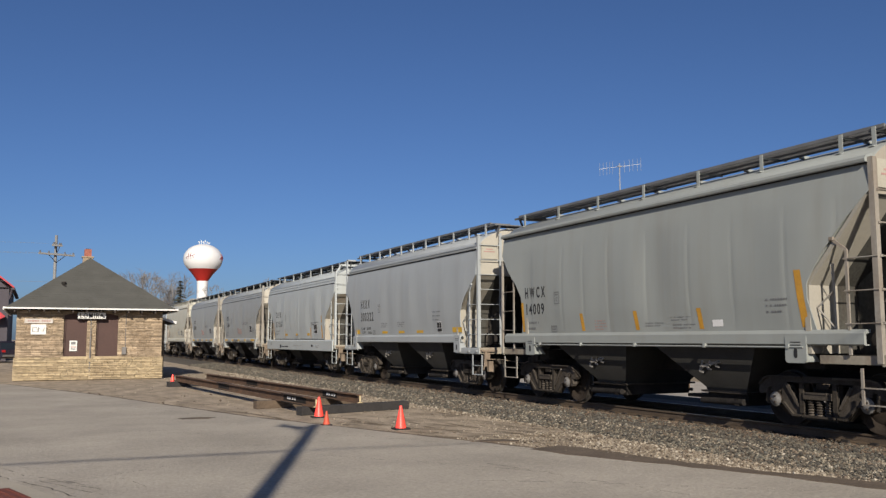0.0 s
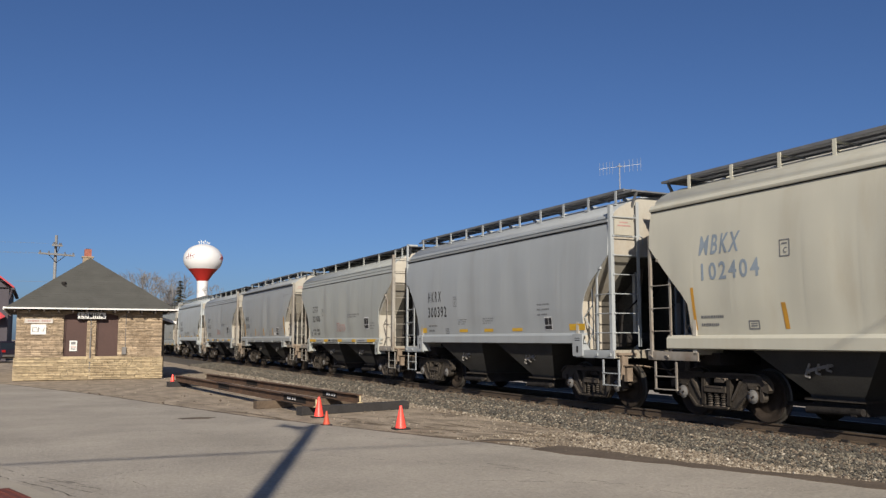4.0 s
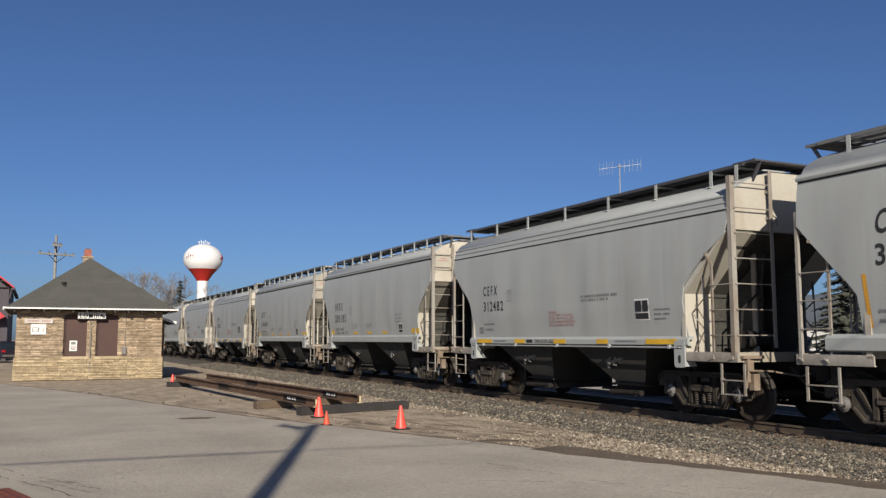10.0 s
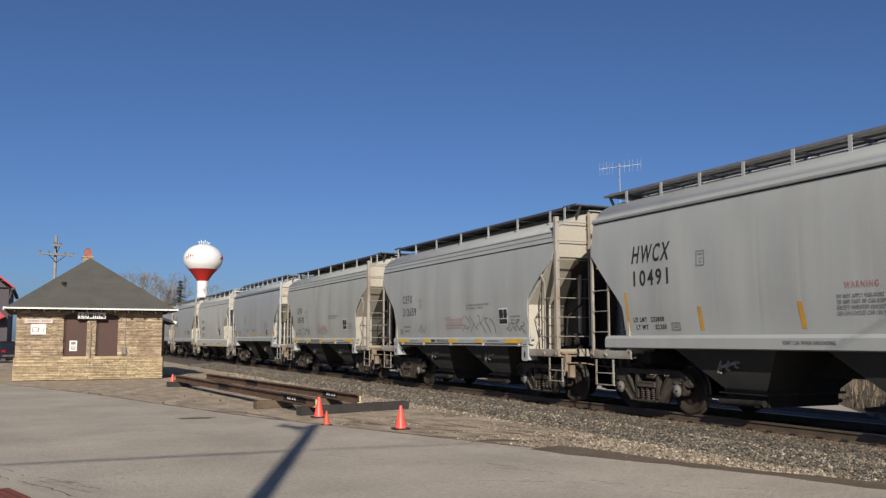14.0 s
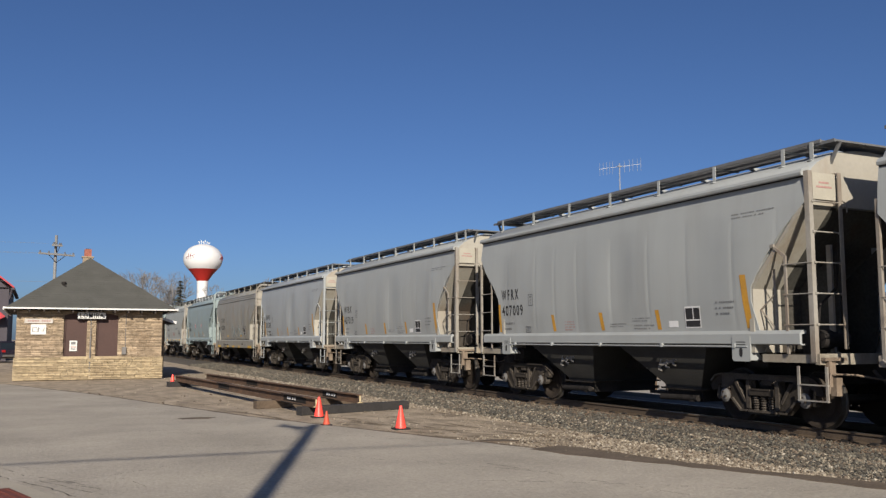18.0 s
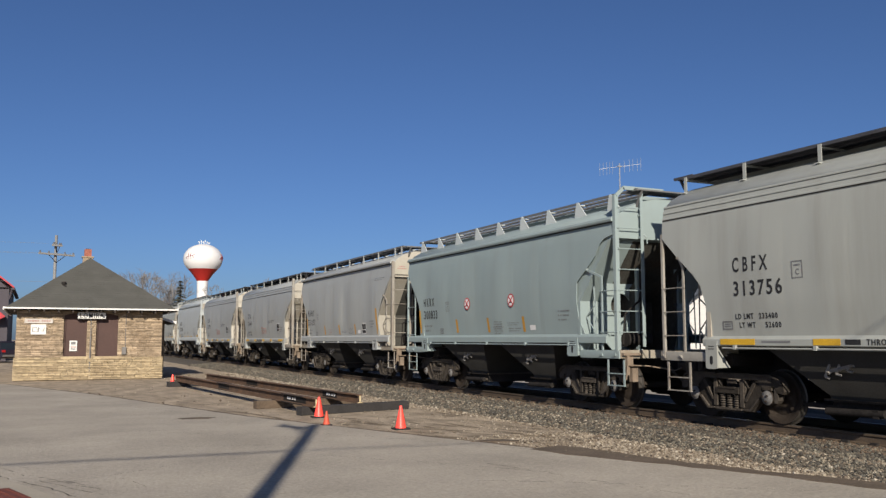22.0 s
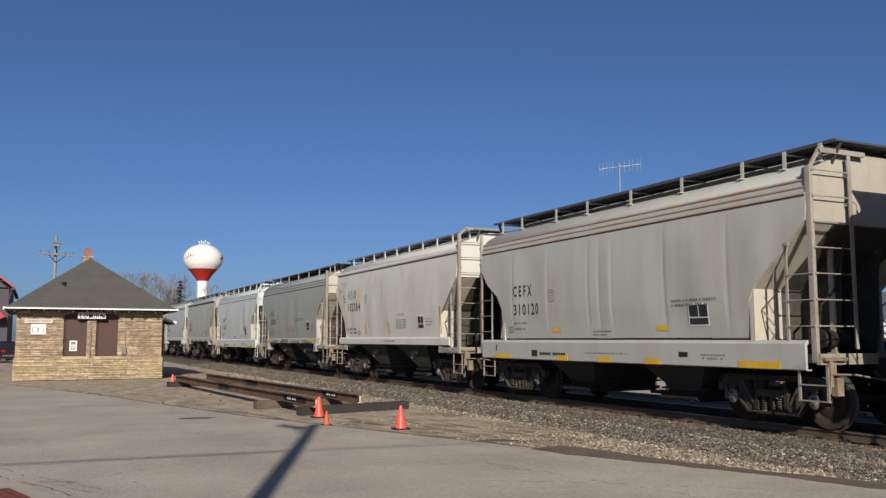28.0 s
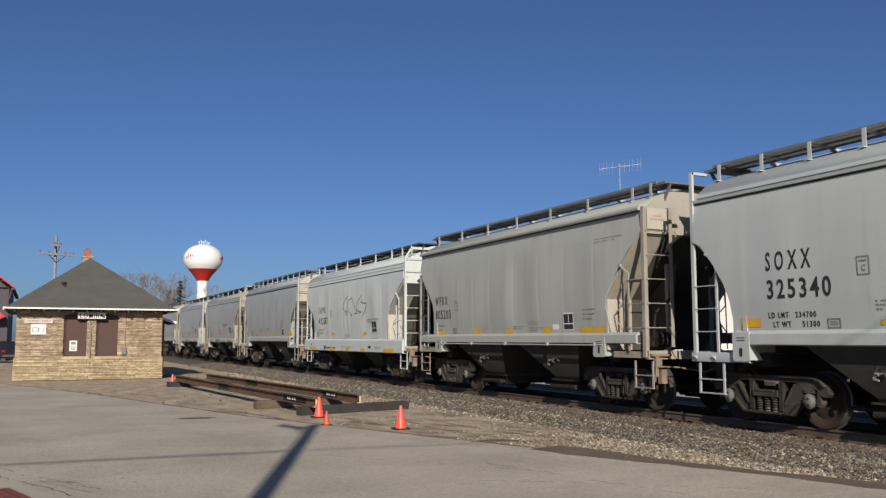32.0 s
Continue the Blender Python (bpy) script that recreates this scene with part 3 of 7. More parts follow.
def platform_beam_mesh():
    """Flanged beam along the platform's near edge, with its bolted grab irons."""
    g = Geo()
    x, y0, y1 = -1.50, 4.20, HALF + 0.13
    g.prism([(x - 0.045, 1.055), (x - 0.05, 1.07), (x - 0.05, 1.205), (x - 0.045, 1.22), (x + 0.02, 1.225), (x + 0.02, 1.21), (x - 0.02, 1.205), (x - 0.02, 1.07), (x + 0.02, 1.055)], y0, y1, 'y')
    for y in (HALF - 0.45, HALF + 0.02):
        g.box((x - 0.06, y, 1.13), (0.03, 0.05, 0.05))
        g.tube((x - 0.075, y + 0.03, 1.16), (x - 0.075, y - 0.06, 1.10), 0.012, 5)
    return g.mesh("platform_beam", [PAINT["grey"]])


def bulkhead_post_mesh(x):
    """Upright between the platform and the slope sheet, with its foot."""
    g = Geo()
    y, top = (4.55, 2.72) if abs(x) > 1 else (5.05, 3.02)
    g.span(x - 0.025, x + 0.025, y - 0.045, y + 0.045, 1.2, top)
    g.span(x - 0.06, x + 0.06, y - 0.09, y + 0.09, 1.2, 1.24)
    return g.mesh("bulkhead_post", [PAINT["grey"]])


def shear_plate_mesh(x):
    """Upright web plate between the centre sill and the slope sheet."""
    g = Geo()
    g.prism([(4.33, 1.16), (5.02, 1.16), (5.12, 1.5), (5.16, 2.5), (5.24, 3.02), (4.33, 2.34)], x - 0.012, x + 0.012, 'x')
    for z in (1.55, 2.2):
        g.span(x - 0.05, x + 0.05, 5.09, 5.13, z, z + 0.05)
    # The plate's colour also holds the shade between the cars.
    return g.mesh("shear_plate", [END_SHADED])


def brace_rod_mesh():
    g = Geo()
    pts = [(-1.40, 4.62, 2.62), (-1.40, 4.66, 2.2), (-1.40, 4.34, 1.95), (-1.40, 4.66, 1.62), (-1.40, 4.40, 1.24)]
    g.path(pts, 0.014, 5)
    g.path([(-1.40, 4.66, 2.62), (-1.40, 4.68, 1.24)], 0.014, 5)
    return g.mesh("brace_rod", [PAINT["grey"]])


def cornerplate_mesh(w, z0, z1):
    """Jacking plate with a slot and rounded lower corners, under the sill's end; a gusset stands behind it."""
    g = Geo()
    x, h, r = -1.60, w / 2, 0.05
    g.prism([(-h, z1), (h, z1), (h, z0 + r), (h - r * 0.3, z0 + r * 0.3), (h - r, z0), (-h + r, z0), (-h + r * 0.3, z0 + r * 0.3), (-h, z0 + r)], x, x + 0.03, 'x')
    zs = z0 + 0.08
    g.prism([(-0.02, zs), (0.02, zs), (0.035, zs + 0.03), (0.035, zs + 0.12), (0.02, zs + 0.15), (-0.02, zs + 0.15), (-0.035, zs + 0.12), (-0.035, zs + 0.03)], x - 0.004, x + 0.01, 'x', 1)
    for k in range(2):
        g.span(x - 0.003, x, -h * 0.5, h * 0.5, z1 - 0.10 - 0.045 * k, z1 - 0.085 - 0.045 * k, 1)
    g.prism([(x + 0.03, z0 + 0.02), (x + 0.32, z0 + 0.02), (x + 0.06, z1 - 0.1), (x + 0.03, z1 - 0.1)], -h + 0.02, -h + 0.04, 'y')
    return g.mesh("jacking_plate", [PAINT["grey"], LETTER])


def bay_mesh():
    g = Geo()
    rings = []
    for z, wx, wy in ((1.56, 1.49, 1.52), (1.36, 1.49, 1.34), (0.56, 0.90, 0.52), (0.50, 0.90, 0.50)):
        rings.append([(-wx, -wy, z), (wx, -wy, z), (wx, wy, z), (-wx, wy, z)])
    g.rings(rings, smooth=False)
    return g.mesh("hopper_bay", [HOPPER_SHADED])


def gate_mesh():
    g = Geo()
    g.span(-0.97, 0.97, -0.58, 0.58, 0.47, 0.505)
    g.span(-0.86, 0.86, -0.50, 0.50, 0.26, 0.47, 1)
    g.span(-0.80, 0.80, 0.50, 1.15, 0.34, 0.40, 1)
    g.tube((-1.02, -0.42, 0.33), (1.02, -0.42, 0.33), 0.035, 8)
    g.tube((-1.06, -0.60, 0.34), (-1.06, 0.45, 0.32), 0.06, 10, 1)
    g.box((-1.06, -0.46, 0.33), (0.10, 0.10, 0.12), 1)
    return g.mesh("outlet_gate", [TRUCK, STEEL_AND_SHADE])


def lever_mesh():
    """Cast vibrator bracket on the bay's sloping side."""
    g = Geo()
    n = Vector((-0.77, 0, -0.64))
    c = Vector((-1.24, 0, 1.02)) + n * 0.03
    g.bar(c + Vector((0, -0.26, 0.06)), c + Vector((0, 0.26, -0.06)), 0.025, 0.05)
    for dy in (-0.21, 0.0, 0.21):
        p = c + Vector((0, dy, -dy * 0.25))
        g.bar(p, p + n * 0.035, 0.045, 0.045)
        g.bar(p + Vector((0, -0.03, 0.13)), p + Vector((0, 0.07, -0.08)), 0.025, 0.035)
        g.bar(p + Vector((0, 0.07, -0.08)), p + Vector((0, -0.02, -0.10)), 0.025, 0.03)
    return g.mesh("vibrator_bracket", [LEVER_GREY])


def air_line_mesh(z0):
    """Thin air pipe hung under the near side sill, with its clips."""
    g = Geo()
    g.tube((-1.60, -4.2, z0 - 0.03), (-1.60, 3.9, z0 - 0.03), 0.018, 6)
    for y in (-3.9, -2.0, 0.0, 1.9, 3.6):
        g.span(-1.625, -1.57, y - 0.03, y + 0.03, z0 - 0.052, z0 + 0.02)
    return g.mesh("train_line", [PAINT["grey"]])


def center_sill_mesh(cz):
    g = Geo()
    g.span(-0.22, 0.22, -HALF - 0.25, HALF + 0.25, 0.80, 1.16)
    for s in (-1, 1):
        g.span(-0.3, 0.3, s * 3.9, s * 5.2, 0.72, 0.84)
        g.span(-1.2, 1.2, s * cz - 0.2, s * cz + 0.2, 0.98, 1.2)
    # The shade under the car is put into this dark colour.
    return g.mesh("center_sill", [STEEL_AND_SHADE])


def coupler_mesh():
    g = Geo()
    g.span(-0.08, 0.08, HALF + 0.2, HALF + 0.58, 0.80, 0.96)
    g.prism([(-0.2, HALF + 0.5), (0.12, HALF + 0.5), (0.15, HALF + 0.66), (0.05, HALF + 0.73), (0.0, HALF + 0.62), (-0.14, HALF + 0.70), (-0.2, HALF + 0.62)], 0.73, 1.02, 'z')
    g.path([(0.28, HALF + 0.1, 0.95), (0.3, HALF + 0.35, 0.75), (0.2, HALF + 0.55, 0.55), (0.05, HALF + 0.65, 0.5)], 0.03, 6)
    return g.mesh("coupler", [TRUCK])


def brake_mesh():
    g = Geo()
    g.tube((-0.85, -5.0, 1.45), (-0.25, -5.0, 1.45), 0.16, 12)
    g.path([(-1.0, -5.1, 1.3), (-1.0, -5.2, 2.0), (-0.6, -5.2, 2.3), (-0.6, -5.3, 3.2)], 0.022, 6)
    # Reservoir and pipe are coloured as dark as the shade around them.
    return g.mesh("brake_gear", [STEEL_AND_SHADE])


def uncoupling_mesh():
    """Uncoupling lever with its bracket plates, hung from the end sill at the near corner."""
    g = Geo()
    y = HALF + 0.12
    g.span(1.02, 1.50, y - 0.02, y + 0.10, 1.12, 1.17)
    g.span(1.34, 1.40, y, y + 0.09, 0.72, 1.12)
    g.span(1.22, 1.36, y + 0.02, y + 0.05, 0.88, 1.10)
    g.span(1.16, 1.30, y + 0.01, y + 0.12, 0.58, 0.86)
    g.path([(1.46, y + 0.12, 0.62), (1.42, y + 0.12, 0.92), (0.9, y + 0.14, 0.90), (0.25, y + 0.2, 0.80), (0.12, y + 0.26, 0.86)], 0.016, 6)
    return g.mesh("uncoupling_lever", [GEAR_RUST])


def air_hose_mesh():
    g = Geo()
    pts = [(-0.35, HALF + 0.12, 0.86), (-0.36, HALF + 0.24, 0.70), (-0.30, HALF + 0.38, 0.50), (-0.16, HALF + 0.55, 0.42), (-0.04, HALF + 0.66, 0.46)]
    g.path(pts, 0.03, 7)
    return g.mesh("air_hose", [LETTER])


def web_plate_mesh():
    """Upright end plate with a round opening."""
    g = Geo()
    y0, y1, n = 4.62, 4.66, 24
    cx, cz, r = 0.70, 2.2, 0.27
    box = (0.2, 1.15, 1.22, 2.75)
    out, hole = [], []
    for i in range(n):
        a = 2 * math.pi * i / n
        c, s_ = math.cos(a), math.sin(a)
        k = min((box[1] - cx) / c if c > 1e-6 else (box[0] - cx) / c if c < -1e-6 else 99, (box[3] - cz) / s_ if s_ > 1e-6 else (box[2] - cz) / s_ if s_ < -1e-6 else 99)
        out.append((cx + c * k, cz + s_ * k))
        hole.append((cx + c * r, cz + s_ * r))
    for i in range(n):
        j = (i + 1) % n
        for y in (y0, y1):
            g.face([(out[i][0], y, out[i][1]), (out[j][0], y, out[j][1]), (hole[j][0], y, hole[j][1]), (hole[i][0], y, hole[i][1])])
        g.face([(hole[i][0], y0, hole[i][1]), (hole[j][0], y0, hole[j][1]), (hole[j][0], y1, hole[j][1]), (hole[i][0], y1, hole[i][1])])
        g.face([(out[i][0], y0, out[i][1]), (out[j][0], y0, out[j][1]), (out[j][0], y1, out[j][1]), (out[i][0], y1, out[i][1])])
    return g.mesh("web_plate", [PAINT["grey"]], weld=True)


def brake_wheel_mesh():
    g = Geo()
    pts = [(0.28 * math.cos(2 * math.pi * i / 16), 0, 0.28 * math.sin(2 * math.pi * i / 16)) for i in range(17)]
    g.path(pts, 0.014, 5)
    for i in range(0, 16, 4):
        g.tube((0, 0, 0), pts[i], 0.012, 5)
    g.tube((0, -0.05, 0), (0, 0.15, 0), 0.04, 8)
    return g.mesh("brake_wheel", [PAINT["light"]])


def hatch_mesh():
    g = Geo()
    g.prism([(-0.38, 4.46), (-0.42, 4.58), (-0.3, 4.64), (0.3, 4.64), (0.42, 4.58), (0.38, 4.46)], -HALF + 0.4, HALF - 0.4)
    for i in range(8):
        y = -4.6 + i * 1.31
        g.box((0, y, 4.635), (0.92, 0.06, 0.05))
    return g.mesh("roof_hatch", [PAINT["light"]])


def sideframe_mesh():
    """Cast truck side with its three window openings, rounded shoulders and flanged edges; one casting, on the near side."""
    g = Geo()
    x0, x1 = -1.13, -1.00
    g.prism([(-0.98, 0.85), (0.98, 0.85), (0.98, 0.75), (-0.98, 0.75)], x0, x1, 'x')
    g.prism([(-0.36, 0.235), (0.36, 0.235), (0.34, 0.165), (-0.34, 0.165)], x0 - 0.004, x1, 'x')
    for s in (-1, 1):
        for k, poly in enumerate((((0.98, 0.85), (1.13, 0.81), (1.23, 0.71), (1.26, 0.58), (1.22, 0.53), (1.09, 0.56), (1.06, 0.64), (0.98, 0.66)),
                                  ((0.66, 0.75), (0.98, 0.75), (0.98, 0.64), (0.77, 0.63)),
                                  ((1.04, 0.63), (1.10, 0.55), (1.12, 0.42), (1.08, 0.37), (1.03, 0.38)),
                                  ((0.62, 0.72), (0.66, 0.75), (0.77, 0.63), (0.75, 0.42), (0.52, 0.19), (0.36, 0.19), (0.36, 0.36)),
                                  ((0.28, 0.75), (0.37, 0.75), (0.37, 0.20), (0.28, 0.20)))):
            g.prism([(s * u, v) for u, v in poly], x0 + 0.003 * k, x1 - 0.002 * k, 'x')
        # flanges that stand proud of the casting
        g.prism([(s * 0.30, 0.85), (s * 0.99, 0.85), (s * 1.13, 0.81), (s * 1.235, 0.70), (s * 1.20, 0.69), (s * 1.11, 0.785), (s * 0.98, 0.82), (s * 0.30, 0.82)], x0 - 0.045, x0, 'x')
        g.prism([(s * 0.36, 0.205), (s * 0.52, 0.20), (s * 0.745, 0.42), (s * 0.70, 0.43), (s * 0.50, 0.235), (s * 0.36, 0.235)], x0 - 0.04, x0, 'x')
        g.prism([(s * 0.37, 0.36), (s * 0.42, 0.36), (s * 0.66, 0.70), (s * 0.60, 0.72)], x0 - 0.025, x0, 'x')
        g.span(x0 - 0.03, x0, s * 0.285, s * 0.365, 0.26, 0.74)
        g.span(x0 - 0.01, x1, s * 0.79, s * 0.99, 0.585, 0.635)
    g.span(x0 - 0.05, x1, -0.32, 0.32, 0.20, 0.235)
    g.span(x0 - 0.055, x1 - 0.02, -0.27, 0.27, 0.49, 0.60)
    g.span(x0 - 0.07, x0 - 0.05, -0.20, 0.20, 0.575, 0.605)
    g.span(x0 - 0.03, x0, -0.20, 0.02, 0.67, 0.74)
    return g.mesh("sideframe", [TRUCK])


def springs_mesh():
    g = Geo()
    g.lathe([(0.050 if k % 2 else 0.072, 0.237 + 0.25 * k / 12) for k in range(13)], (-1.10, 0, 0), 10, 'z')
    return g.mesh("spring", [TRUCK])


def wheelset_mesh():
    """Axle with two flanged wheels and bearing caps, turning about x."""
    g = Geo()
    for s in (-1, 1):
        pr = [(0.08, 0.80), (0.14, 0.82), (0.30, 0.775), (0.36, 0.80), (0.40, 0.825), (0.452, 0.825, 1), (0.457, 0.73, 1), (0.487, 0.715), (0.485, 0.69), (0.40, 0.685), (0.30, 0.70), (0.16, 0.66), (0.08, 0.65)]
        g.lathe([(p[0], s * p[1], *p[2:]) for p in pr], (0, 0, 0), 28, 'x')
        g.lathe([(0.0, s * 1.185, 2), (0.045, s * 1.185, 2), (0.085, s * 1.17, 2), (0.10, s * 1.15, 2), (0.125, s * 1.14), (0.128, s * 0.97), (0.07, s * 0.95)], (0, 0, 0), 14, 'x')
        for k in range(3):
            a = k * 2 * math.pi / 3
            g.box((s * 1.19, 0.055 * math.cos(a), 0.055 * math.sin(a)), (0.025, 0.028, 0.028))
    g.tube((-0.95, 0, 0), (0.95, 0, 0), 0.075, 12)
    return g.mesh("wheelset", [WHEEL, TREAD, BEARING])


def bolster_mesh():
    g = Geo()
    g.span(-1.0, 1.0, -0.2, 0.2, 0.48, 0.68)
    g.span(-0.35, 0.35, -0.22, 0.22, 0.64, 0.76)
    for s in (-1, 1):
        g.span(-0.85, 0.85, s * 0.42, s * 0.48, 0.32, 0.40)
    return g.mesh("bolster", [STEEL_AND_SHADE])


def flat(y0, y1, z0, z1, mi=0, g=None, off=0.012):
    """A painted patch on the near side sheet, following its lean."""
    off *= 0.3
    g = g or Geo()
    xa, xb = -half_width(z0) - off, -half_width(z1) - off
    n, b = max(1, int((y1 - y0) / 0.07)), len(g.v)
    for i in range(n + 1):
        y = y0 + (y1 - y0) * i / n
        g.v += [(xa, y, z0), (xb, y, z1)]
    for i in range(n):
        k = b + 2 * i
        g.f.append((k, k + 1, k + 3, k + 2))
        g.m.append(mi)
        g.s.append(False)
    return g


def stripe_mesh(y, z0, z1, w, lean):
    g = Geo()
    n = 4
    for k in range(n):
        a, b = z0 + (z1 - z0) * k / n, z0 + (z1 - z0) * (k + 1) / n
        xa, xb = -half_width(a) - 0.004, -half_width(b) - 0.004
        ya, yb = lean * (k / n), lean * ((k + 1) / n)
        g.face([(xa, y + ya - w / 2, a), (xb, y + yb - w / 2, b), (xb, y + yb + w / 2, b), (xa, y + ya + w / 2, a)])
    return g.mesh("stripe", [STRIPE_ORANGE])


def bars_mesh(y, z, width, lines, gap, h, material):
    """Small writing that cannot be read: broken bars, line under line. y is the line's start (rear end)."""
    g = Geo()
    rr = random.Random(int(y * 100) + int(z * 70) + lines)
    for k in range(lines):
        zz = z - k * gap
        yy, stop = y, y - width * (1 if k < lines - 1 else 0.8)
        while yy > stop + 0.05:
            w = min(rr.uniform(0.025, 0.055), yy - stop)
            flat(yy - w, yy, zz - h, zz, 0, g, 0.02)
            yy -= w + (0.06 if rr.random() < 0.2 else 0.016)
    return g.mesh("stencil", [material])


def placard_mesh(y, z, s, tall):
    g = Geo()
    flat(y - s, y, z, z + s * tall, 1, g, 0.018)
    return g.mesh("placard", [LETTER, DECAL_WHITE])


def placard(add, y, z, s, tall=0.95):
    """White placard with its three black panels."""
    base = add("placard", ("placard", y, z), lambda: placard_mesh(y, z, s, tall), painted=False, label="white placard with black panels")
    for a, b, c, d in ((0.05, 0.50, 0.40, 0.92), (0.56, 0.95, 0.40, 0.92), (0.05, 0.95, 0.06, 0.34)):
        add("panel", ("placardpanel", y, a, c), lambda: flat(y - s * b, y - s * a, z + s * tall * c, z + s * tall * d, 0, None, 0.036).mesh("panel", [LETTER]), painted=False, parent=base)


def plate_box_mesh(y, z):
    g = Geo()
    for a, b, c, d in ((0, 0.22, 0, 0.018), (0, 0.22, 0.262, 0.28), (0, 0.018, 0, 0.28), (0.202, 0.22, 0, 0.28), (0.05, 0.17, 0.20, 0.225)):
        flat(y - b, y - a, z + c, z + d, 0, g, 0.018)
    return g.mesh("stencil_box", [LETTER_GREY])


def small_box_mesh(y):
    """Small dark-edged stencil with two short lines in it."""
    g = Geo()
    z = 1.62
    for a, b, c, d in ((0, 0.24, 0, 0.022), (0, 0.24, 0.13, 0.152), (0, 0.02, 0, 0.152), (0.22, 0.24, 0, 0.152), (0.05, 0.19, 0.05, 0.07), (0.05, 0.19, 0.09, 0.105)):
        flat(y - b, y - a, z + c, z + d, 0, g, 0.022)
    return g.mesh("stencil_box", [LETTER_GREY])


MESH = {}


def cached(key, make):
    if key not in MESH:
        MESH[key] = make()
    return MESH[key]


TURN = pose(0, 0, 0, 0, 0, 180)
# marking layout of each kind: mark inset, mark height and baseline, number height and baseline
LAYOUT = {"round": (1.16, 0.25, 2.46, 0.25, 2.06), "arch": (1.86, 0.245, 2.61, 0.245, 2.20), "smooth": (1.75, 0.30, 2.58, 0.30, 2.12),
          "straight": (1.40, 0.34, 2.98, 0.30, 2.52), "deep": (1.86, 0.26, 2.54, 0.26, 2.09), "short": (1.77, 0.26, 2.52, 0.26, 2.06), "peaked": (1.30, 0.24, 2.46, 0.24, 2.08)}
BOX = {"round": 1.35, "arch": 1.30, "smooth": 1.75, "straight": 1.9, "deep": 1.52, "short": 1.65, "peaked": 1.6}
WIDE = {"arch": (0.9, 1.0), "deep": (0.9, 1.0), "short": (0.9, 1.0), "round": (0.85, 0.95), "smooth": (0.78, 0.95), "straight": (0.78, 1.10), "peaked": (0.85, 0.95)}


WEIGHTS = {"313 32": ("232400", "53600"), "312573": ("233500", "52500"), "325340": ("234700", "51300"), "316664": ("234900", "51100"), "10491": ("233800", "52200"), "434975": ("233200", "52800"), "313756": ("233400", "52600"), "311441": ("232500", "53500"),
           "102384": ("233200", "52800"), "221886": ("233600", "52400"), "325248": ("234900", "51100"), "331209": ("232800", "53200"), "221549": ("233300", "52700"), "300322": ("234600", "51400"), "300185": ("234300", "51300")}


def on_side(y, z, h):
    """Where a line of writing lies on the near side sheet: along the car, upright with the sheet's lean."""
    lean = (half_width(z + h) - half_width(z)) / h
    up = Vector((-lean, 0, 1)).normalized()
    along = Vector((0, -1, 0))
    out = along.cross(up)
    m = Matrix((along, up, out)).transposed().to_4x4()
    m.translation = Vector((-half_width(z) - 0.0045, y, z))
    return m


def stencil_text(car, style, text, h, material, wide, y, z, label=""):
    """A line of writing laid on the near side sheet."""
    def make():
        spread = style != "straight" and len(text) == 4 and text.isalpha()
        me = lettering(text, h, material, wide * (0.82 if spread else 0.95), 1.72 if spread else 1.3).copy()
        m = on_side(y, z, h)
        if style == "straight" and text.isalpha():
            for v in me.vertices:
                v.co.x += 0.17 * v.co.y
        for v in me.vertices:
            v.co = m @ v.co
        return snug(me, STYLE[style])
    ob = put("lettering", cached(("text", style, text, h, y, z), make), car, None, label)
    ob["kind"] = "stuff"
    return ob


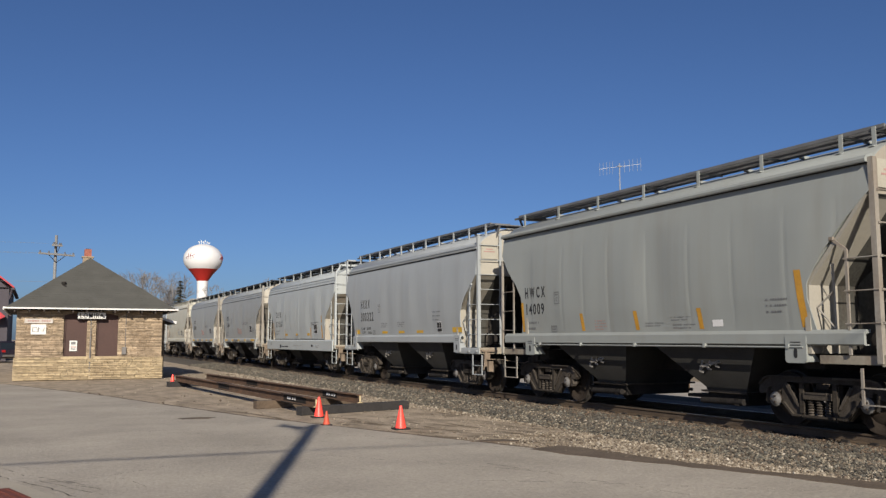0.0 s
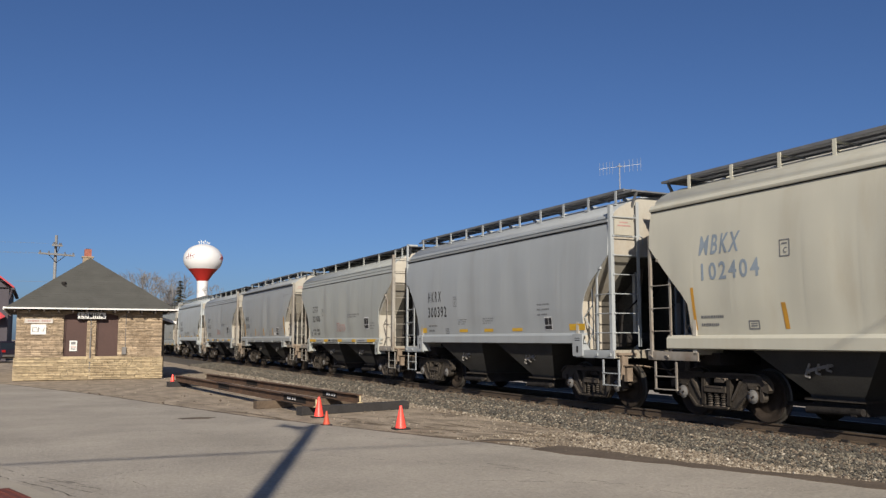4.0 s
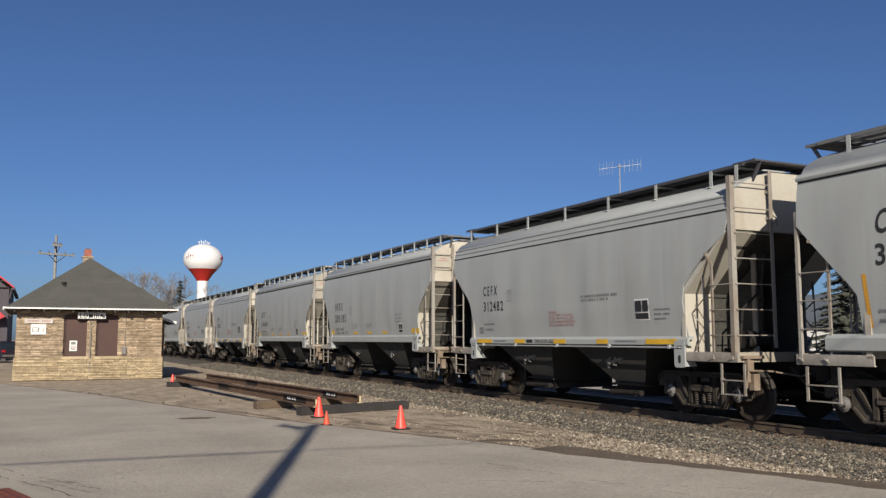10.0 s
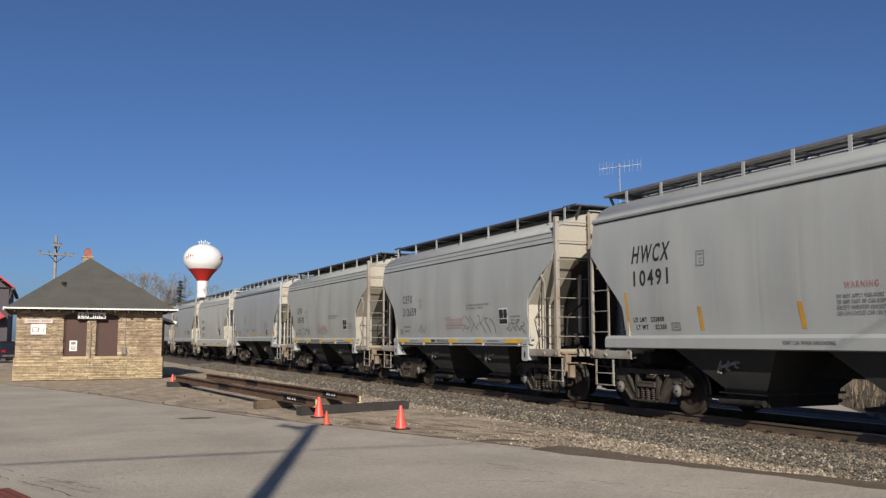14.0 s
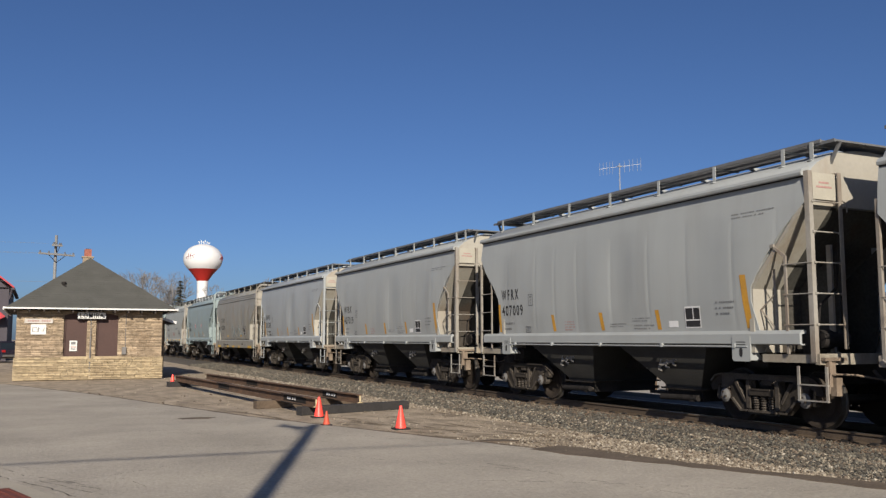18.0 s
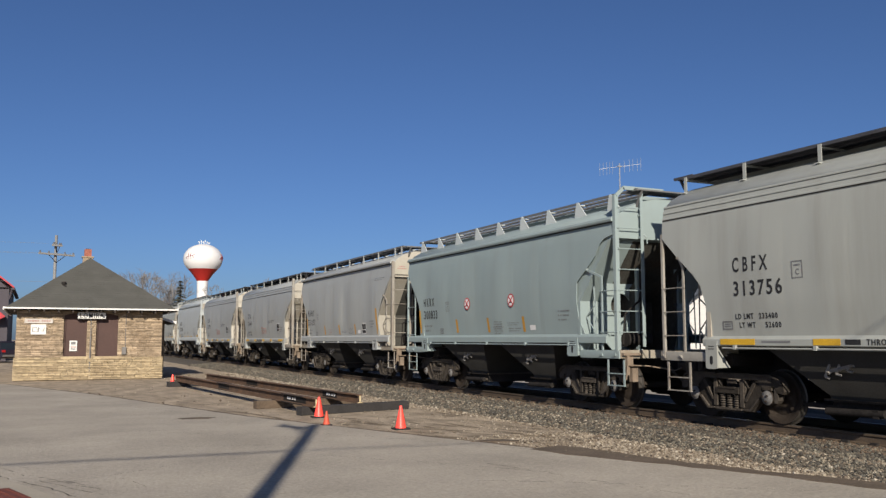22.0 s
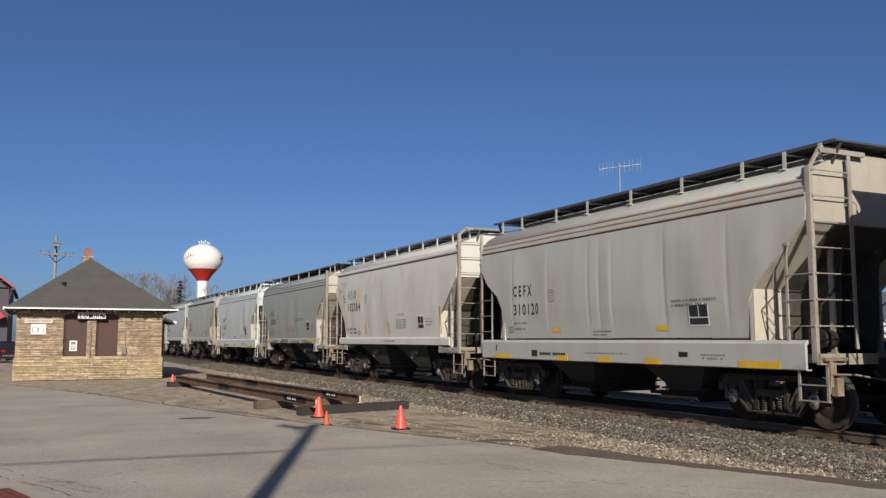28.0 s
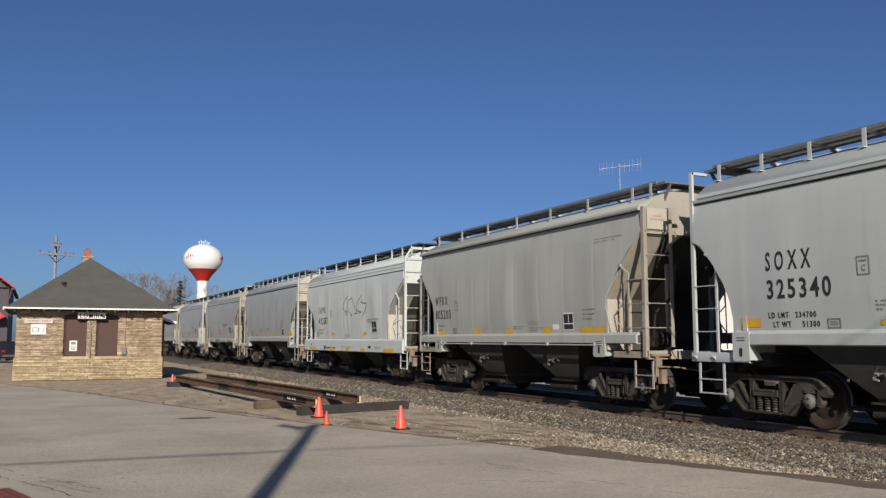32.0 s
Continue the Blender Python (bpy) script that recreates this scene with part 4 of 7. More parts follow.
def hopper_car(style, paint_key, mark, number, variant=""):
    """One covered hopper with all its parts; its origin is on the rail heads, its rear end towards +y."""
    st = STYLE[style]
    pm = PAINT[paint_key]
    words = {"grey": "grey", "cool": "cool grey", "light": "light grey", "warm": "dusty warm grey", "cream": "dirty cream", "ivory": "pale ivory", "white": "white", "tan": "rust-stained tan", "dull": "dull weathered grey", "pale": "pale cream grey", "rusty": "rust-streaked grey", "blue": "pale blue"}[paint_key]
    car = thing("hopper_car", label=words + " two-bay covered hopper car on the rails", category="freight car", group="train of covered hopper cars")

    gear = pm if paint_key in ("blue", "light", "white", "cool", "pale") else GEAR

    def add(name, key, make, m=None, painted=True, label="", parent=None):
        own = gear if name in ("end_ladder", "side_ladder", "platform_beam", "bulkhead_post", "brace_rod") else pm
        return put(name, cached(key, make), parent or car, m, label, own if painted else None)

    z0, z1, hy = st["sill"]
    nose = st["nosed"]
    hull = add("body", ("body", style), lambda: body_mesh(st))
    if paint_key in ("blue", "light", "white", "cream", "ivory"):
        hull.material_slots[1].link = 'OBJECT'
        hull.material_slots[1].material = pm
    add("side_sheet", ("sheet", style), lambda: side_sheet_mesh(st, False))
    add("side_sheet", ("sheetfar", style), lambda: side_sheet_mesh(st, True), TURN)
    for m in (None, TURN):
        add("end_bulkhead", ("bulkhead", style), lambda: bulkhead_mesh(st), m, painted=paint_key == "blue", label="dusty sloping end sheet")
    for sg in (-1, 1):
        eave = add("eave", ("eave", st["eave"], sg, nose, st["roll"]), lambda: eave_mesh(st["eave"], sg, nose, st["roll"]))
        if paint_key == "rusty":
            eave.material_slots[0].material = EAVE_RUST
            eave["label"] = "rust-stained eave"
        add("running_board", ("board", st["board"], sg, st["deck"], nose), lambda: board_mesh(st["board"], sg, st["deck"], nose), painted=False)
    tri = style == "peaked"
    for m in (None, TURN):
        at_end = pose(0, nose, 0) if m else Matrix()
        at_end = (m or Matrix()) @ at_end
        add("end_running_board", ("endboard", st["board"]), lambda: end_board_mesh(st["board"]), at_end, painted=False)["kind"] = "stuff"
        add("side_sill", ("sill", style), lambda: sill_mesh(z0, z1, hy), m)
        add("end_platform", ("platform",), platform_mesh, at_end, painted=False)
        for x in (-1.22, -0.55, 0.55):
            add("bulkhead_post", ("bpost", x), lambda: bulkhead_post_mesh(x), m)
        for x in (-0.45, 0.45):
            add("shear_plate", ("shear", x), lambda: shear_plate_mesh(x), m, painted=False)
        add("brace_rod", ("brace",), brace_rod_mesh, m)
        if m is None:
            add("brace_rod", ("brace2",), lambda: mirrored(brace_rod_mesh()), m)
        add("uncoupling_lever", ("uncoupling",), uncoupling_mesh, at_end, painted=False, label="rusty brown lever and bracket plates")
        add("air_hose", ("hose",), air_hose_mesh, at_end, painted=False)
        if style == "peaked":
            add("web_plate", ("webplate",), web_plate_mesh, m)
        add("coupler", ("coupler",), coupler_mesh, at_end, painted=False)
        add("side_ladder", ("sideladder", style), lambda: side_ladder_mesh(st, True), m)
        add("end_ladder", ("endladder", style), lambda: end_ladder_mesh(st), m)
        add("side_ladder", ("sideladder2", style), lambda: side_ladder_mesh(st, False), m)
        if style not in DEEP + ("round",):
            add("platform_beam", ("beam",), platform_beam_mesh, at_end)
            add("platform_beam", ("beam2",), lambda: mirrored(platform_beam_mesh()), at_end @ pose(0, 0, 0, 0, 0, 180))
        if style in ("round", "smooth"):
            board = add("end_sign", ("endsign",), lambda: end_sign_mesh(), m, painted=False, label="cream board with red lettering bars")
            add("writing", ("endsigntext",), end_sign_bars_mesh, painted=False, parent=board)["kind"] = "stuff"
        for y in st["posts"]:
            y = -y if m else y
            add("running_board_post", ("post", tri, st["deck"]), lambda: post_mesh(tri, st["deck"]), (m or Matrix()) @ pose(0, y, 0), painted=not tri, label="white triangular bracket" if tri else "")
        if st["jack"]:
            yj, wj, za, zb = st["jack"]
            for y in (yj, -yj):
                add("jacking_plate", ("plate", style), lambda: cornerplate_mesh(wj, za, zb), (m or Matrix()) @ pose(0, y, 0))
    for y in (-1.76, 1.76):
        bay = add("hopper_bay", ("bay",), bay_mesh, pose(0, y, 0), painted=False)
        add("outlet_gate", ("gate",), gate_mesh, painted=False, parent=bay)
        if style not in DEEP:
            add("vibrator_bracket", ("lever",), lever_mesh, painted=False, parent=bay)["kind"] = "stuff"
    if style in ("arch", "peaked", "round"):
        add("train_line", ("airline", z0), lambda: air_line_mesh(z0), label="thin air pipe under the side sill")
    add("center_sill", ("centersill", st["trucks"]), lambda: center_sill_mesh(st["trucks"]), painted=False)
    add("roof_hatch", ("hatch",), hatch_mesh, painted=True)
    add("brake_gear", ("brake",), brake_mesh, painted=False)
    add("brake_wheel", ("brakewheel",), brake_wheel_mesh, pose(0.75, HALF + 0.16, 2.6), painted=False)
    for s in (-1, 1):
        truck = put("truck", cached(("bolster",), bolster_mesh), car, pose(0, s * st["trucks"], 0), "dusty cast steel wheel truck")
        for m in (None, TURN):
            fr = put("sideframe", cached(("sideframe",), sideframe_mesh), truck, m)
            for y in (-0.17, 0.0, 0.17):
                put("spring", cached(("springs",), springs_mesh), truck, (m or Matrix()) @ pose(0, y, 0))
        for k in (-1, 1):
            ws = put("wheelset", cached(("wheelset",), wheelset_mesh), truck, pose(0, k * 0.889, 0.457))
            WHEELSETS[k].append(ws)
    # markings
    inset, h1, b1, h2, b2 = LAYOUT[style]
    ys = HALF - inset
    for text, h, b, wd in ((mark, h1, b1, WIDE[style][0]), (number, h2, b2, WIDE[style][1])):
        if text:
            stencil_text(car, style, text, h, LETTER_BLUE if paint_key == "ivory" else LETTER, wd, ys, b, "faded blue-grey lettering" if paint_key == "ivory" else "black stencilled lettering")
    stencil_text(car, style, "C", 0.09, LETTER_GREY, 1.0, ys - BOX[style] - 0.075, b1 - 0.13)
    if number in WEIGHTS:
        ld, lt = WEIGHTS[number]
        for k, (head, val) in enumerate((("LD LMT", ld), ("LT WT", lt))):
            stencil_text(car, style, head, 0.09, LETTER, 0.95, ys - 0.08 * k, 1.80 - 0.15 * k)
            stencil_text(car, style, val, 0.09, LETTER, 1.0, ys - 0.55 - 0.12 * k, 1.80 - 0.15 * k)
    markings(car, style, ys, "weights" if number in WEIGHTS and not variant else variant, add)
    return car


def mirrored(me):
    """The same mesh, mirrored end for end."""
    for v in me.vertices:
        v.co.y = -v.co.y
    me.flip_normals()
    return me


def markings(car, style, ys, variant, add_part):
    def add(name, key, make, painted=False, label="", parent=None):
        return add_part(name, (style,) + key, lambda: snug(make(), STYLE[style]), None, painted, label, parent)

    def stencil(y, z, w, n, gap, h, material):
        add("stencil", ("bars", y, z, w, n, material.name), lambda: bars_mesh(y, z, w, n, gap, h, material), painted=False)["kind"] = "stuff"

    def stripe(y, za, zb, w=0.10, lean=0.0):
        add("stripe", ("stripe", y, za, zb, w, lean), lambda: stripe_mesh(y, za, zb, w, lean), painted=False, label="faded orange reflective stripe")

    add("stencil_box", ("platebox", ys), lambda: plate_box_mesh(ys - BOX[style], LAYOUT[style][2] - 0.19), painted=False)
    add("stencil_box", ("smallbox", style), lambda: small_box_mesh(ys + (0.32 if style in ("arch",) + DEEP else -1.15)), painted=False)
    if variant != "weights":
        stencil(ys, 1.88, 0.62, 2, 0.14, 0.05, LETTER_GREY)
    if style in ("round", "peaked"):
        if variant != "bars":
            for y in (1.85, -0.05, -1.88):
                stripe(y, 1.64, 2.02, 0.11, 0.05)
            if style == "round":
                stripe(-4.22, 1.64, 2.55, 0.13, 0.08)
            stripe(4.42, 1.64, 2.35, 0.10, 0.02)
        if style == "round":
            stencil(1.42, 1.86, 0.45, 4, 0.06, 0.022, LETTER_RED)
        else:
            stencil(-0.35, 1.92, 0.45, 6, 0.06, 0.022, LETTER_GREY)
        stencil(-1.05, 1.88, 0.6, 2, 0.05, 0.018, LETTER_GREY)
        stencil(-0.30, 1.78, 0.55, 2, 0.05, 0.018, LETTER_GREY)
        stencil(-1.1, 1.74, 0.65, 2, 0.06, 0.022, LETTER_GREY)
        add("label", ("whitelabel",), lambda: flat(-2.42, -2.16, 1.68, 1.80, 0, None, 0.02).mesh("label", [DECAL_WHITE]), painted=False, label="small white paper label")
        stencil(-3.45, 2.12, 0.5, 3, 0.10, 0.032, LETTER_GREY)
        if style == "round" and variant != "plain":
            placard(add, -2.62, 1.66, 0.42)
            stencil(-3.9, 3.62, 1.0, 2, 0.06, 0.02, LETTER_GREY)
        elif style == "peaked":
            for y in (1.15, -1.3):
                add("no_hump_sign", ("disc", y), lambda: disc_mesh(y, 2.44), painted=False, label="red and white round warning decal")
    elif style == "arch":
        stencil_text(car, style, "WARNING\nDO NOT APPLY VIBRATORS\nTO ANY PART OF CAR BODY\nEXCEPT VIBRATOR BRACKETS\nUSE ON LOADED CAR ONLY", 0.052, LETTER_RED, 1.0, 0.36, 2.06, "small red warning text")
        stencil(-0.97, 2.42, 1.35, 2, 0.085, 0.052, LETTER_GREY)
        placard(add, -2.85, 1.83, 0.45)
        stencil(-3.45, 2.05, 0.5, 3, 0.09, 0.032, LETTER_GREY)
    elif style == "smooth":
        stencil(1.7, 2.02, 0.55, 3, 0.06, 0.03, LETTER_GREY)
        stencil(0.2, 2.02, 0.6, 3, 0.06, 0.03, LETTER_GREY)
        stencil(-2.6, 2.30, 0.62, 3, 0.12, 0.034, LETTER_GREY)
        placard(add, -2.93, 1.67, 0.33)
    elif style == "straight":
        stripe(4.22, 1.62, 2.4, 0.07, 0.05)
        for y in (2.1, -0.2):
            stripe(y, 1.62, 2.05, 0.09, 0.06)
        stripe(-4.35, 1.62, 2.45, 0.10, 0.06)
        stencil_text(car, style, "WARNING ", 0.095, LETTER_RED, 0.9, -1.0, 2.22, "faded red warning heading")
        stencil_text(car, style, "DO NOT APPLY VIBRATORS\nTO ANY PART OF CAR BODY\nEXCEPT VIBRATOR BRACKETS\nUSE ON LOADED CAR ONLY", 0.058, LETTER_GREY, 0.74, -0.85, 2.07, "faded grey warning text")
        put("lettering", lettering("VENT CAR WHEN UNLOADING", 0.06, LETTER_GREY, 0.82), car, Matrix.Translation((-1.596, 0.2, 1.37)) @ Matrix(((0, 0, -1, 0), (-1, 0, 0, 0), (0, 1, 0, 0), (0, 0, 0, 1))))["kind"] = "stuff"
        placard(add, -2.7, 1.78, 0.45)
        stencil(-3.3, 2.10, 0.5, 3, 0.09, 0.032, LETTER_GREY)
    elif style in DEEP:
        stencil(-2.23, 2.20, 1.3, 2, 0.085, 0.048, LETTER_GREY)
        placard(add, -2.70, 1.70, 0.56, 0.74)
        stencil(0.35, 1.64, 0.7, 2, 0.07, 0.030, LETTER_GREY)
        if variant == "striped":
            stripe(-2.2, 1.50, 1.95, 0.10, 0.06)
            stripe(-3.86, 1.50, 2.46, 0.12, 0.08)
            stripe(2.05, 1.50, 1.92, 0.08, 0.06)
            stripe(4.12, 1.50, 2.3, 0.09, 0.06)
        for y in ((1.97, -1.75) if variant != "striped" else (0.22, -1.65, 2.0)):
            add("stripe", ("deeppatch", y), lambda: flat(y - 0.34, y, 1.62, 1.72, 0, None, 0.02).mesh("stripe", [YELLOW]), painted=False, label="yellow reflective patch")
    # on the sill
    sill = {"arch": ((3.95, 0.8), (1.95, 0.5), (0.15, 0.5), (-1.55, 0.4), (-3.2, 0.9)), "deep": ((4.75, 0.88), (1.98, 0.46), (0.05, 0.45), (-1.65, 0.45), (-3.95, 0.95)),
            "short": ((4.68, 0.82), (1.72, 0.44), (0.12, 0.46), (-1.45, 0.46), (-3.96, 0.92)) if variant != "striped" else ()}.get(style, ())
    if variant == "bars":
        sill = ((4.2, 0.5), (1.9, 0.45), (0.1, 0.4), (-1.7, 0.4), (-3.3, 0.9))
    za, zb = {"arch": (1.36, 1.46), "deep": (1.0, 1.13), "short": (0.975, 1.09)}.get(style, (1.60, 1.72))
    for y, w in sill:
        add("stripe", ("sillbar", y, w, za), lambda: flat(y - w, y, za, zb, 0, None, 0.02).mesh("bar", [YELLOW]) if variant == "bars" else sill_bar_mesh(y, w, za, zb), painted=False, label="yellow reflective bar")
    if style == "arch":
        put("lettering", lettering("THROUGH SILL", 0.085, LETTER, 1.0), car, Matrix.Translation((-1.594, 1.0, 1.37)) @ Matrix(((0, 0, -1, 0), (-1, 0, 0, 0), (0, 1, 0, 0), (0, 0, 0, 1))))["kind"] = "stuff"
        add("stencil", ("sillbrand",), lambda: sill_bar_mesh(1.36, 0.26, 1.375, 1.45, LETTER), painted=False)
        add("stencil", ("sillsmall",), lambda: sill_bar_mesh(3.0, 0.6, 1.40, 1.43, LETTER_GREY), painted=False)
        add("stencil", ("sillsmall2",), lambda: sill_bar_mesh(-2.2, 0.7, 1.40, 1.43, LETTER_GREY), painted=False)
    if style == "smooth":
        for y, w in ((4.36, 0.45), (1.65, 0.5), (0.15, 0.5), (-1.35, 0.5), (-3.95, 0.62)):
            add("stripe", ("patch", y, w), lambda: flat(y - w, y, 1.655, 1.80 if w > 0.6 or y > 4 else 1.735, 0, None, 0.02).mesh("stripe", [YELLOW]), painted=False, label="yellow reflective patch")
    if style in DEEP:
        add("stencil", ("deepbrand",), lambda: sill_writing_mesh(2.47, 1.05, 1.085, 0.065, LETTER), painted=False)["kind"] = "stuff"
        add("stencil", ("deepbox",), lambda: sill_bar_mesh(2.83, 0.25, 1.05, 1.20, LETTER), painted=False)
        add("stencil", ("deeplatch",), lambda: sill_bar_mesh(4.62, 0.05, 1.17, 1.31, LETTER), painted=False)
        add("stencil", ("deepsmall",), lambda: sill_writing_mesh(0.6, 1.45, 1.15, 0.025, LETTER_GREY), painted=False)["kind"] = "stuff"
        add("stencil", ("deepsmall2",), lambda: sill_writing_mesh(-3.05, 0.6, 1.16, 0.03, LETTER_GREY), painted=False)["kind"] = "stuff"
        add("stencil", ("deepsmall3",), lambda: sill_writing_mesh(-3.08, 0.5, 1.10, 0.03, LETTER_GREY), painted=False)["kind"] = "stuff"
        add("stencil_box", ("deepcard",), lambda: sill_bar_mesh(-2.45, 0.24, 1.13, 1.22, STEEL_AND_SHADE), painted=False)


def graffiti_mesh(y, z, w, h, seed, material):
    """Loose painted scribble of looping strokes, not readable."""
    rr = random.Random(seed)
    g = Geo()
    n = max(3, int(w / (h * 0.55)))
    for k in range(n):
        pts = []
        cy = y - w * (k + 0.5) / n
        ph, fr = rr.uniform(0, 6.28), rr.uniform(0.8, 1.6)
        for i in range(9):
            u = i / 8
            pts.append((cy + (w / n) * 0.55 * math.sin(ph + fr * 5 * u), z + h * (0.1 + 0.8 * u) + h * 0.12 * math.cos(ph * 2 + 7 * u)))
        for (ya, za), (yb, zb) in zip(pts, pts[1:]):
            d = math.hypot(yb - ya, zb - za) or 1
            t = 0.075 if material is SPRAY_HAZE else 0.013
            oy, oz = -(zb - za) / d * t, (yb - ya) / d * t
            g.face([(-half_width(q) - 0.004 - 0.0009 * k, p, q) for p, q in ((ya - oy, za - oz), (yb - oy, zb - oz), (yb + oy, zb + oz), (ya + oy, za + oz))])
    return g.mesh("graffiti", [material])


def stain_mesh(y, z, w, h, seed, material):
    """Ragged blotches where the paint has flaked to rust."""
    rr = random.Random(seed)
    g = Geo()
    for k in range(9):
        cy, cz, rad = y - w * rr.random(), z + h * rr.random(), rr.uniform(0.015, 0.06)
        ring = []
        for i in range(9):
            a = 2 * math.pi * i / 9
            q = rad * rr.uniform(0.5, 1.2)
            zz = cz + q * 0.7 * math.sin(a)
            ring.append((-half_width(zz) - 0.006 - 0.0006 * k, cy + q * 1.5 * math.cos(a), zz))
        g.face(ring)
    return g.mesh("rust_stain", [material])


def sill_bar_mesh(y, w, za, zb, material=None):
    g = Geo()
    g.span(-1.592, -1.597, y - w, y, za, zb)
    return g.mesh("bar", [material or YELLOW])


def sill_writing_mesh(y, w, z, h, material):
    """Small writing on the sill that cannot be read, as broken bars."""
    g = Geo()
    rr = random.Random(int(y * 100) + int(w * 50))
    yy = y
    while yy > y - w:
        d = rr.uniform(0.05, 0.08) * (1.0 if h > 0.05 else 0.6)
        g.span(-1.592, -1.596, yy - d, yy, z, z + h)
        yy -= d + (0.09 if rr.random() < 0.16 else 0.022)
    return g.mesh("writing", [material])


def disc_mesh(y, z):
    g = Geo()
    x = -half_width(z) - 0.02
    for r, mi, dx in ((0.17, 0, 0.0), (0.135, 1, 0.004)):
        g.face([(x - dx, y + r * math.cos(a), z + r * math.sin(a)) for a in [2 * math.pi * i / 20 for i in range(20)]], mi)
    g.bar((x - 0.006, y - 0.1, z - 0.1), (x - 0.006, y + 0.1, z + 0.1), 0.008, 0.03, 0)
    g.bar((x - 0.009, y + 0.1, z - 0.1), (x - 0.009, y - 0.1, z + 0.1), 0.006, 0.03, 0)
    g.box((x - 0.006, y, z - 0.05), (0.008, 0.12, 0.03), 2)
    return g.mesh("disc", [SIGN_RED, DECAL_WHITE, LETTER])


WHEELSETS = {-1: [], 1: []}
# rear roof corner of each car along the line at the start, kind, paint, mark, number
TRAIN = [
    (12.14, "round", "dull", "", ""), (24.64, "round", "dull", "HWCX", "14009"), (37.06, "smooth", "cool", "HKRX", "300322"), (49.55, "short", "light", "CEFX", "310167"),
    (62.00, "arch", "grey", "CBFX", "313866"), (74.36, "arch", "grey", "CEFX", "303108"), (87.10, "straight", "ivory", "MBKX", "102404"), (99.42, "smooth", "cool", "HKRX", "300392"),
    (111.73, "arch", "warm", "CITX", "221886"), (124.34, "round", "grey", "WFRX", "811691"), (136.81, "arch", "grey", "CBFX", "313 32"), (149.31, "smooth", "light", "SOXX", "325221"),
    (161.84, "short", "warm", "CEFX", "310232"), (174.23, "arch", "warm", "CITX", "221549"), (187.06, "straight", "grey", "CBFX", "305631"), (199.53, "arch", "grey", "CEFX", "312482"),
    (212.11, "smooth", "grey", "HKRX", "300185"), (224.62, "smooth", "grey", "CBFX", "316664"), (237.07, "arch", "grey", "CEFX", "312576"), (249.58, "arch", "grey", "CEFX", "312573"),
    (262.32, "straight", "grey", "HWCX", "10491"), (274.80, "arch", "grey", "CEFX", "312659"), (287.42, "arch", "warm", "CEFX", "300242"), (300.01, "smooth", "cool", "", ""),
    (312.60, "deep", "pale", "SHPX", "434975"), (325.25, "straight", "grey", "CBFX", "303710"), (337.51, "round", "grey", "WFRX", "407009"), (350.13, "round", "grey", "WFRX", "407019"),
    (362.82, "round", "cool", "NAHX", "331209"), (375.23, "short", "tan", "CEFX", "85849"), (387.78, "peaked", "blue", "HKRX", "300812"), (400.35, "arch", "warm", "CBFX", "313756"),
    (412.97, "peaked", "blue", "HKRX", "300833"), (425.42, "round", "grey", "NAHX", "331197"), (438.04, "arch", "grey", "CEFX", "311441"), (450.65, "arch", "grey", "CEFX", "312753"),
    (463.11, "smooth", "light", "SOXX", "325248"), (475.53, "round", "warm", "WFRX", "805522"), (488.35, "peaked", "grey", "", ""), (501.18, "round", "grey", "SOXX", "329601"),
    (513.85, "short", "rusty", "CEFX", "310120"), (526.32, "straight", "cream", "MBKX", "102384"), (538.82, "arch", "dull", "CEFX", "312833"), (551.35, "deep", "white", "SHPX", "433514"),
    (563.92, "round", "warm", "SOXX", "329406"), (576.39, "smooth", "light", "SOXX", "325340"), (588.87, "round", "warm", "WFRX", "805203"), (601.39, "deep", "white", "SHPX", "432587"),
    (614.07, "smooth", "cool", "", ""), (626.6, "arch", "grey", "", ""), (639.2, "arch", "cool", "", ""), (651.7, "round", "grey", "", ""),
]
SPRAY_PALE = mat("pale blue spray paint", (0.312, 0.371, 0.394), rough=0.6, var=0.1)
SPRAY_HAZE = bpy.data.materials.new("thin pale blue spray haze")
SPRAY_HAZE.use_nodes = True
_n, _l = SPRAY_HAZE.node_tree.nodes, SPRAY_HAZE.node_tree.links
_n["Principled BSDF"].inputs["Base Color"].default_value = (0.30, 0.37, 0.38, 1)
_n["Principled BSDF"].inputs["Roughness"].default_value = 0.6
_tc, _nz, _mr, _tr, _ms = (_n.new("ShaderNode" + k) for k in ("TexCoord", "TexNoise", "MapRange", "BsdfTransparent", "MixShader"))
_nz.inputs["Scale"].default_value = 3.5
_nz.inputs["Detail"].default_value = 6
_mr.inputs[1].default_value, _mr.inputs[2].default_value = 0.40, 0.66
_mr.inputs[3].default_value, _mr.inputs[4].default_value = 0.0, 0.75
_l.new(_tc.outputs["Object"], _nz.inputs["Vector"])
_l.new(_nz.outputs["Fac"], _mr.inputs[0])
_l.new(_mr.outputs[0], _ms.inputs[0])
_l.new(_tr.outputs[0], _ms.inputs[1])
_l.new(_n["Principled BSDF"].outputs[0], _ms.inputs[2])
_l.new(_ms.outputs[0], _n["Material Output"].inputs["Surface"])
SPRAY_RUST = mat("rust brown stain", (0.235, 0.145, 0.078), rough=0.8, var=0.3)
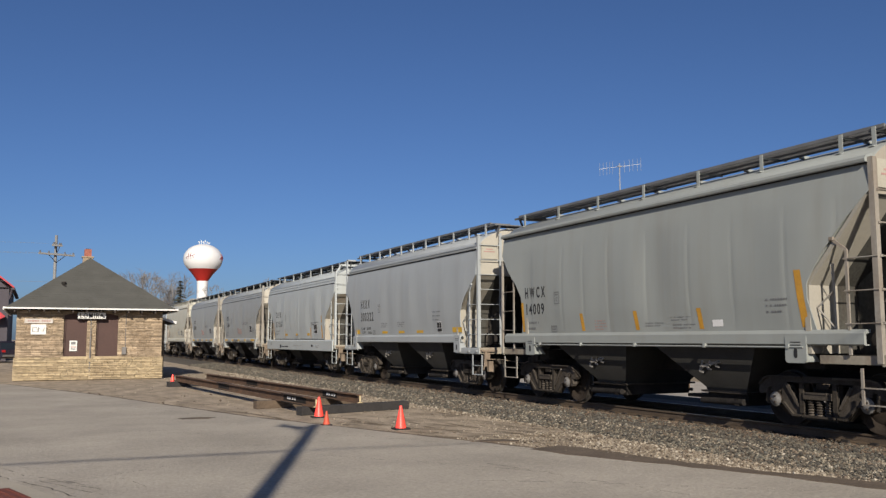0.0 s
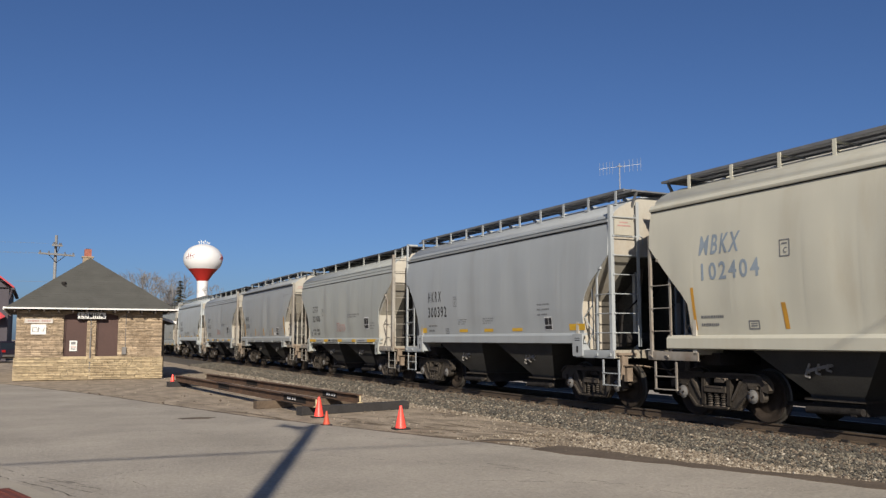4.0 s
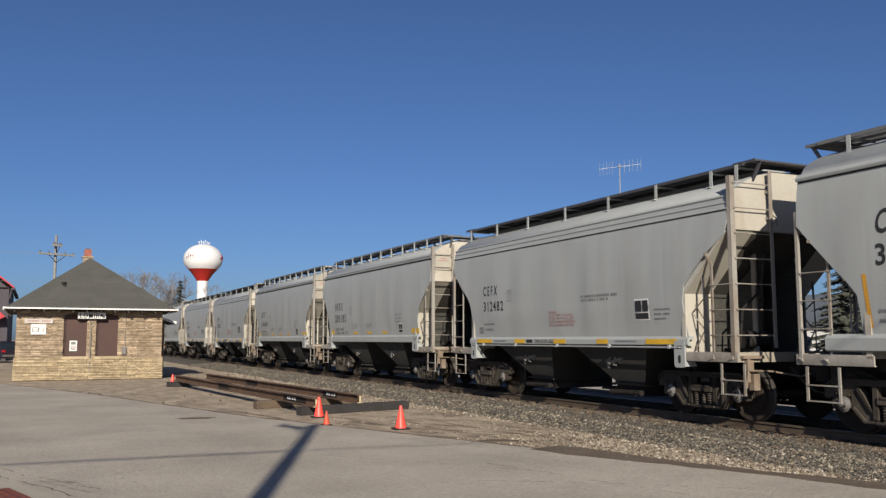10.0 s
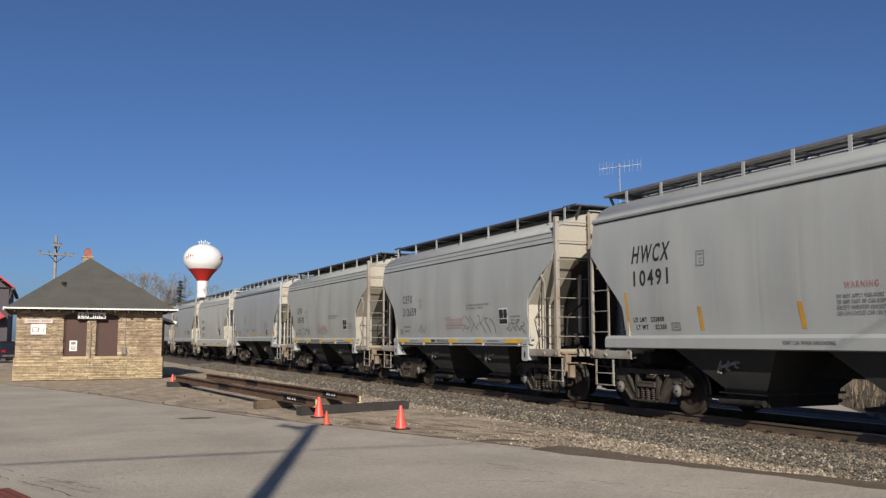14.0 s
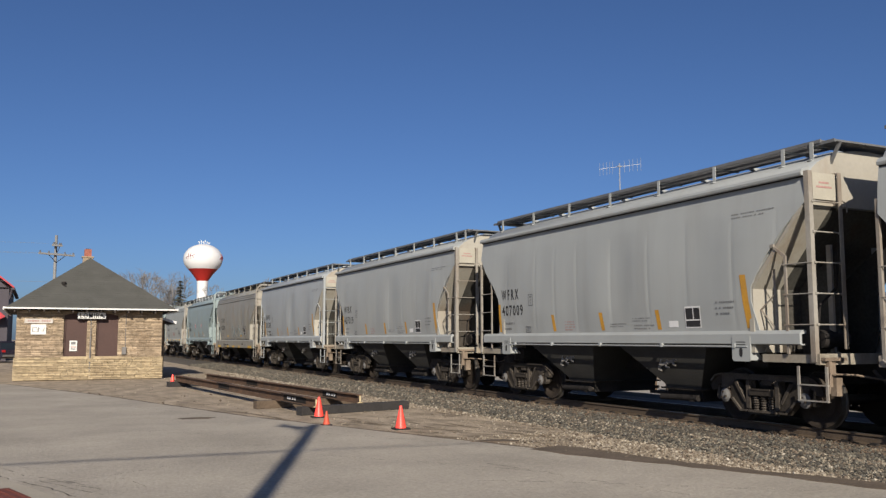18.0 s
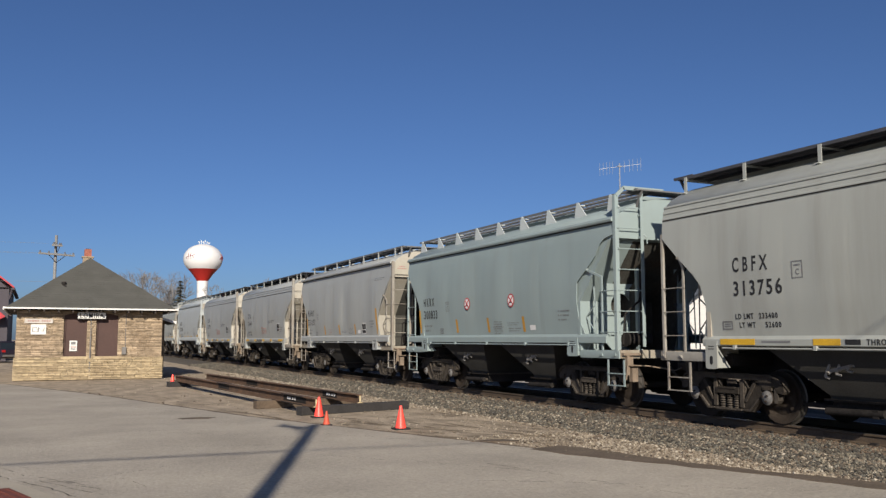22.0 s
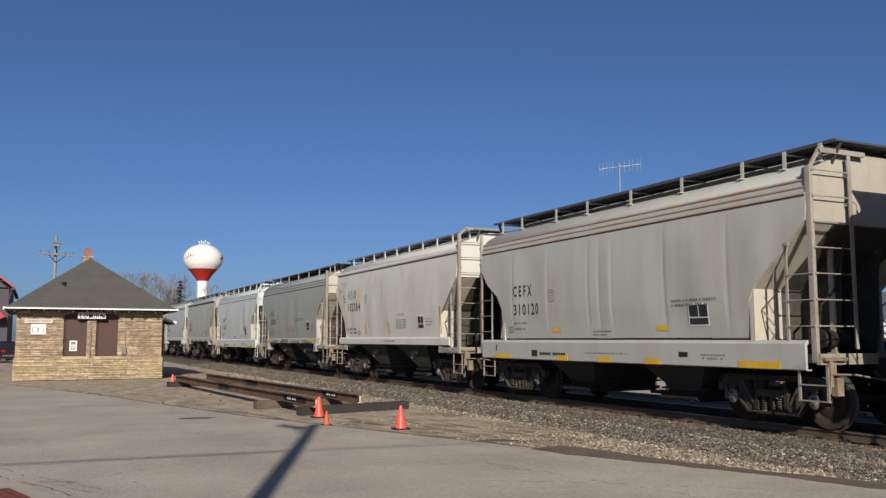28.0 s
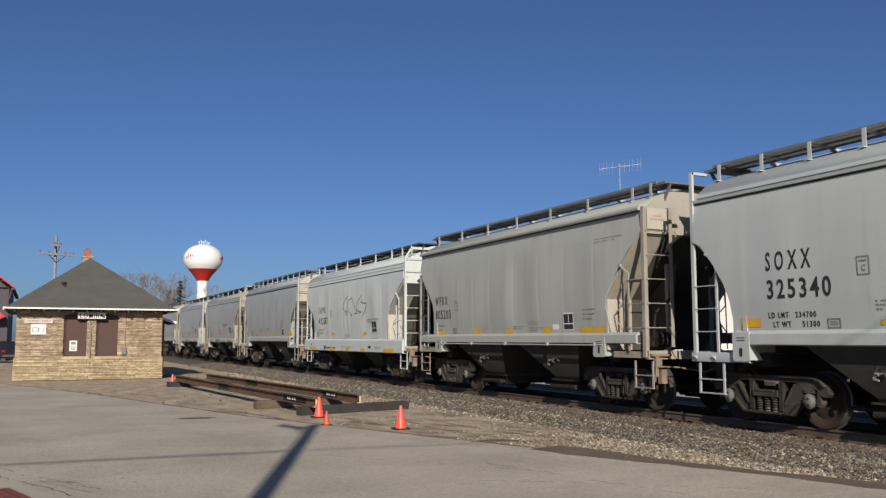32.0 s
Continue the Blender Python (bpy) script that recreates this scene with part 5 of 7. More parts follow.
GRAFFITI = {"102404": ((-2.9, 1.62, 1.5, 0.4, LETTER_GREY),), "325221": ((1.6, 1.66, 2.2, 0.4, LETTER_GREY),), "312659": ((2.4, 1.62, 0.6, 0.3, LETTER_GREY), (-0.6, 1.62, 2.0, 0.5, LETTER_GREY), (-3.2, 1.62, 0.9, 0.3, LETTER_GREY)),
            "300242": ((2.7, 1.6, 1.0, 0.4, LETTER), (0.6, 1.6, 1.4, 0.4, LETTER_GREY)), "805522": ((-1.3, 1.75, 0.8, 0.35, LETTER),), "432587": ((0.4, 2.2, 2.6, 0.9, LETTER),), "434975": ((2.3, 1.7, 2.2, 0.8, SPRAY_PALE),),
            "85849": ((0.3, 1.5, 2.6, 0.78, SPRAY_HAZE),), }
STAINS = {"102384": ((4.7, 2.85, 0.5, 0.3), (5.2, 3.3, 0.8, 0.35), (3.25, 2.98, 0.1, 0.3))}
cars = []
for s0, style, pk, mark, number in TRAIN:
    car = hopper_car(style, pk, mark, number, "bars" if number in ("805522", "805203") else "plain" if number == "14009" else "striped" if number == "310167" else "")
    for y, z, w, h, mt in GRAFFITI.get(number, ()):
        put("graffiti", snug(graffiti_mesh(y, z, w, h, int(s0 * 10) + int(y * 10), mt), STYLE[style]), car, None, "scribbled graffiti")["kind"] = "stuff"
    for k, (y, z, w, h) in enumerate(STAINS.get(number, ())):
        put("rust_stain", snug(stain_mesh(y, z, w, h, int(s0) + k, SPRAY_RUST), STYLE[style]), car, None, "brown rust stain")["kind"] = "stuff"
    cars.append((s0, car))


# ---- far side of the track ----
PALE = mat("pale gravel lane", (0.31, 0.285, 0.25), rough=0.95, var=0.12, scale=0.6, fine=30, bump=0.4)
DRY = mat("dry winter grass", (0.180, 0.140, 0.094), rough=0.95, var=0.35, scale=0.8, fine=18, bump=0.8, dirt=(0.118, 0.097, 0.052), dirt_amount=0.7)
g = Geo()
g.span(17.3, 24.0, -60, 320, -0.1, 0.075)
tagged(put("gravel_lane", g.mesh("lane", [PALE])), "pale gravel lane beyond the track", "road", kind="structure")
g = Geo()
g.span(24.0, 70, -60, 320, -0.1, 0.065)
tagged(put("lawn", g.mesh("lawn", [DRY])), "dry brown winter grass beyond the lane", "ground", kind="structure")
# Added strip where the train's shadow falls; the shade is in its colour.
SHADE_GROUND = mat("black cinder fill", (0.048, 0.044, 0.038), rough=0.95, var=0.35, scale=3, fine=28, bump=0.8, spec=0.1)
g = Geo()
g.prism([(14.9, 0.0), (17.3, 0.0), (17.3, 0.073), (15.5, 0.071)], -60, 320, 'y')
tagged(put("cinder_strip", g.mesh("cinder", [SHADE_GROUND])), "dark cinder strip between the track and the lane", "ground", kind="structure")

# grass bank in the corner between the lane and its side road: a mound with a ragged foot
g = Geo()
rr = random.Random(31)
foot, crest = Vector((15.9, 12.3)), Vector((4.4, 5.5)).normalized()
rows = []
for k, (back, z) in enumerate(((0.0, 0.06), (0.25, 0.25), (0.8, 0.62), (1.6, 1.0), (3.0, 1.35), (6.0, 1.5), (14.0, 0.06))):
    row = []
    for i in range(46):
        p = foot + crest * (i * 0.30 - 3.5) + Vector((crest.y, -crest.x)) * (back + (rr.uniform(-0.06, 0.10) if k < 5 else 0))
        row.append((p.x, p.y, z * (1 if 2 < i < 43 else 0.5) + (rr.uniform(-0.05, 0.05) if k else 0)))
    rows.append(row)
for a, b in zip(rows, rows[1:]):
    for i in range(45):
        g.face([a[i], a[i + 1], b[i + 1], b[i]], 0, True)
tagged(put("grass_bank", g.mesh("bank", [DRY], weld=True)), "bank of dry brown grass beside the pale lane", "ground", kind="structure")
g = Geo()
for i in range(1100):
    u, back = rr.uniform(-3.3, 9.5), rr.uniform(0.0, 2.6)
    p = foot + crest * u + Vector((crest.y, -crest.x)) * back
    z = 1.05 * min(1.0, back / 1.6) ** 0.8
    h, a = rr.uniform(0.15, 0.5), rr.uniform(0, 6.28)
    w, lean = Vector((math.cos(a), math.sin(a))) * 0.012, Vector((rr.uniform(-0.12, 0.12), rr.uniform(-0.12, 0.12)))
    g.face([(p.x - w.x, p.y - w.y, z - 0.05), (p.x + w.x, p.y + w.y, z - 0.05), (p.x + lean.x, p.y + lean.y, z + h)])
STRAW = mat("bleached dry grass blades", (0.185, 0.145, 0.100), rough=0.9, var=0.25, rnd=0.25)
tagged(put("dry_grass", g.mesh("blades", [STRAW])), "bleached dry grass blades on the bank", "grass", kind="stuff")


def fence_post(x, y, h, label):
    p = thing("fence_post", (x, y, 0.07), label, "post", "posts beside the lane")
    g = Geo()
    g.prism([(-0.05, -0.045), (0.05, -0.045), (0.055, 0.0), (0.05, 0.045), (-0.05, 0.045), (-0.055, 0.0)], 0.0, h, 'z')
    put("post", g.mesh("post", [TIE]), p)
    g = Geo()
    g.box((0, 0, h + 0.015), (0.13, 0.12, 0.03), 0, None, 0.8)
    put("cap", g.mesh("cap", [TIE]), p)


for x, y, h in ((18.55, 22.9, 1.1), (18.95, 22.75, 1.1), (19.5, 22.4, 1.1), (17.75, 23.4, 1.0)):
    fence_post(x, y, h, "short dark wooden post beside the pale lane")

# ---- depot ----
STONE = mat("tan ledge stone", (0.305, 0.238, 0.164), rough=0.9, var=0.35, scale=4, fine=30, bump=0.5, rnd=0.26, dirt=(0.133, 0.089, 0.055), dirt_amount=0.5)
STONE_LOW = mat("yellow ledge stone", (0.356, 0.286, 0.182), rough=0.9, var=0.28, scale=4, fine=30, bump=0.5, rnd=0.25, dirt=(0.164, 0.111, 0.067), dirt_amount=0.55)
MORTAR = mat("dull mortar", (0.215, 0.168, 0.118), rough=0.95, var=0.25, scale=3, fine=30, bump=0.4)
SHINGLE = mat("dark grey shingle", (0.069, 0.069, 0.062), rough=0.95, var=0.16, scale=1.5, fine=30, bump=0.35, rnd=0.035)
WHITE_TRIM = mat("white painted trim", (0.579, 0.579, 0.564), rough=0.5, var=0.06)
BROWN_BOARD = mat("brown painted plywood", (0.055, 0.028, 0.023), rough=0.65, var=0.15, scale=1.5, fine=30, bump=0.1)
DARK_WOOD = mat("dark soffit wood", (0.038, 0.030, 0.026), rough=0.8, var=0.2)
BRICK = mat("red chimney brick", (0.223, 0.082, 0.059), rough=0.9, var=0.25, scale=6, fine=40, bump=0.4, rnd=0.15)
SIGN_WHITE = mat("white sign board", (0.579, 0.579, 0.557), rough=0.5, var=0.06)
DULL_PIPE = mat("dull zinc pipe", (0.164, 0.156, 0.149), rough=0.6, metal=0.5, var=0.2)

DX0, DX1, DY0, DY1, DH = -0.74, 5.17, 40.6, 50.5, 3.0
depot = thing("depot", (0, 0, 0), "small tan stone depot with grey hip roof and boarded windows", "building")
WINDOWS = ((1.11, 2.03), (2.41, 3.30))
WZ0, WZ1 = 1.02, 2.90
g = Geo()
t = 0.35
# front wall, left open at the two windows
cuts = [DX0] + [v for w in WINDOWS for v in w] + [DX1]
for a, b in zip(cuts[0::2], cuts[1::2]):
    g.span(a, b, DY0, DY0 + t, 0, DH)
for a, b in WINDOWS:
    g.span(a, b, DY0, DY0 + t, 0, WZ0)
    g.span(a, b, DY0, DY0 + t, WZ1, DH)
g.span(DX0, DX0 + t, DY0 + t, DY1, 0, DH)
g.span(DX1 - t, DX1, DY0 + t, DY1, 0, DH)
g.span(DX0, DX1, DY1, DY1 + t, 0, DH)
wall = put("wall", g.mesh("depot wall", [MORTAR]), depot)
# roof: hip with a short ridge
g = Geo()
ex0, ex1, ey0, ey1, ez = -1.20, 5.70, 39.95, 51.3, 3.06
rx, ry0, ry1, rz = 2.19, 43.5, 47.8, 5.56
A, B, C, D = (ex0, ey0, ez), (ex1, ey0, ez), (ex1, ey1, ez), (ex0, ey1, ez)
P, Q = (rx, ry0, rz), (rx, ry1, rz)
for f in ((A, B, P), (B, C, Q, P), (C, D, Q), (D, A, P, Q)):
    g.face(f)
g.face([A, D, C, B], 1)
roof = put("roof", g.mesh("depot roof", [SHINGLE, DARK_WOOD]), depot)
# shingle courses on the slope that faces the road
for k in range(24):
    a, b = k / 24, (k + 1) / 24
    g = Geo()
    def lerp(p, q, u):
        return [p[i] + (q[i] - p[i]) * u for i in range(3)]
    l0, r0, l1, r1 = lerp(A, P, a), lerp(B, P, a), lerp(A, P, b), lerp(B, P, b)
    nrm = Vector((0, -(rz - ez), ry0 - ey0)).normalized()
    up0, up1 = nrm * 0.010, nrm * 0.005
    q0 = [Vector(l0) + up0, Vector(r0) + up0, Vector(r1) + up1, Vector(l1) + up1]
    g.face(q0)
    g.face([Vector(l0), Vector(r0), q0[1], q0[0]])
    put("shingle_course", g.mesh("course", [SHINGLE]), roof)
g = Geo()
g.span(ex0 - 0.05, ex1 + 0.05, ey0 - 0.07, ey0, ez - 0.035, ez + 0.03)
g.span(ex0 - 0.06, ex0, ey0, ey1, ez - 0.08, ez + 0.05)
g.span(ex1, ex1 + 0.06, ey0, ey1, ez - 0.08, ez + 0.05)
put("gutter", g.mesh("gutter", [WHITE_TRIM]), depot, None, "white painted gutter")
g = Geo()
for k in range(12):
    x = ex0 + 0.35 + k * 0.56
    g.span(x, x + 0.06, ey0 + 0.02, DY0, ez - 0.16, ez - 0.02)
put("rafter_tails", g.mesh("rafters", [DARK_WOOD]), depot)
# bay with its own small roof, on the track side
g = Geo()
g.face([(DX1, 44.2, 2.95), (6.25, 44.2, 2.62), (6.25, 47.2, 2.62), (DX1, 47.2, 2.95)])
g.face([(DX1, 44.2, 2.85), (6.25, 44.2, 2.52), (6.25, 47.2, 2.52), (DX1, 47.2, 2.85)], 1)
bayroof = put("bay_roof", g.mesh("bay roof", [SHINGLE, DARK_WOOD]), depot)
g = Geo()
g.prism([(DX1, 2.86), (6.28, 2.50), (6.28, 2.62), (DX1, 2.97)], 44.14, 44.22, 'y')
g.span(6.25, 6.31, 44.2, 47.2, 2.50, 2.64)
put("fascia", g.mesh("fascia", [WHITE_TRIM]), bayroof)
g = Geo()
g.span(DX1, 5.8, 44.7, 46.8, 0, 2.75)
put("bay", g.mesh("bay", [MORTAR]), depot)
# chimney
g = Geo()
g.span(1.93, 2.37, 44.9, 45.34, 4.6, 5.70, 1)
g.span(1.88, 2.42, 44.85, 45.39, 5.70, 5.76, 1)
chimney = put("chimney", g.mesh("chimney", [BRICK, STONE]), depot)
g = Geo()
g.span(1.99, 2.31, 44.96, 45.28, 5.76, 6.12)
g.span(2.05, 2.25, 45.02, 45.22, 6.12, 6.15, 1)
put("chimney_cap", g.mesh("cap", [BRICK, DARK_WOOD]), chimney, None, "red clay chimney top")
g = Geo()
g.tube((1.05, 41.5, 3.7), (1.05, 41.5, 4.22), 0.075, 10)
g.tube((1.05, 41.5, 4.12), (1.14, 41.40, 4.02), 0.075, 10)
g.tube((1.05, 41.5, 4.20), (1.05, 41.5, 4.28), 0.10, 10)
put("roof_vent", g.mesh("vent", [STEEL_AND_SHADE]), depot, None, "black roof vent pipe")
# windows boarded with brown panels
for a, b in WINDOWS:
    g = Geo()
    n = 8
    arch = [(a + (b - a) * i / n, WZ1 - 0.02 - 0.10 * (2 * i / n - 1) ** 2) for i in range(n + 1)]
    g.prism([(a, WZ0), (b, WZ0)] + arch[::-1], DY0 + 0.12, DY0 + 0.16, 'y')
    win = put("boarded_window", g.mesh("board", [BROWN_BOARD]), depot, None, "window boarded with brown panel")
    g = Geo()
    g.span(a, a + 0.07, DY0 + 0.07, DY0 + 0.125, WZ0, WZ1 - 0.08)
    g.span(b - 0.07, b, DY0 + 0.07, DY0 + 0.125, WZ0, WZ1 - 0.08)
    put("window_frame", g.mesh("frame", [BROWN_BOARD]), win)
    g = Geo()
    g.span(a - 0.08, b + 0.08, DY0 - 0.08, DY0 + 0.1, WZ0 - 0.10, WZ0)
    put("window_sill", g.mesh("sill", [STONE_LOW]), win)
    g = Geo()
    for i in range(n):
        (xa, za), (xb, zb) = arch[i], arch[i + 1]
        g.face([(xa, DY0 - 0.01, za), (xb, DY0 - 0.01, zb), (xb, DY0 - 0.01, WZ1 + 0.02), (xa, DY0 - 0.01, WZ1 + 0.02)])
        g.face([(xa, DY0 - 0.01, za), (xa, DY0 + 0.14, za), (xb, DY0 + 0.14, zb), (xb, DY0 - 0.01, zb)])
    put("window_head", g.mesh("head", [MORTAR]), win)
# downpipe, conduit and meter box
g = Geo()
g.tube((2.19, DY0 - 0.06, 0.05), (2.19, DY0 - 0.06, 1.9), 0.035, 8)
g.tube((2.19, DY0 - 0.06, 1.9), (2.19, DY0 - 0.02, 2.95), 0.025, 8)
put("downpipe", g.mesh("downpipe", [DULL_PIPE]), depot, None, "dull zinc downpipe")
g = Geo()
g.span(3.48, 3.66, DY0 - 0.14, DY0 - 0.02, 1.10, 1.42)
g.tube((3.62, DY0 - 0.05, 1.42), (3.62, DY0 - 0.05, 2.9), 0.018, 6)
put("meter_box", g.mesh("meter", [DULL_PIPE]), depot, None, "grey metal meter box with conduit")

SIGNS = mat("sign black", (0.023, 0.023, 0.026), rough=0.5, var=0.1)
FRONT = Matrix(((1, 0, 0, 0), (0, 0, -1, 0), (0, 1, 0, 0), (0, 0, 0, 1)))


SIGN_DULL = mat("dull faded sign board", (0.40, 0.375, 0.345), rough=0.6, var=0.12)


def wall_sign(x0, x1, z0, z1, y, label, frame_mat=None, board=None):
    s = thing("wall_sign", ((x0 + x1) / 2, y, z0), label, "sign")
    g = Geo()
    w, h = x1 - x0, z1 - z0
    if frame_mat:
        g.span(-w / 2 - 0.03, w / 2 + 0.03, -0.02, 0.03, -0.03, h + 0.03, 1)
        g.span(-w / 2, w / 2, -0.03, -0.018, 0, h)
        put("panel", g.mesh("panel", [SIGN_WHITE, frame_mat]), s)
    else:
        g.span(-w / 2, w / 2, -0.03, 0.02, 0, h)
        put("panel", g.mesh("panel", [board or SIGN_WHITE]), s)
    return s, w, h


s, w, h = wall_sign(1.64, 2.76, 2.654, 2.917, 40.44, "white station name sign with black letters under the eave", SIGNS)
me = lettering("LOMIRA", 0.19, SIGNS, 0.98)
put("lettering", me, s, Matrix.Translation((-0.49, -0.034, 0.035)) @ FRONT, "black letters")
g = Geo()
for x in (-0.45, 0.45):
    g.span(x - 0.015, x + 0.015, -0.01, 0.02, h, h + 0.10)
put("hanger", g.mesh("hanger", [STEEL_AND_SHADE]), s)
s, w, h = wall_sign(-0.43, 0.66, 2.44, 2.63, DY0 - 0.06, "dull white street name board with unreadable letters on the stone wall", None, SIGN_DULL)
g = Geo()
x = -0.50
rr = random.Random(4)
while x < 0.46:
    bw = rr.uniform(0.04, 0.08)
    if rr.random() > 0.15:
        g.span(x, x + bw, -0.036, -0.028, 0.065, 0.135)
    x += bw + 0.03
put("writing", g.mesh("writing", [LETTER_RED]), s)["kind"] = "stuff"
s, w, h = wall_sign(-0.18, 0.41, 1.96, 2.39, DY0 - 0.06, "white square board with a looped outline emblem")
g = Geo()
for a, b in (((-0.22, 0.30), (-0.08, 0.30)), ((-0.22, 0.12), (0.0, 0.12)), ((-0.22, 0.12), (-0.22, 0.30)), ((0.0, 0.12), (0.0, 0.30)), ((0.0, 0.30), (0.18, 0.12)), ((0.18, 0.12), (0.24, 0.30)), ((-0.08, 0.30), (0.0, 0.12))):
    g.bar((a[0], -0.034, a[1]), (b[0], -0.034, b[1]), 0.02, 0.01)
put("emblem", g.mesh("emblem", [STEEL_AND_SHADE]), s)
s, w, h = wall_sign(1.36, 1.66, 1.25, 1.70, DY0 + 0.10, "white paper notice taped to the boarded window")
g = Geo()
g.span(-0.09, 0.09, -0.036, -0.029, 0.28, 0.40, 0)
for k in range(4):
    g.span(-0.10, 0.10, -0.036, -0.029, 0.05 + 0.05 * k, 0.075 + 0.05 * k, 1 if k > 1 else 0)
put("writing", g.mesh("writing", [LETTER_GREY, LETTER_RED]), s)["kind"] = "stuff"

# ---- beams, timbers and cones beside the road ----
BEAM = mat("rusty brown beam steel", (0.093, 0.058, 0.039), rough=0.8, metal=0.2, var=0.4, scale=2, fine=20, dirt=(0.186, 0.093, 0.044), dirt_amount=0.7)
TIMBER_BLACK = mat("creosoted black timber", (0.026, 0.024, 0.024), rough=0.85, var=0.3, scale=2, fine=20, bump=0.4)
TIMBER = mat("weathered brown timber", (0.088, 0.064, 0.044), rough=0.9, var=0.3, scale=2, fine=20, bump=0.4)
CONE_ORANGE = mat("fluorescent orange plastic", (0.95, 0.075, 0.055), rough=0.4, var=0.05)
CONE_OLD = mat("faded orange plastic", (0.461, 0.074, 0.038), rough=0.6, var=0.15)
CONE_BASE = mat("black rubber base", (0.015, 0.015, 0.015), rough=0.8, var=0.2)
YELLOW_END = mat("pale cream paint mark", (0.42, 0.345, 0.21), rough=0.7, var=0.2)


def steel_beam(p, q, label, patches):
    p, q = Vector((p[0], p[1], 0.20)), Vector((q[0], q[1], 0.20))
    d = q - p
    L = d.length
    b = thing("steel_beam", p, label, "steel beam", "stack of steel beams", rz=math.degrees(math.atan2(-d.x, d.y)))
    h, w, f = 0.21, 0.17, 0.022
    g = Geo()
    g.prism([(-w / 2, 0), (w / 2, 0), (w / 2, f), (0.012, f + 0.01), (0.012, h - f - 0.01), (w / 2, h - f), (w / 2, h), (-w / 2, h), (-w / 2, h - f), (-0.012, h - f - 0.01), (-0.012, f + 0.01), (-w / 2, f)], 0, L, 'y')
    put("beam", g.mesh("beam", [BEAM]), b)
    for yy, wide in patches:
        g = Geo()
        g.span(0.012, 0.016, yy, yy + wide, f + 0.014, h - f - 0.014)
        g.span(w / 2, w / 2 + 0.004, yy, yy + wide, h - f, h)
        g.span(w / 2, w / 2 + 0.004, yy, yy + wide, 0, f)
        put("painted_patch", g.mesh("patch", [STEEL_AND_SHADE]), b, None, "black painted patch")
    g = Geo()
    g.span(-0.022, 0.018, L, L + 0.006, 0.03, h - 0.03)
    g.span(-0.06, 0.06, L, L + 0.006, 0.004, 0.022)
    put("painted_end", g.mesh("end", [YELLOW_END]), b, None, "cream painted end")
    g = Geo()
    y0 = patches[-1][0] + 0.28
    for k in range(4):
        g.span(0.0165, 0.019, y0 + k * 0.15 + (0.06 if k > 1 else 0), y0 + k * 0.15 + 0.10 + (0.06 if k > 1 else 0), 0.08, 0.14)
    put("writing", g.mesh("writing", [DECAL_WHITE]), b)["kind"] = "stuff"
    return b


steel_beam((4.88, 33.9), (5.90, 19.3), "long rusty brown steel beam resting on timbers", ((6.15, 1.2), (12.4, 1.6)))
steel_beam((6.19, 34.9), (7.25, 20.1), "rusty steel beam beside another on black timbers", ((5.4, 1.2), (12.4, 1.0)))


def timber(p, q, wdt, h, material, label):
    p, q = Vector((*p, 0)), Vector((*q, 0))
    d = q - p
    b = thing("timber", p, label, "timber", "timbers under the beams", rz=math.degrees(math.atan2(-d.x, d.y)))
    g = Geo()
    c = 0.012
    pr = [(-wdt / 2 + c, 0.0), (wdt / 2 - c, 0.0), (wdt / 2, c), (wdt / 2, h - c), (wdt / 2 - c, h), (-wdt / 2 + c, h), (-wdt / 2, h - c), (-wdt / 2, c)]
    g.prism(pr, 0, d.length, 'y')
    put("block", g.mesh("timber", [material]), b)


timber((4.5, 33.3), (6.9, 33.8), 0.24, 0.20, TIMBER_BLACK, "black creosoted timber under the far beam ends")
timber((5.12, 22.0), (7.9, 22.35), 0.24, 0.20, TIMBER, "weathered brown timber under the beams")
timber((5.6, 19.65), (8.6, 20.4), 0.25, 0.20, TIMBER_BLACK, "long black creosoted timber lying on the dirt")


def cone(x, y, h, material, label):
    c = thing("traffic_cone", (x, y, 0.0), label, "traffic cone", "traffic cones")
    g = Geo()
    r = h * 0.24
    g.lathe([(r, 0.03), (r * 0.97, 0.05), (h * 0.055, h - 0.01), (h * 0.05, h), (0.0, h)], n=18)
    put("cone", g.mesh("cone", [material]), c)
    g = Geo()
    w = h * 0.34
    g.prism([(-w + 0.03, -w), (w - 0.03, -w), (w, -w + 0.03), (w, w - 0.03), (w - 0.03, w), (-w + 0.03, w), (-w, w - 0.03), (-w, -w + 0.03)], 0.0, 0.032, 'z')
    put("base", g.mesh("base", [CONE_BASE]), c, None, "black rubber base")


cone(6.55, 15.8, 0.46, CONE_ORANGE, "bright orange traffic cone on a black base")
cone(5.86, 18.95, 0.46, CONE_ORANGE, "bright orange traffic cone beside the black timber")
cone(5.45, 17.1, 0.30, CONE_OLD, "small faded orange cone at the road edge")
cone(4.78, 34.1, 0.44, CONE_ORANGE, "orange traffic cone at the beams' far end")

# ---- water tower ----
TANK = mat("white tank paint", (0.594, 0.594, 0.594), rough=0.4, var=0.04, scale=0.3)
TANK_RED = mat("deep red tank paint", (0.312, 0.019, 0.015), rough=0.4, var=0.06)
EMBLEM_RED = mat("dark red emblem paint", (0.20, 0.03, 0.04), rough=0.5, var=0.1)
tower = thing("water_tower", (32.85, 193.8, -0.2), "white water tower with a red band below its round tank", "water tower")
g = Geo()
prof = []
for k in range(13):
    a = math.radians(-41 + 131 * k / 12)
    prof.append((4.23 * math.cos(a), 19.6 + (3.35 if a > 0 else 3.44) * math.sin(a)))
g.lathe(prof, n=40)
put("tank", g.mesh("tank", [TANK]), tower)
g = Geo()
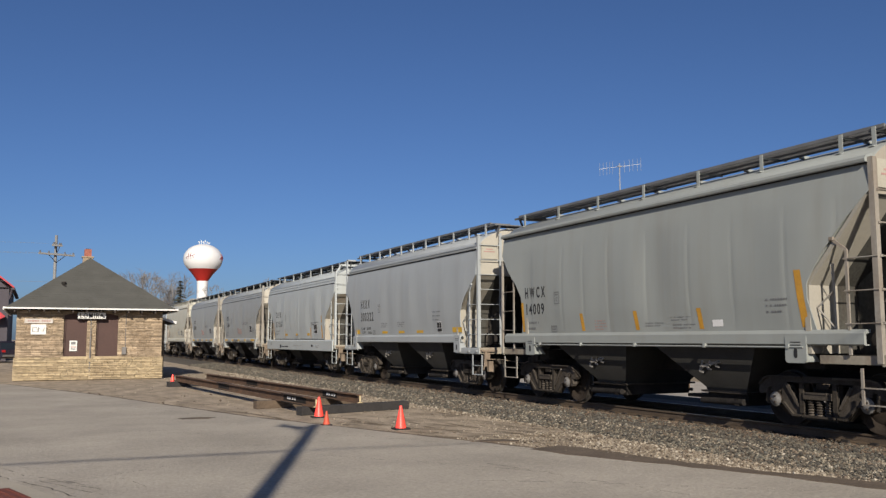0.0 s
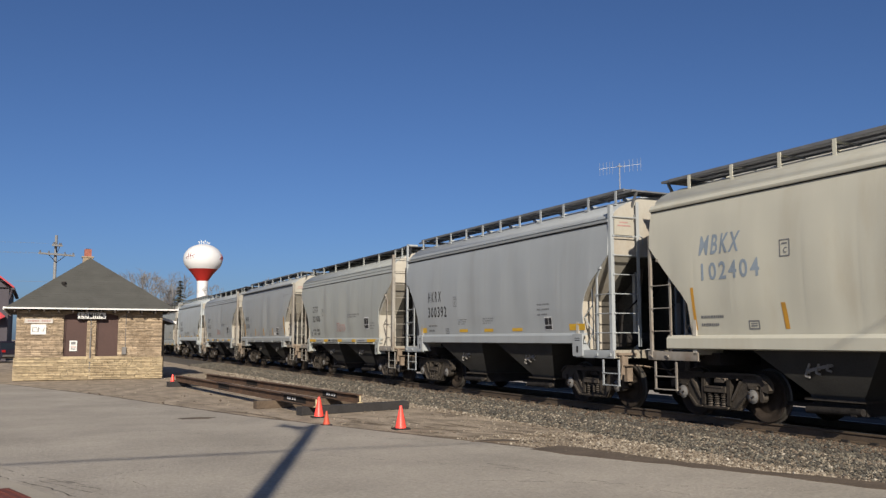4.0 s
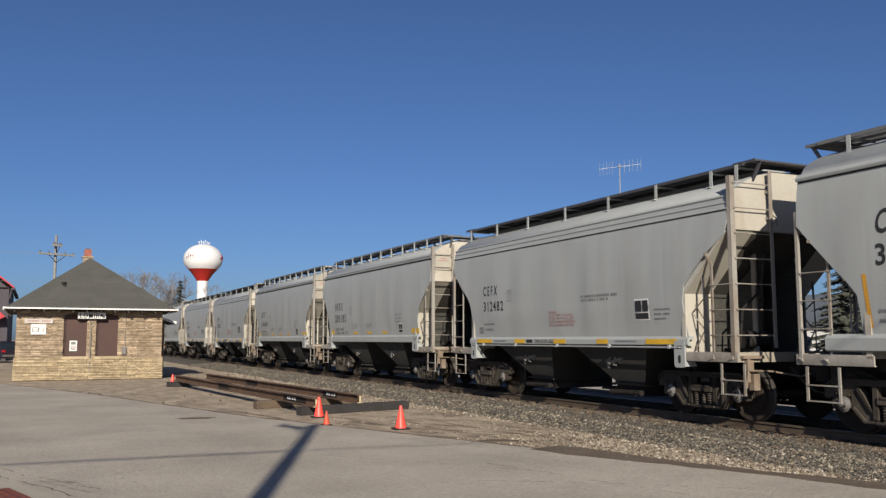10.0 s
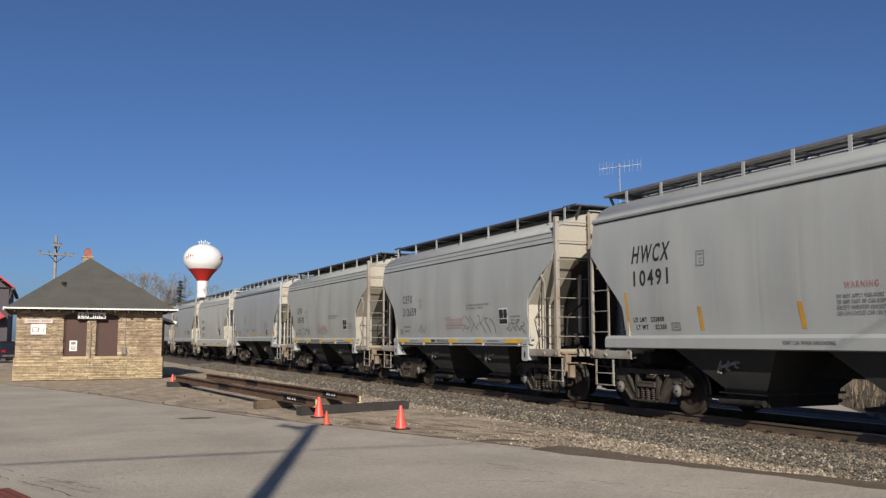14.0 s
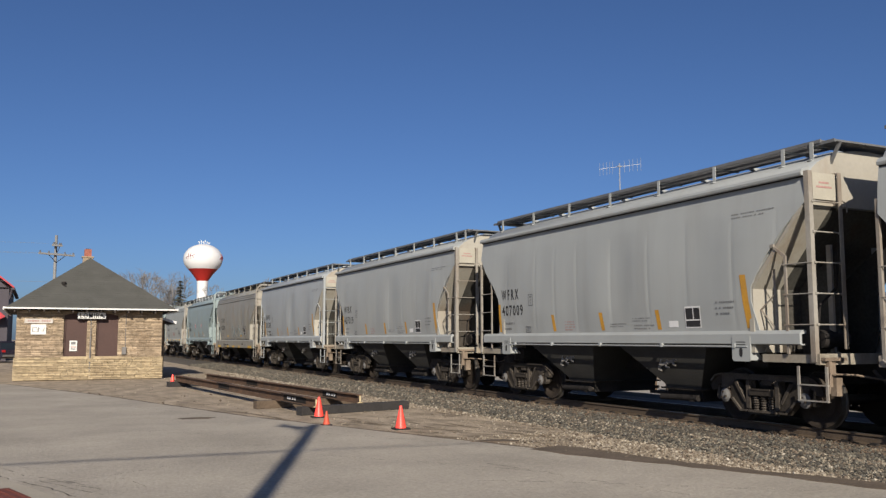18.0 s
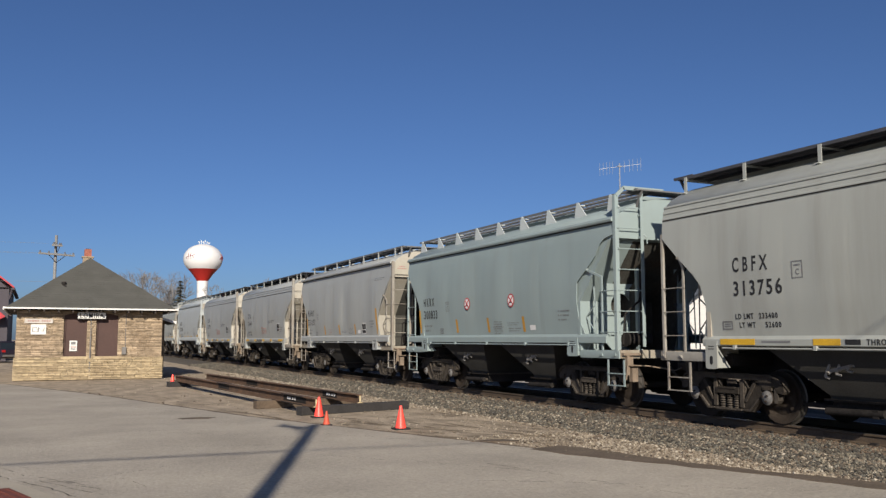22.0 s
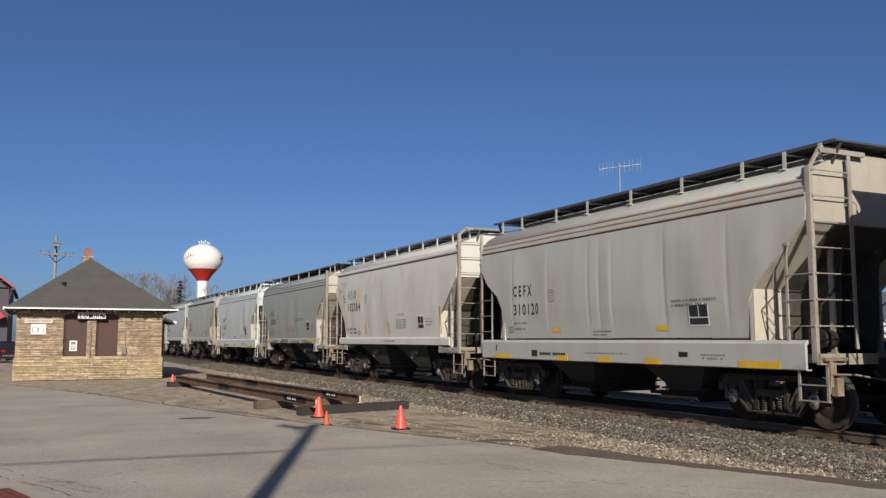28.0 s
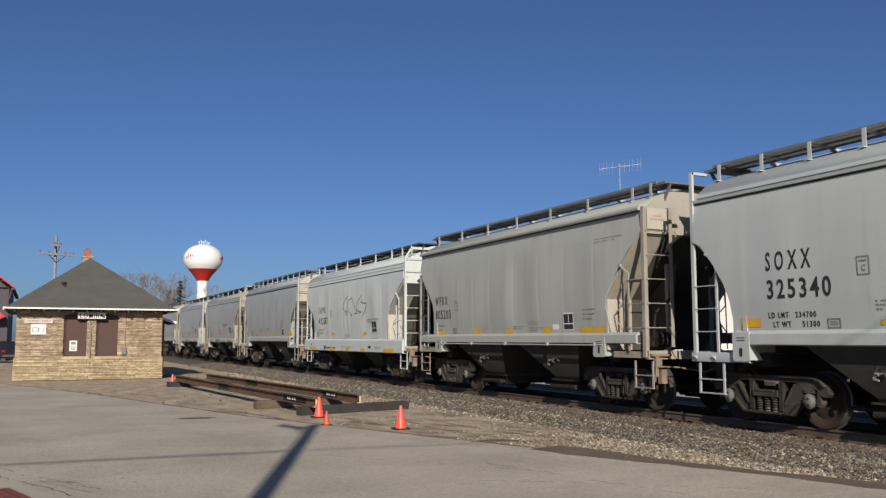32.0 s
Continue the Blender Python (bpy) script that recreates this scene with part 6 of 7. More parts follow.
g.lathe([(3.195, 17.345), (2.62, 16.75), (2.05, 16.05), (1.55, 15.3), (1.22, 14.75)], n=40)
put("skirt", g.mesh("skirt", [TANK_RED]), tower, None, "deep red flared skirt")
g = Geo()
g.lathe([(1.22, 14.75), (1.15, 13), (1.15, 2.5), (2.2, 0.0)], n=32)
put("stem", g.mesh("stem", [TANK]), tower)
for k, (dx, hh) in enumerate(((-1.2, 0.9), (-0.6, 1.3), (0, 1.0), (0.5, 1.4), (1.1, 0.9), (1.6, 0.6))):
    g = Geo()
    g.tube((dx * 0.6, 0.2 * (k % 2), 22.6), (dx * 0.8, 0.2 * (k % 2), 22.95 + hh * 0.65), 0.06, 6)
    g.bar((dx * 0.8 - 0.16, 0.2, 23.0 + hh * 0.45), (dx * 0.8 + 0.12, 0.2, 22.9 + hh * 0.6), 0.13, 0.2)
    put("antenna", g.mesh("aerial", [TANK]), tower)
for turn in (-42, 72):
    g = Geo()

    def on_tank(a, z):
        b = math.radians(turn + a) - 0.167
        r = 4.26 * math.sqrt(max(0.0, 1 - ((z - 19.6) / 3.35) ** 2))
        return (r * math.sin(b), -r * math.cos(b), z)
    for stroke in (((-16, 19.5), (-8, 19.9), (0, 20.0), (9, 20.1), (17, 20.4)), ((-7, 20.6), (-5, 19.9), (-7, 19.3)), ((3, 20.7), (2, 20.0), (6, 19.4)), ((9, 20.1), (14, 19.6))):
        g.path([on_tank(a, z) for a, z in stroke], 0.06, 5)
    put("emblem", g.mesh("emblem", [EMBLEM_RED]), tower, None, "red painted emblem")

# ---- trees ----
BARK = mat("grey brown bark", (0.150, 0.141, 0.135), rough=0.9, var=0.3, scale=2, fine=20, bump=0.3)
NEEDLE = mat("grey green needles", (0.085, 0.090, 0.072), rough=0.8, var=0.4, scale=2, fine=20)


def bare_tree(x, y, h, seed, label):
    rr = random.Random(seed)
    tr = thing("bare_tree", (x, y, 0), label, "tree", "bare trees")
    trunk, crown = Geo(), Geo()

    def grow(p, d, length, r, depth):
        q = p + d * length
        (trunk if depth < 2 else crown).tube(p, q, r, 6 if depth < 2 else 3, 0, r * 0.65, caps=False)
        if depth >= 7:
            return
        n = 2 if depth == 0 else rr.choice((2, 3, 3))
        for k in range(n):
            side = Vector((rr.uniform(-1, 1), rr.uniform(-1, 1), rr.uniform(-0.3, 0.6)))
            nd = (d * rr.uniform(0.7, 1.2) + side * 0.75 + Vector((0, 0, 0.18))).normalized()
            grow(p + d * length * rr.uniform(0.6, 1.0), nd, length * rr.uniform(0.62, 0.85), max(0.012, r * 0.58), depth + 1)
    grow(Vector((0, 0, 0)), Vector((rr.uniform(-0.08, 0.08), 0, 1)).normalized(), h * 0.26, h * 0.022, 0)
    put("trunk", trunk.mesh("trunk", [BARK]), tr)
    put("crown", crown.mesh("twigs", [BARK]), tr, None, "bare leafless twigs")


for x, y, h, sd in ((14.3, 116, 11.0, 2), (15.6, 118, 10.0, 3), (22.6, 117, 9.5, 4), (25.2, 122, 9.5, 5), (32.0, 124, 12.0, 6), (14.4, 126, 11.0, 9), (17.8, 124, 9.0, 10), (52, 52, 12, 7), (47, 60, 12, 8)):
    bare_tree(x, y, h * 1.2, sd, "leafless deciduous tree with grey brown twigs")


def conifer(x, y, h, seed):
    rr = random.Random(seed)
    tr = thing("conifer_tree", (x, y, 0), "dark green spruce tree with drooping tiers", "tree", "spruce trees")
    g = Geo()
    g.tube((0, 0, 0), (0, 0, h), h * 0.02, 7, 0, 0.02)
    put("trunk", g.mesh("trunk", [BARK]), tr)
    g = Geo()
    tiers = int(h * 2.6)
    for k in range(tiers):
        z = h * (0.10 + 0.88 * k / tiers)
        rad = h * 0.27 * (1 - k / tiers) + 0.15
        for j in range(20):
            a = rr.uniform(0, 2 * math.pi)
            L = rad * rr.uniform(0.7, 1.1)
            d = Vector((math.cos(a), math.sin(a), -0.22))
            s = Vector((-math.sin(a), math.cos(a), 0))
            p = Vector((0, 0, z + rr.uniform(-0.1, 0.1)))
            for m in range(5):
                u = (m + 0.6) / 5
                c = p + d * L * u
                w = L * 0.26 * (1.15 - u)
                t1, t2 = c + s * w + d * 0.1 - Vector((0, 0, 0.08)), c - s * w + d * 0.1 - Vector((0, 0, 0.08))
                g.face([c - d * L * 0.15, t1, c + d * L * 0.2, t2])
    put("crown", g.mesh("needles", [NEEDLE]), tr)


conifer(15.0, 103, 9.0, 11)
conifer(34.0, 28.2, 7.5, 12)
conifer(37.5, 30.5, 7.0, 13)

# ---- poles and wires ----
POLE_WOOD = mat("weathered grey pole wood", (0.193, 0.195, 0.195), rough=0.9, var=0.25, scale=2, fine=20, bump=0.3)
WIRE = mat("black wire", (0.023, 0.023, 0.023), rough=0.6, var=0.1)
WIRE_PALE = mat("weathered grey wire", (0.164, 0.179, 0.200), rough=0.6, var=0.1)


def utility_pole(x, y, h, r, arms, label, rz=0):
    p = thing("utility_pole", (x, y, 0), label, "utility pole", rz=rz)
    g = Geo()
    g.tube((0, 0, 0), (0, 0, h), r, 10, 0, r * 0.7)
    put("pole", g.mesh("pole", [POLE_WOOD]), p)
    for z, half in arms:
        g = Geo()
        g.span(-half, half, -r - 0.12, -r, z - 0.06, z + 0.06)
        arm = put("crossarm", g.mesh("arm", [POLE_WOOD]), p)
        g = Geo()
        g.bar((-half * 0.5, -r - 0.1, z - 0.02), (0, -r, z - 0.55), 0.03, 0.04)
        g.bar((half * 0.5, -r - 0.1, z - 0.02), (0, -r, z - 0.55), 0.03, 0.04)
        put("brace", g.mesh("brace", [STEEL_AND_SHADE]), arm)
        for xx in (-half + 0.08, half - 0.08, -half * 0.45, half * 0.45):
            g = Geo()
            g.lathe([(0.05, z + 0.06), (0.06, z + 0.1), (0.035, z + 0.14), (0.05, z + 0.18), (0.0, z + 0.21)], (xx, -r - 0.06, 0), 8)
            put("insulator", g.mesh("insulator", [DULL_PIPE]), arm)
    return p


utility_pole(1.0, 63.3, 8.75, 0.13, ((7.44, 1.22), (8.05, 0.34)), "weathered wooden utility pole with crossarms behind the depot", 25)
near_pole = utility_pole(-2.28, -2.37, 9.8, 0.155, (), "wooden utility pole beside the road", 115)
g = Geo()
g.span(0.0, 0.95, -0.06, 0.06, 9.36, 9.48)
g.tube((0.85, 0, 9.48), (0.85, 0, 9.64), 0.04, 8)
g.bar((0.5, 0, 9.37), (0.05, 0, 8.9), 0.04, 0.05)
put("crossarm", g.mesh("arm", [POLE_WOOD]), near_pole)


def wire(p, q, sag, r, label):
    w = thing("overhead_wire", p, label, "wire", "overhead wires")
    g = Geo()
    d = Vector(q) - Vector(p)
    pts = []
    for k in range(17):
        u = k / 16
        v = d * u
        pts.append((v.x, v.y, v.z - sag * 4 * u * (1 - u)))
    g.path(pts, r, 5)
    put("cable", g.mesh("wire", [WIRE if r > 0.02 else WIRE_PALE]), w)


wire((-2.28 - 6.3 * 6, -2.37 + 0.71 * 6, 7.95), (-2.28, -2.37, 7.88), 0.3, 0.032, "thick black cable bundle hung from the pole")
wire((-2.28, -2.37, 7.88), (-2.28 + 6.3 * 6, -2.37 - 0.71 * 6, 7.95), 0.0, 0.014, "thin grey cable over the road")
for dx, z in ((-1.1, 7.52), (1.1, 7.52), (-0.45, 8.2)):
    wire((0.95 + dx, 63.3 - 0.4 * dx, z), (-28, 58, z + 1.0), 0.5, 0.006, "thin overhead wire from the crossarm")
wire((0.95, 63.3, 5.6), (-28, 60, 6.3), 0.3, 0.008, "thin overhead wire from the pole")

# ---- red-roofed building and parked car beyond the depot ----
RED_ROOF = mat("red metal roof", (0.371, 0.030, 0.038), rough=0.4, var=0.08)
SIDING = mat("dark grey siding", (0.050, 0.044, 0.054), rough=0.7, var=0.1, stretch=(1, 1, 8))
bld = thing("shop_building", (-0.2, 0, 0.0), "dark grey shop building with red metal roof edges", "building")
g = Geo()
g.span(-14, -1.62, 67.5, 82, 0, 5.1)
put("wall", g.mesh("shop wall", [SIDING]), bld)
g = Geo()
g.prism([(-14, 10.6), (-8, 10.6), (-1.30, 5.15), (-1.30, 5.02), (-8, 10.4), (-14, 10.4)], 67.0, 82.4, 'y')
put("roof", g.mesh("shop roof", [RED_ROOF]), bld)
g = Geo()
g.prism([(-14, 5.0), (-1.62, 5.0), (-7.95, 10.4), (-14, 10.4)], 67.5, 68, 'y')
put("gable", g.mesh("gable", [SIDING]), bld)
g = Geo()
g.prism([(-14, 3.35), (-2.05, 3.35), (-1.75, 3.05), (-2.1, 2.85), (-14, 2.85)], 66.4, 67.5, 'y')
put("awning", g.mesh("awning", [RED_ROOF]), bld, None, "red metal awning")
g = Geo()
g.tube((-1.42, 67.2, 5.0), (-1.58, 67.4, 4.3), 0.07, 8)
g.span(-1.5, -1.25, 67.0, 82.3, 4.93, 5.06)
put("gutter", g.mesh("gutter", [SIDING]), bld)

bld.scale = (1.185, 1.185, 1.185)

CAR_PAINT = mat("dark glossy car paint", (0.019, 0.016, 0.026), rough=0.12, var=0.05, spec=0.7)
CAR_GLASS = mat("dark car glass", (0.015, 0.019, 0.023), rough=0.05, var=0.02, spec=0.8)
RED_LAMP = mat("red lamp lens", (0.335, 0.015, 0.015), rough=0.2, var=0.05)
TYRE = mat("black tyre rubber", (0.015, 0.015, 0.015), rough=0.85, var=0.2)


def parked_car(x, y, rz):
    c = thing("parked_car", (x, y, 0.02), "dark parked car on the asphalt beside the depot", "car", rz=rz)
    g = Geo()
    rows = []
    for xx, z0, z1, w in ((-2.25, 0.45, 0.95, 0.80), (-2.1, 0.32, 1.02, 0.88), (-1.0, 0.28, 1.05, 0.92), (1.2, 0.28, 1.02, 0.92), (2.1, 0.32, 0.92, 0.86), (2.3, 0.45, 0.80, 0.78)):
        rows.append([(xx, -w, z0), (xx, -w * 1.0, (z0 + z1) / 2), (xx, -w * 0.94, z1), (xx, w * 0.94, z1), (xx, w, (z0 + z1) / 2), (xx, w, z0)])
    g.rings(rows)
    put("body", g.mesh("car body", [CAR_PAINT]), c)
    g = Geo()
    rows = []
    for xx, z1, w in ((-2.0, 1.02, 0.80), (-1.6, 1.52, 0.66), (0.1, 1.60, 0.66), (1.15, 1.02, 0.82)):
        rows.append([(xx, -0.82, 1.0), (xx, -w, z1), (xx, w, z1), (xx, 0.82, 1.0)])
    g.rings(rows, smooth=False)
    put("cabin", g.mesh("cabin", [CAR_GLASS]), c, None, "dark tinted glass")
    g = Geo()
    g.prism([(-1.65, 1.50), (0.1, 1.58), (0.2, 1.62), (-1.6, 1.60)], -0.66, 0.66, 'y')
    put("roof", g.mesh("car roof", [CAR_PAINT]), c)
    for xx in (-1.4, 1.4):
        for s in (-1, 1):
            g = Geo()
            g.lathe([(0.18, s * 0.93, 1), (0.22, s * 0.94, 0), (0.33, s * 0.93), (0.34, s * 0.74), (0.1, s * 0.74)], (xx, 0, 0.34), 16, 'y')
            g.tube((xx, s * 0.90, 0.34), (xx, s * 0.92, 0.34), 0.19, 12, 1)
            put("wheel", g.mesh("wheel", [TYRE, DULL_PIPE]), c)
    for s in (-1, 1):
        g = Geo()
        g.box((-2.22, s * 0.68, 0.86), (0.12, 0.24, 0.16))
        put("tail_lamp", g.mesh("lamp", [RED_LAMP]), c, None, "red tail lamp")
    g = Geo()
    g.box((-2.3, 0, 0.52), (0.1, 1.5, 0.14))
    put("bumper", g.mesh("bumper", [DULL_PIPE]), c)


parked_car(-2.6, 74.5, 120)
parked_car(-6.2, 73.5, 100)

# ---- house with a roof aerial beyond the track ----
HOUSE_WALL = mat("white clapboard", (0.505, 0.505, 0.490), rough=0.7, var=0.08, scale=1, stretch=(1, 1, 10))
HOUSE_ROOF = mat("slate blue shingles", (0.074, 0.086, 0.104), rough=0.9, var=0.2, scale=2, fine=25)
GLASS = mat("dim window glass", (0.038, 0.044, 0.052), rough=0.08, var=0.05, spec=0.8)
ALU = mat("dull aluminium", (0.253, 0.267, 0.297), rough=0.5, metal=0.2, var=0.1)


def house(x, y, w, d, h, rh, wallm, label, rz=0):
    o = thing("house", (x, y, 0), label, "house", "houses beyond the track", rz=rz)
    g = Geo()
    g.span(-w / 2, w / 2, -d / 2, d / 2, 0, h)
    g.prism([(-w / 2, h), (w / 2, h), (0, h + rh)], -d / 2, d / 2, 'y')
    put("wall", g.mesh("house wall", [wallm]), o)
    g = Geo()
    for s in (-1, 1):
        g.face([(s * (w / 2 + 0.35), -d / 2 - 0.35, h - 0.12), (s * (w / 2 + 0.35), d / 2 + 0.35, h - 0.12), (0, d / 2 + 0.35, h + rh + 0.12), (0, -d / 2 - 0.35, h + rh + 0.12)])
        g.face([(s * (w / 2 + 0.35), -d / 2 - 0.35, h - 0.24), (s * (w / 2 + 0.35), d / 2 + 0.35, h - 0.24), (0, d / 2 + 0.35, h + rh), (0, -d / 2 - 0.35, h + rh)])
    put("roof", g.mesh("house roof", [HOUSE_ROOF]), o)
    for k in range(3):
        yy = -d / 2 + d * (k + 0.7) / 3.4
        for s in (-1, 1):
            g = Geo()
            g.span(s * (w / 2), s * (w / 2 + 0.05), yy - 0.5, yy + 0.5, 0.9, 2.1)
            win = put("window", g.mesh("window frame", [WHITE_TRIM]), o)
            g = Geo()
            g.span(s * (w / 2 + 0.05), s * (w / 2 + 0.06), yy - 0.42, yy + 0.42, 0.98, 2.02)
            put("pane", g.mesh("pane", [GLASS]), win)
    g = Geo()
    g.span(-0.5, 0.5, -d / 2 - 0.05, -d / 2, 0.1, 2.1)
    put("door", g.mesh("door", [WHITE_TRIM]), o)
    return o


house(30.5, 37.5, 7, 10, 2.7, 2.2, HOUSE_WALL, "low house with slate blue roof beyond the track")
house(50, 43.5, 8, 10, 2.8, 2.0, HOUSE_WALL, "small white house with a grey roof", 20)
house(26.5, 62, 8, 14, 2.9, 2.0, HOUSE_WALL, "white house with a low grey roof beyond the lane")
ant = thing("roof_aerial", (27.36, 36.2, 0), "dull aluminium television aerial on a tall mast", "antenna")
g = Geo()
g.tube((0, 0, 0.0), (0, 0, 10.95), 0.03, 6)
put("mast", g.mesh("mast", [ALU]), ant)
g = Geo()
rt = Vector((0.904, -0.427, 0.0))
c0 = Vector((0, 0, 10.76))
g.bar(c0 - rt * 1.08 - Vector((0, 0, 0.12)), c0 + rt * 1.10 + Vector((0, 0, 0.16)), 0.018, 0.018)
g.box(c0 + Vector((0, 0, 0.03)), (0.22, 0.12, 0.07))
put("boom", g.mesh("boom", [ALU]), ant)
for u in (-1.04, -0.86, -0.68, -0.52, -0.36, 0.26, 0.52, 0.70, 0.94, 1.12):
    g = Geo()
    b = c0 + rt * u * 1.0 + Vector((0, 0, 0.13 * u))
    g.tube(b - Vector((0, 0, 0.33)), b + Vector((0, 0, 0.33)), 0.009, 5)
    put("element", g.mesh("element", [ALU]), ant)
g = Geo()
for z in (0, 0.35, 0.7, 1.05, 1.4):
    g.tube((-0.06, 0, 9.0 + z), (0.06, 0, 9.0 + z + 0.15), 0.01, 4)
put("mast_bracket", g.mesh("bracket", [ALU]), ant)

# ---- road details ----
DARK_ASPH = mat("dark broken asphalt", (0.097, 0.074, 0.054), rough=0.95, var=0.3, scale=2, fine=25, bump=0.7)
CONCRETE = mat("pale concrete", (0.312, 0.282, 0.230), rough=0.9, var=0.12, scale=0.8, fine=50, bump=0.25)
CRACK = mat("dark crack filler", (0.052, 0.044, 0.038), rough=0.95, var=0.3)
RAMP_RED = mat("brick red ramp panel", (0.118, 0.034, 0.023), rough=0.8, var=0.2, fine=60)


def ragged(pts, seed, step=0.25, amp=0.05):
    """Points of an outline, subdivided and roughened."""
    rr = random.Random(seed)
    out = []
    for (ax, ay), (bx, by) in zip(pts, pts[1:] + pts[:1]):
        n = max(1, int(math.hypot(bx - ax, by - ay) / step))
        for k in range(n):
            u = k / n
            out.append((ax + (bx - ax) * u + rr.uniform(-amp, amp), ay + (by - ay) * u + rr.uniform(-amp, amp)))
    return out


def ground_patch(name, pts, z, material, label, seed, amp=0.05):
    g = Geo()
    g.prism(ragged(pts, seed, 0.3, amp), z - 0.03, z, 'z')
    return tagged(put(name, g.mesh(name, [material])), label, "road", kind="structure")


ground_patch("asphalt_patch", [(7.2, 11.94), (7.84, 12.18), (8.1, 11.69), (8.17, 10.7), (8.44, 9.63), (8.91, 8.33), (9.29, 7.51), (9.9, 6.2), (9.6, 5.9), (8.86, 7.15), (8.6, 8.2), (8.16, 9.34), (7.78, 10.23), (7.3, 11.22)], 0.026, DARK_ASPH, "strip of dark broken asphalt along the road edge", 3)
ground_patch("pothole", [(3.0, 19.6), (3.5, 19.5), (3.75, 19.75), (3.4, 19.95), (2.9, 19.9)], 0.024, DARK_ASPH, "dark shallow pothole patch in the road", 4, 0.03)
ground_patch("asphalt_debris", [(6.75, 13.2), (7.5, 12.9), (7.7, 13.1), (7.1, 13.45)], 0.026, DARK_ASPH, "dark broken asphalt crumbs at the road edge", 5, 0.06)
ground_patch("concrete_apron", [(-0.62, 13.2), (0.34, 10.45), (1.2, 8.0), (-2.5, 8.0), (-2.5, 13.6)], 0.028, CONCRETE, "pale concrete apron at the kerb ramp", 6, 0.015)
rim = [(7.3, 12.1), (5.9, 15.8), (4.5, 19.5), (3.0, 25.0), (1.55, 30.4), (0.3, 34.0), (-0.9, 37.6)]
ground_patch("road_edge", [(x - 0.02, y) for x, y in rim] + [(x + 0.055, y + 0.02) for x, y in reversed(rim)], 0.023, DARK_ASPH, "crumbling dark edge of the asphalt road", 8, 0.03)
g = Geo()
g.span(-0.7, 0.7, -0.41, 0.41, 0, 0.012)
for i in range(14):
    for j in range(7):
        g.box((-0.65 + i * 0.1, -0.3 + j * 0.1, 0.015), (0.04, 0.04, 0.008))
rp_ = tagged(put("ramp_panel", g.mesh("ramp panel", [RAMP_RED])), "brick red studded warning panel set in the concrete ramp", "panel", kind="structure")
rp_.matrix_world = pose(-0.75, 10.78, 0.028, 0, 0, 17)


def crack_line(p, q, seed, wd):
    rr = random.Random(seed)
    n = max(4, int(math.hypot(q[0] - p[0], q[1] - p[1]) / 0.12))
    pts, off = [], 0.0
    for k in range(n + 1):
        u = k / n
        off = off * 0.85 + rr.uniform(-0.028, 0.028)
        dx, dy = q[0] - p[0], q[1] - p[1]
        L = math.hypot(dx, dy)
        pts.append((p[0] + dx * u - dy / L * off, p[1] + dy * u + dx / L * off))
    g = Geo()
    for (ax, ay), (bx, by) in zip(pts, pts[1:]):
        if rr.random() < 0.3:
            continue
        w = wd * rr.uniform(0.12, 0.5)
        L = math.hypot(bx - ax, by - ay) or 1
        nx, ny = -(by - ay) / L * w / 2, (bx - ax) / L * w / 2
        g.face([(ax + nx, ay + ny, 0.0242), (bx + nx, by + ny, 0.0242), (bx - nx, by - ny, 0.0242), (ax - nx, ay - ny, 0.0242)])
    return g


cr = thing("road_cracks", (0, 0, 0), "thin dark cracks in the asphalt road", "cracks", kind="structure")
for k, (p, q, w) in enumerate((((5.78, 10.83), (6.19, 9.4), 0.04), ((6.19, 9.4), (6.73, 7.74), 0.03), ((-0.5, 13.0), (0.55, 10.3), 0.04), ((-0.4, 13.3), (0.75, 10.5), 0.025), ((0.1, 12.2), (0.75, 10.9), 0.022), ((0.0, 12.0), (0.5, 11.5), 0.02), ((0.35, 11.9), (0.7, 11.2), 0.02), ((0.4, 11.6), (1.9, 12.6), 0.018),
                               ((1.3, 10.5), (1.0, 11.8), 0.02), ((2.2, 14.6), (3.9, 14.2), 0.02), ((4.8, 15.8), (7.4, 11.6), 0.025), ((-1, 20), (4.2, 15.2), 0.02),
                               ((0.5, 30), (3.4, 20.6), 0.03), ((3.2, 13.6), (6.4, 9.6), 0.018), ((1.5, 17.5), (3.0, 17.0), 0.02), ((5.0, 9.6), (8.2, 7.4), 0.02))):
    put("crack", crack_line(p, q, 20 + k, w).mesh("crack", [CRACK]), cr)

# trodden mud marks on the dirt, drawn out along the road's edge
MUD = mat("dark dried mud", (0.172, 0.137, 0.098), rough=0.95, var=0.3, scale=3, fine=30, bump=0.6, spec=0.2)
rr = random.Random(44)
g = Geo()
for k in range(110):
    y = rr.uniform(12.8, 20.5) if k < 80 else rr.uniform(20.5, 33)
    x0, x1 = 7.36 - (y - 12) * 0.33 + 0.12, 9.3 if y < 19 else 4.8 - (y - 20) * 0.1
    x = x0 + (x1 - x0) * rr.random() ** 1.3
    length, w = rr.uniform(0.25, 1.5), rr.uniform(0.012, 0.05)
    a = math.atan2(-0.33, 1) + rr.uniform(-0.45, 0.25)
    c, sn = math.sin(a), math.cos(a)
    ring = [(u * length / 2, (1 - u * u) * w * rr.uniform(0.5, 1.3)) for u in (-1, -0.6, -0.2, 0.2, 0.6, 1)]
    ring += [(u * length / 2, -(1 - u * u) * w * rr.uniform(0.5, 1.3)) for u in (0.6, 0.2, -0.2, -0.6)]
    g.face([(x + c * p + sn * q, y + sn * p - c * q, 0.004 + 0.0001 * (k % 40)) for p, q in ring][::-1])
tagged(put("mud_marks", g.mesh("mud", [MUD])), "dark dried mud marks on the pale dirt", "mud", kind="stuff")

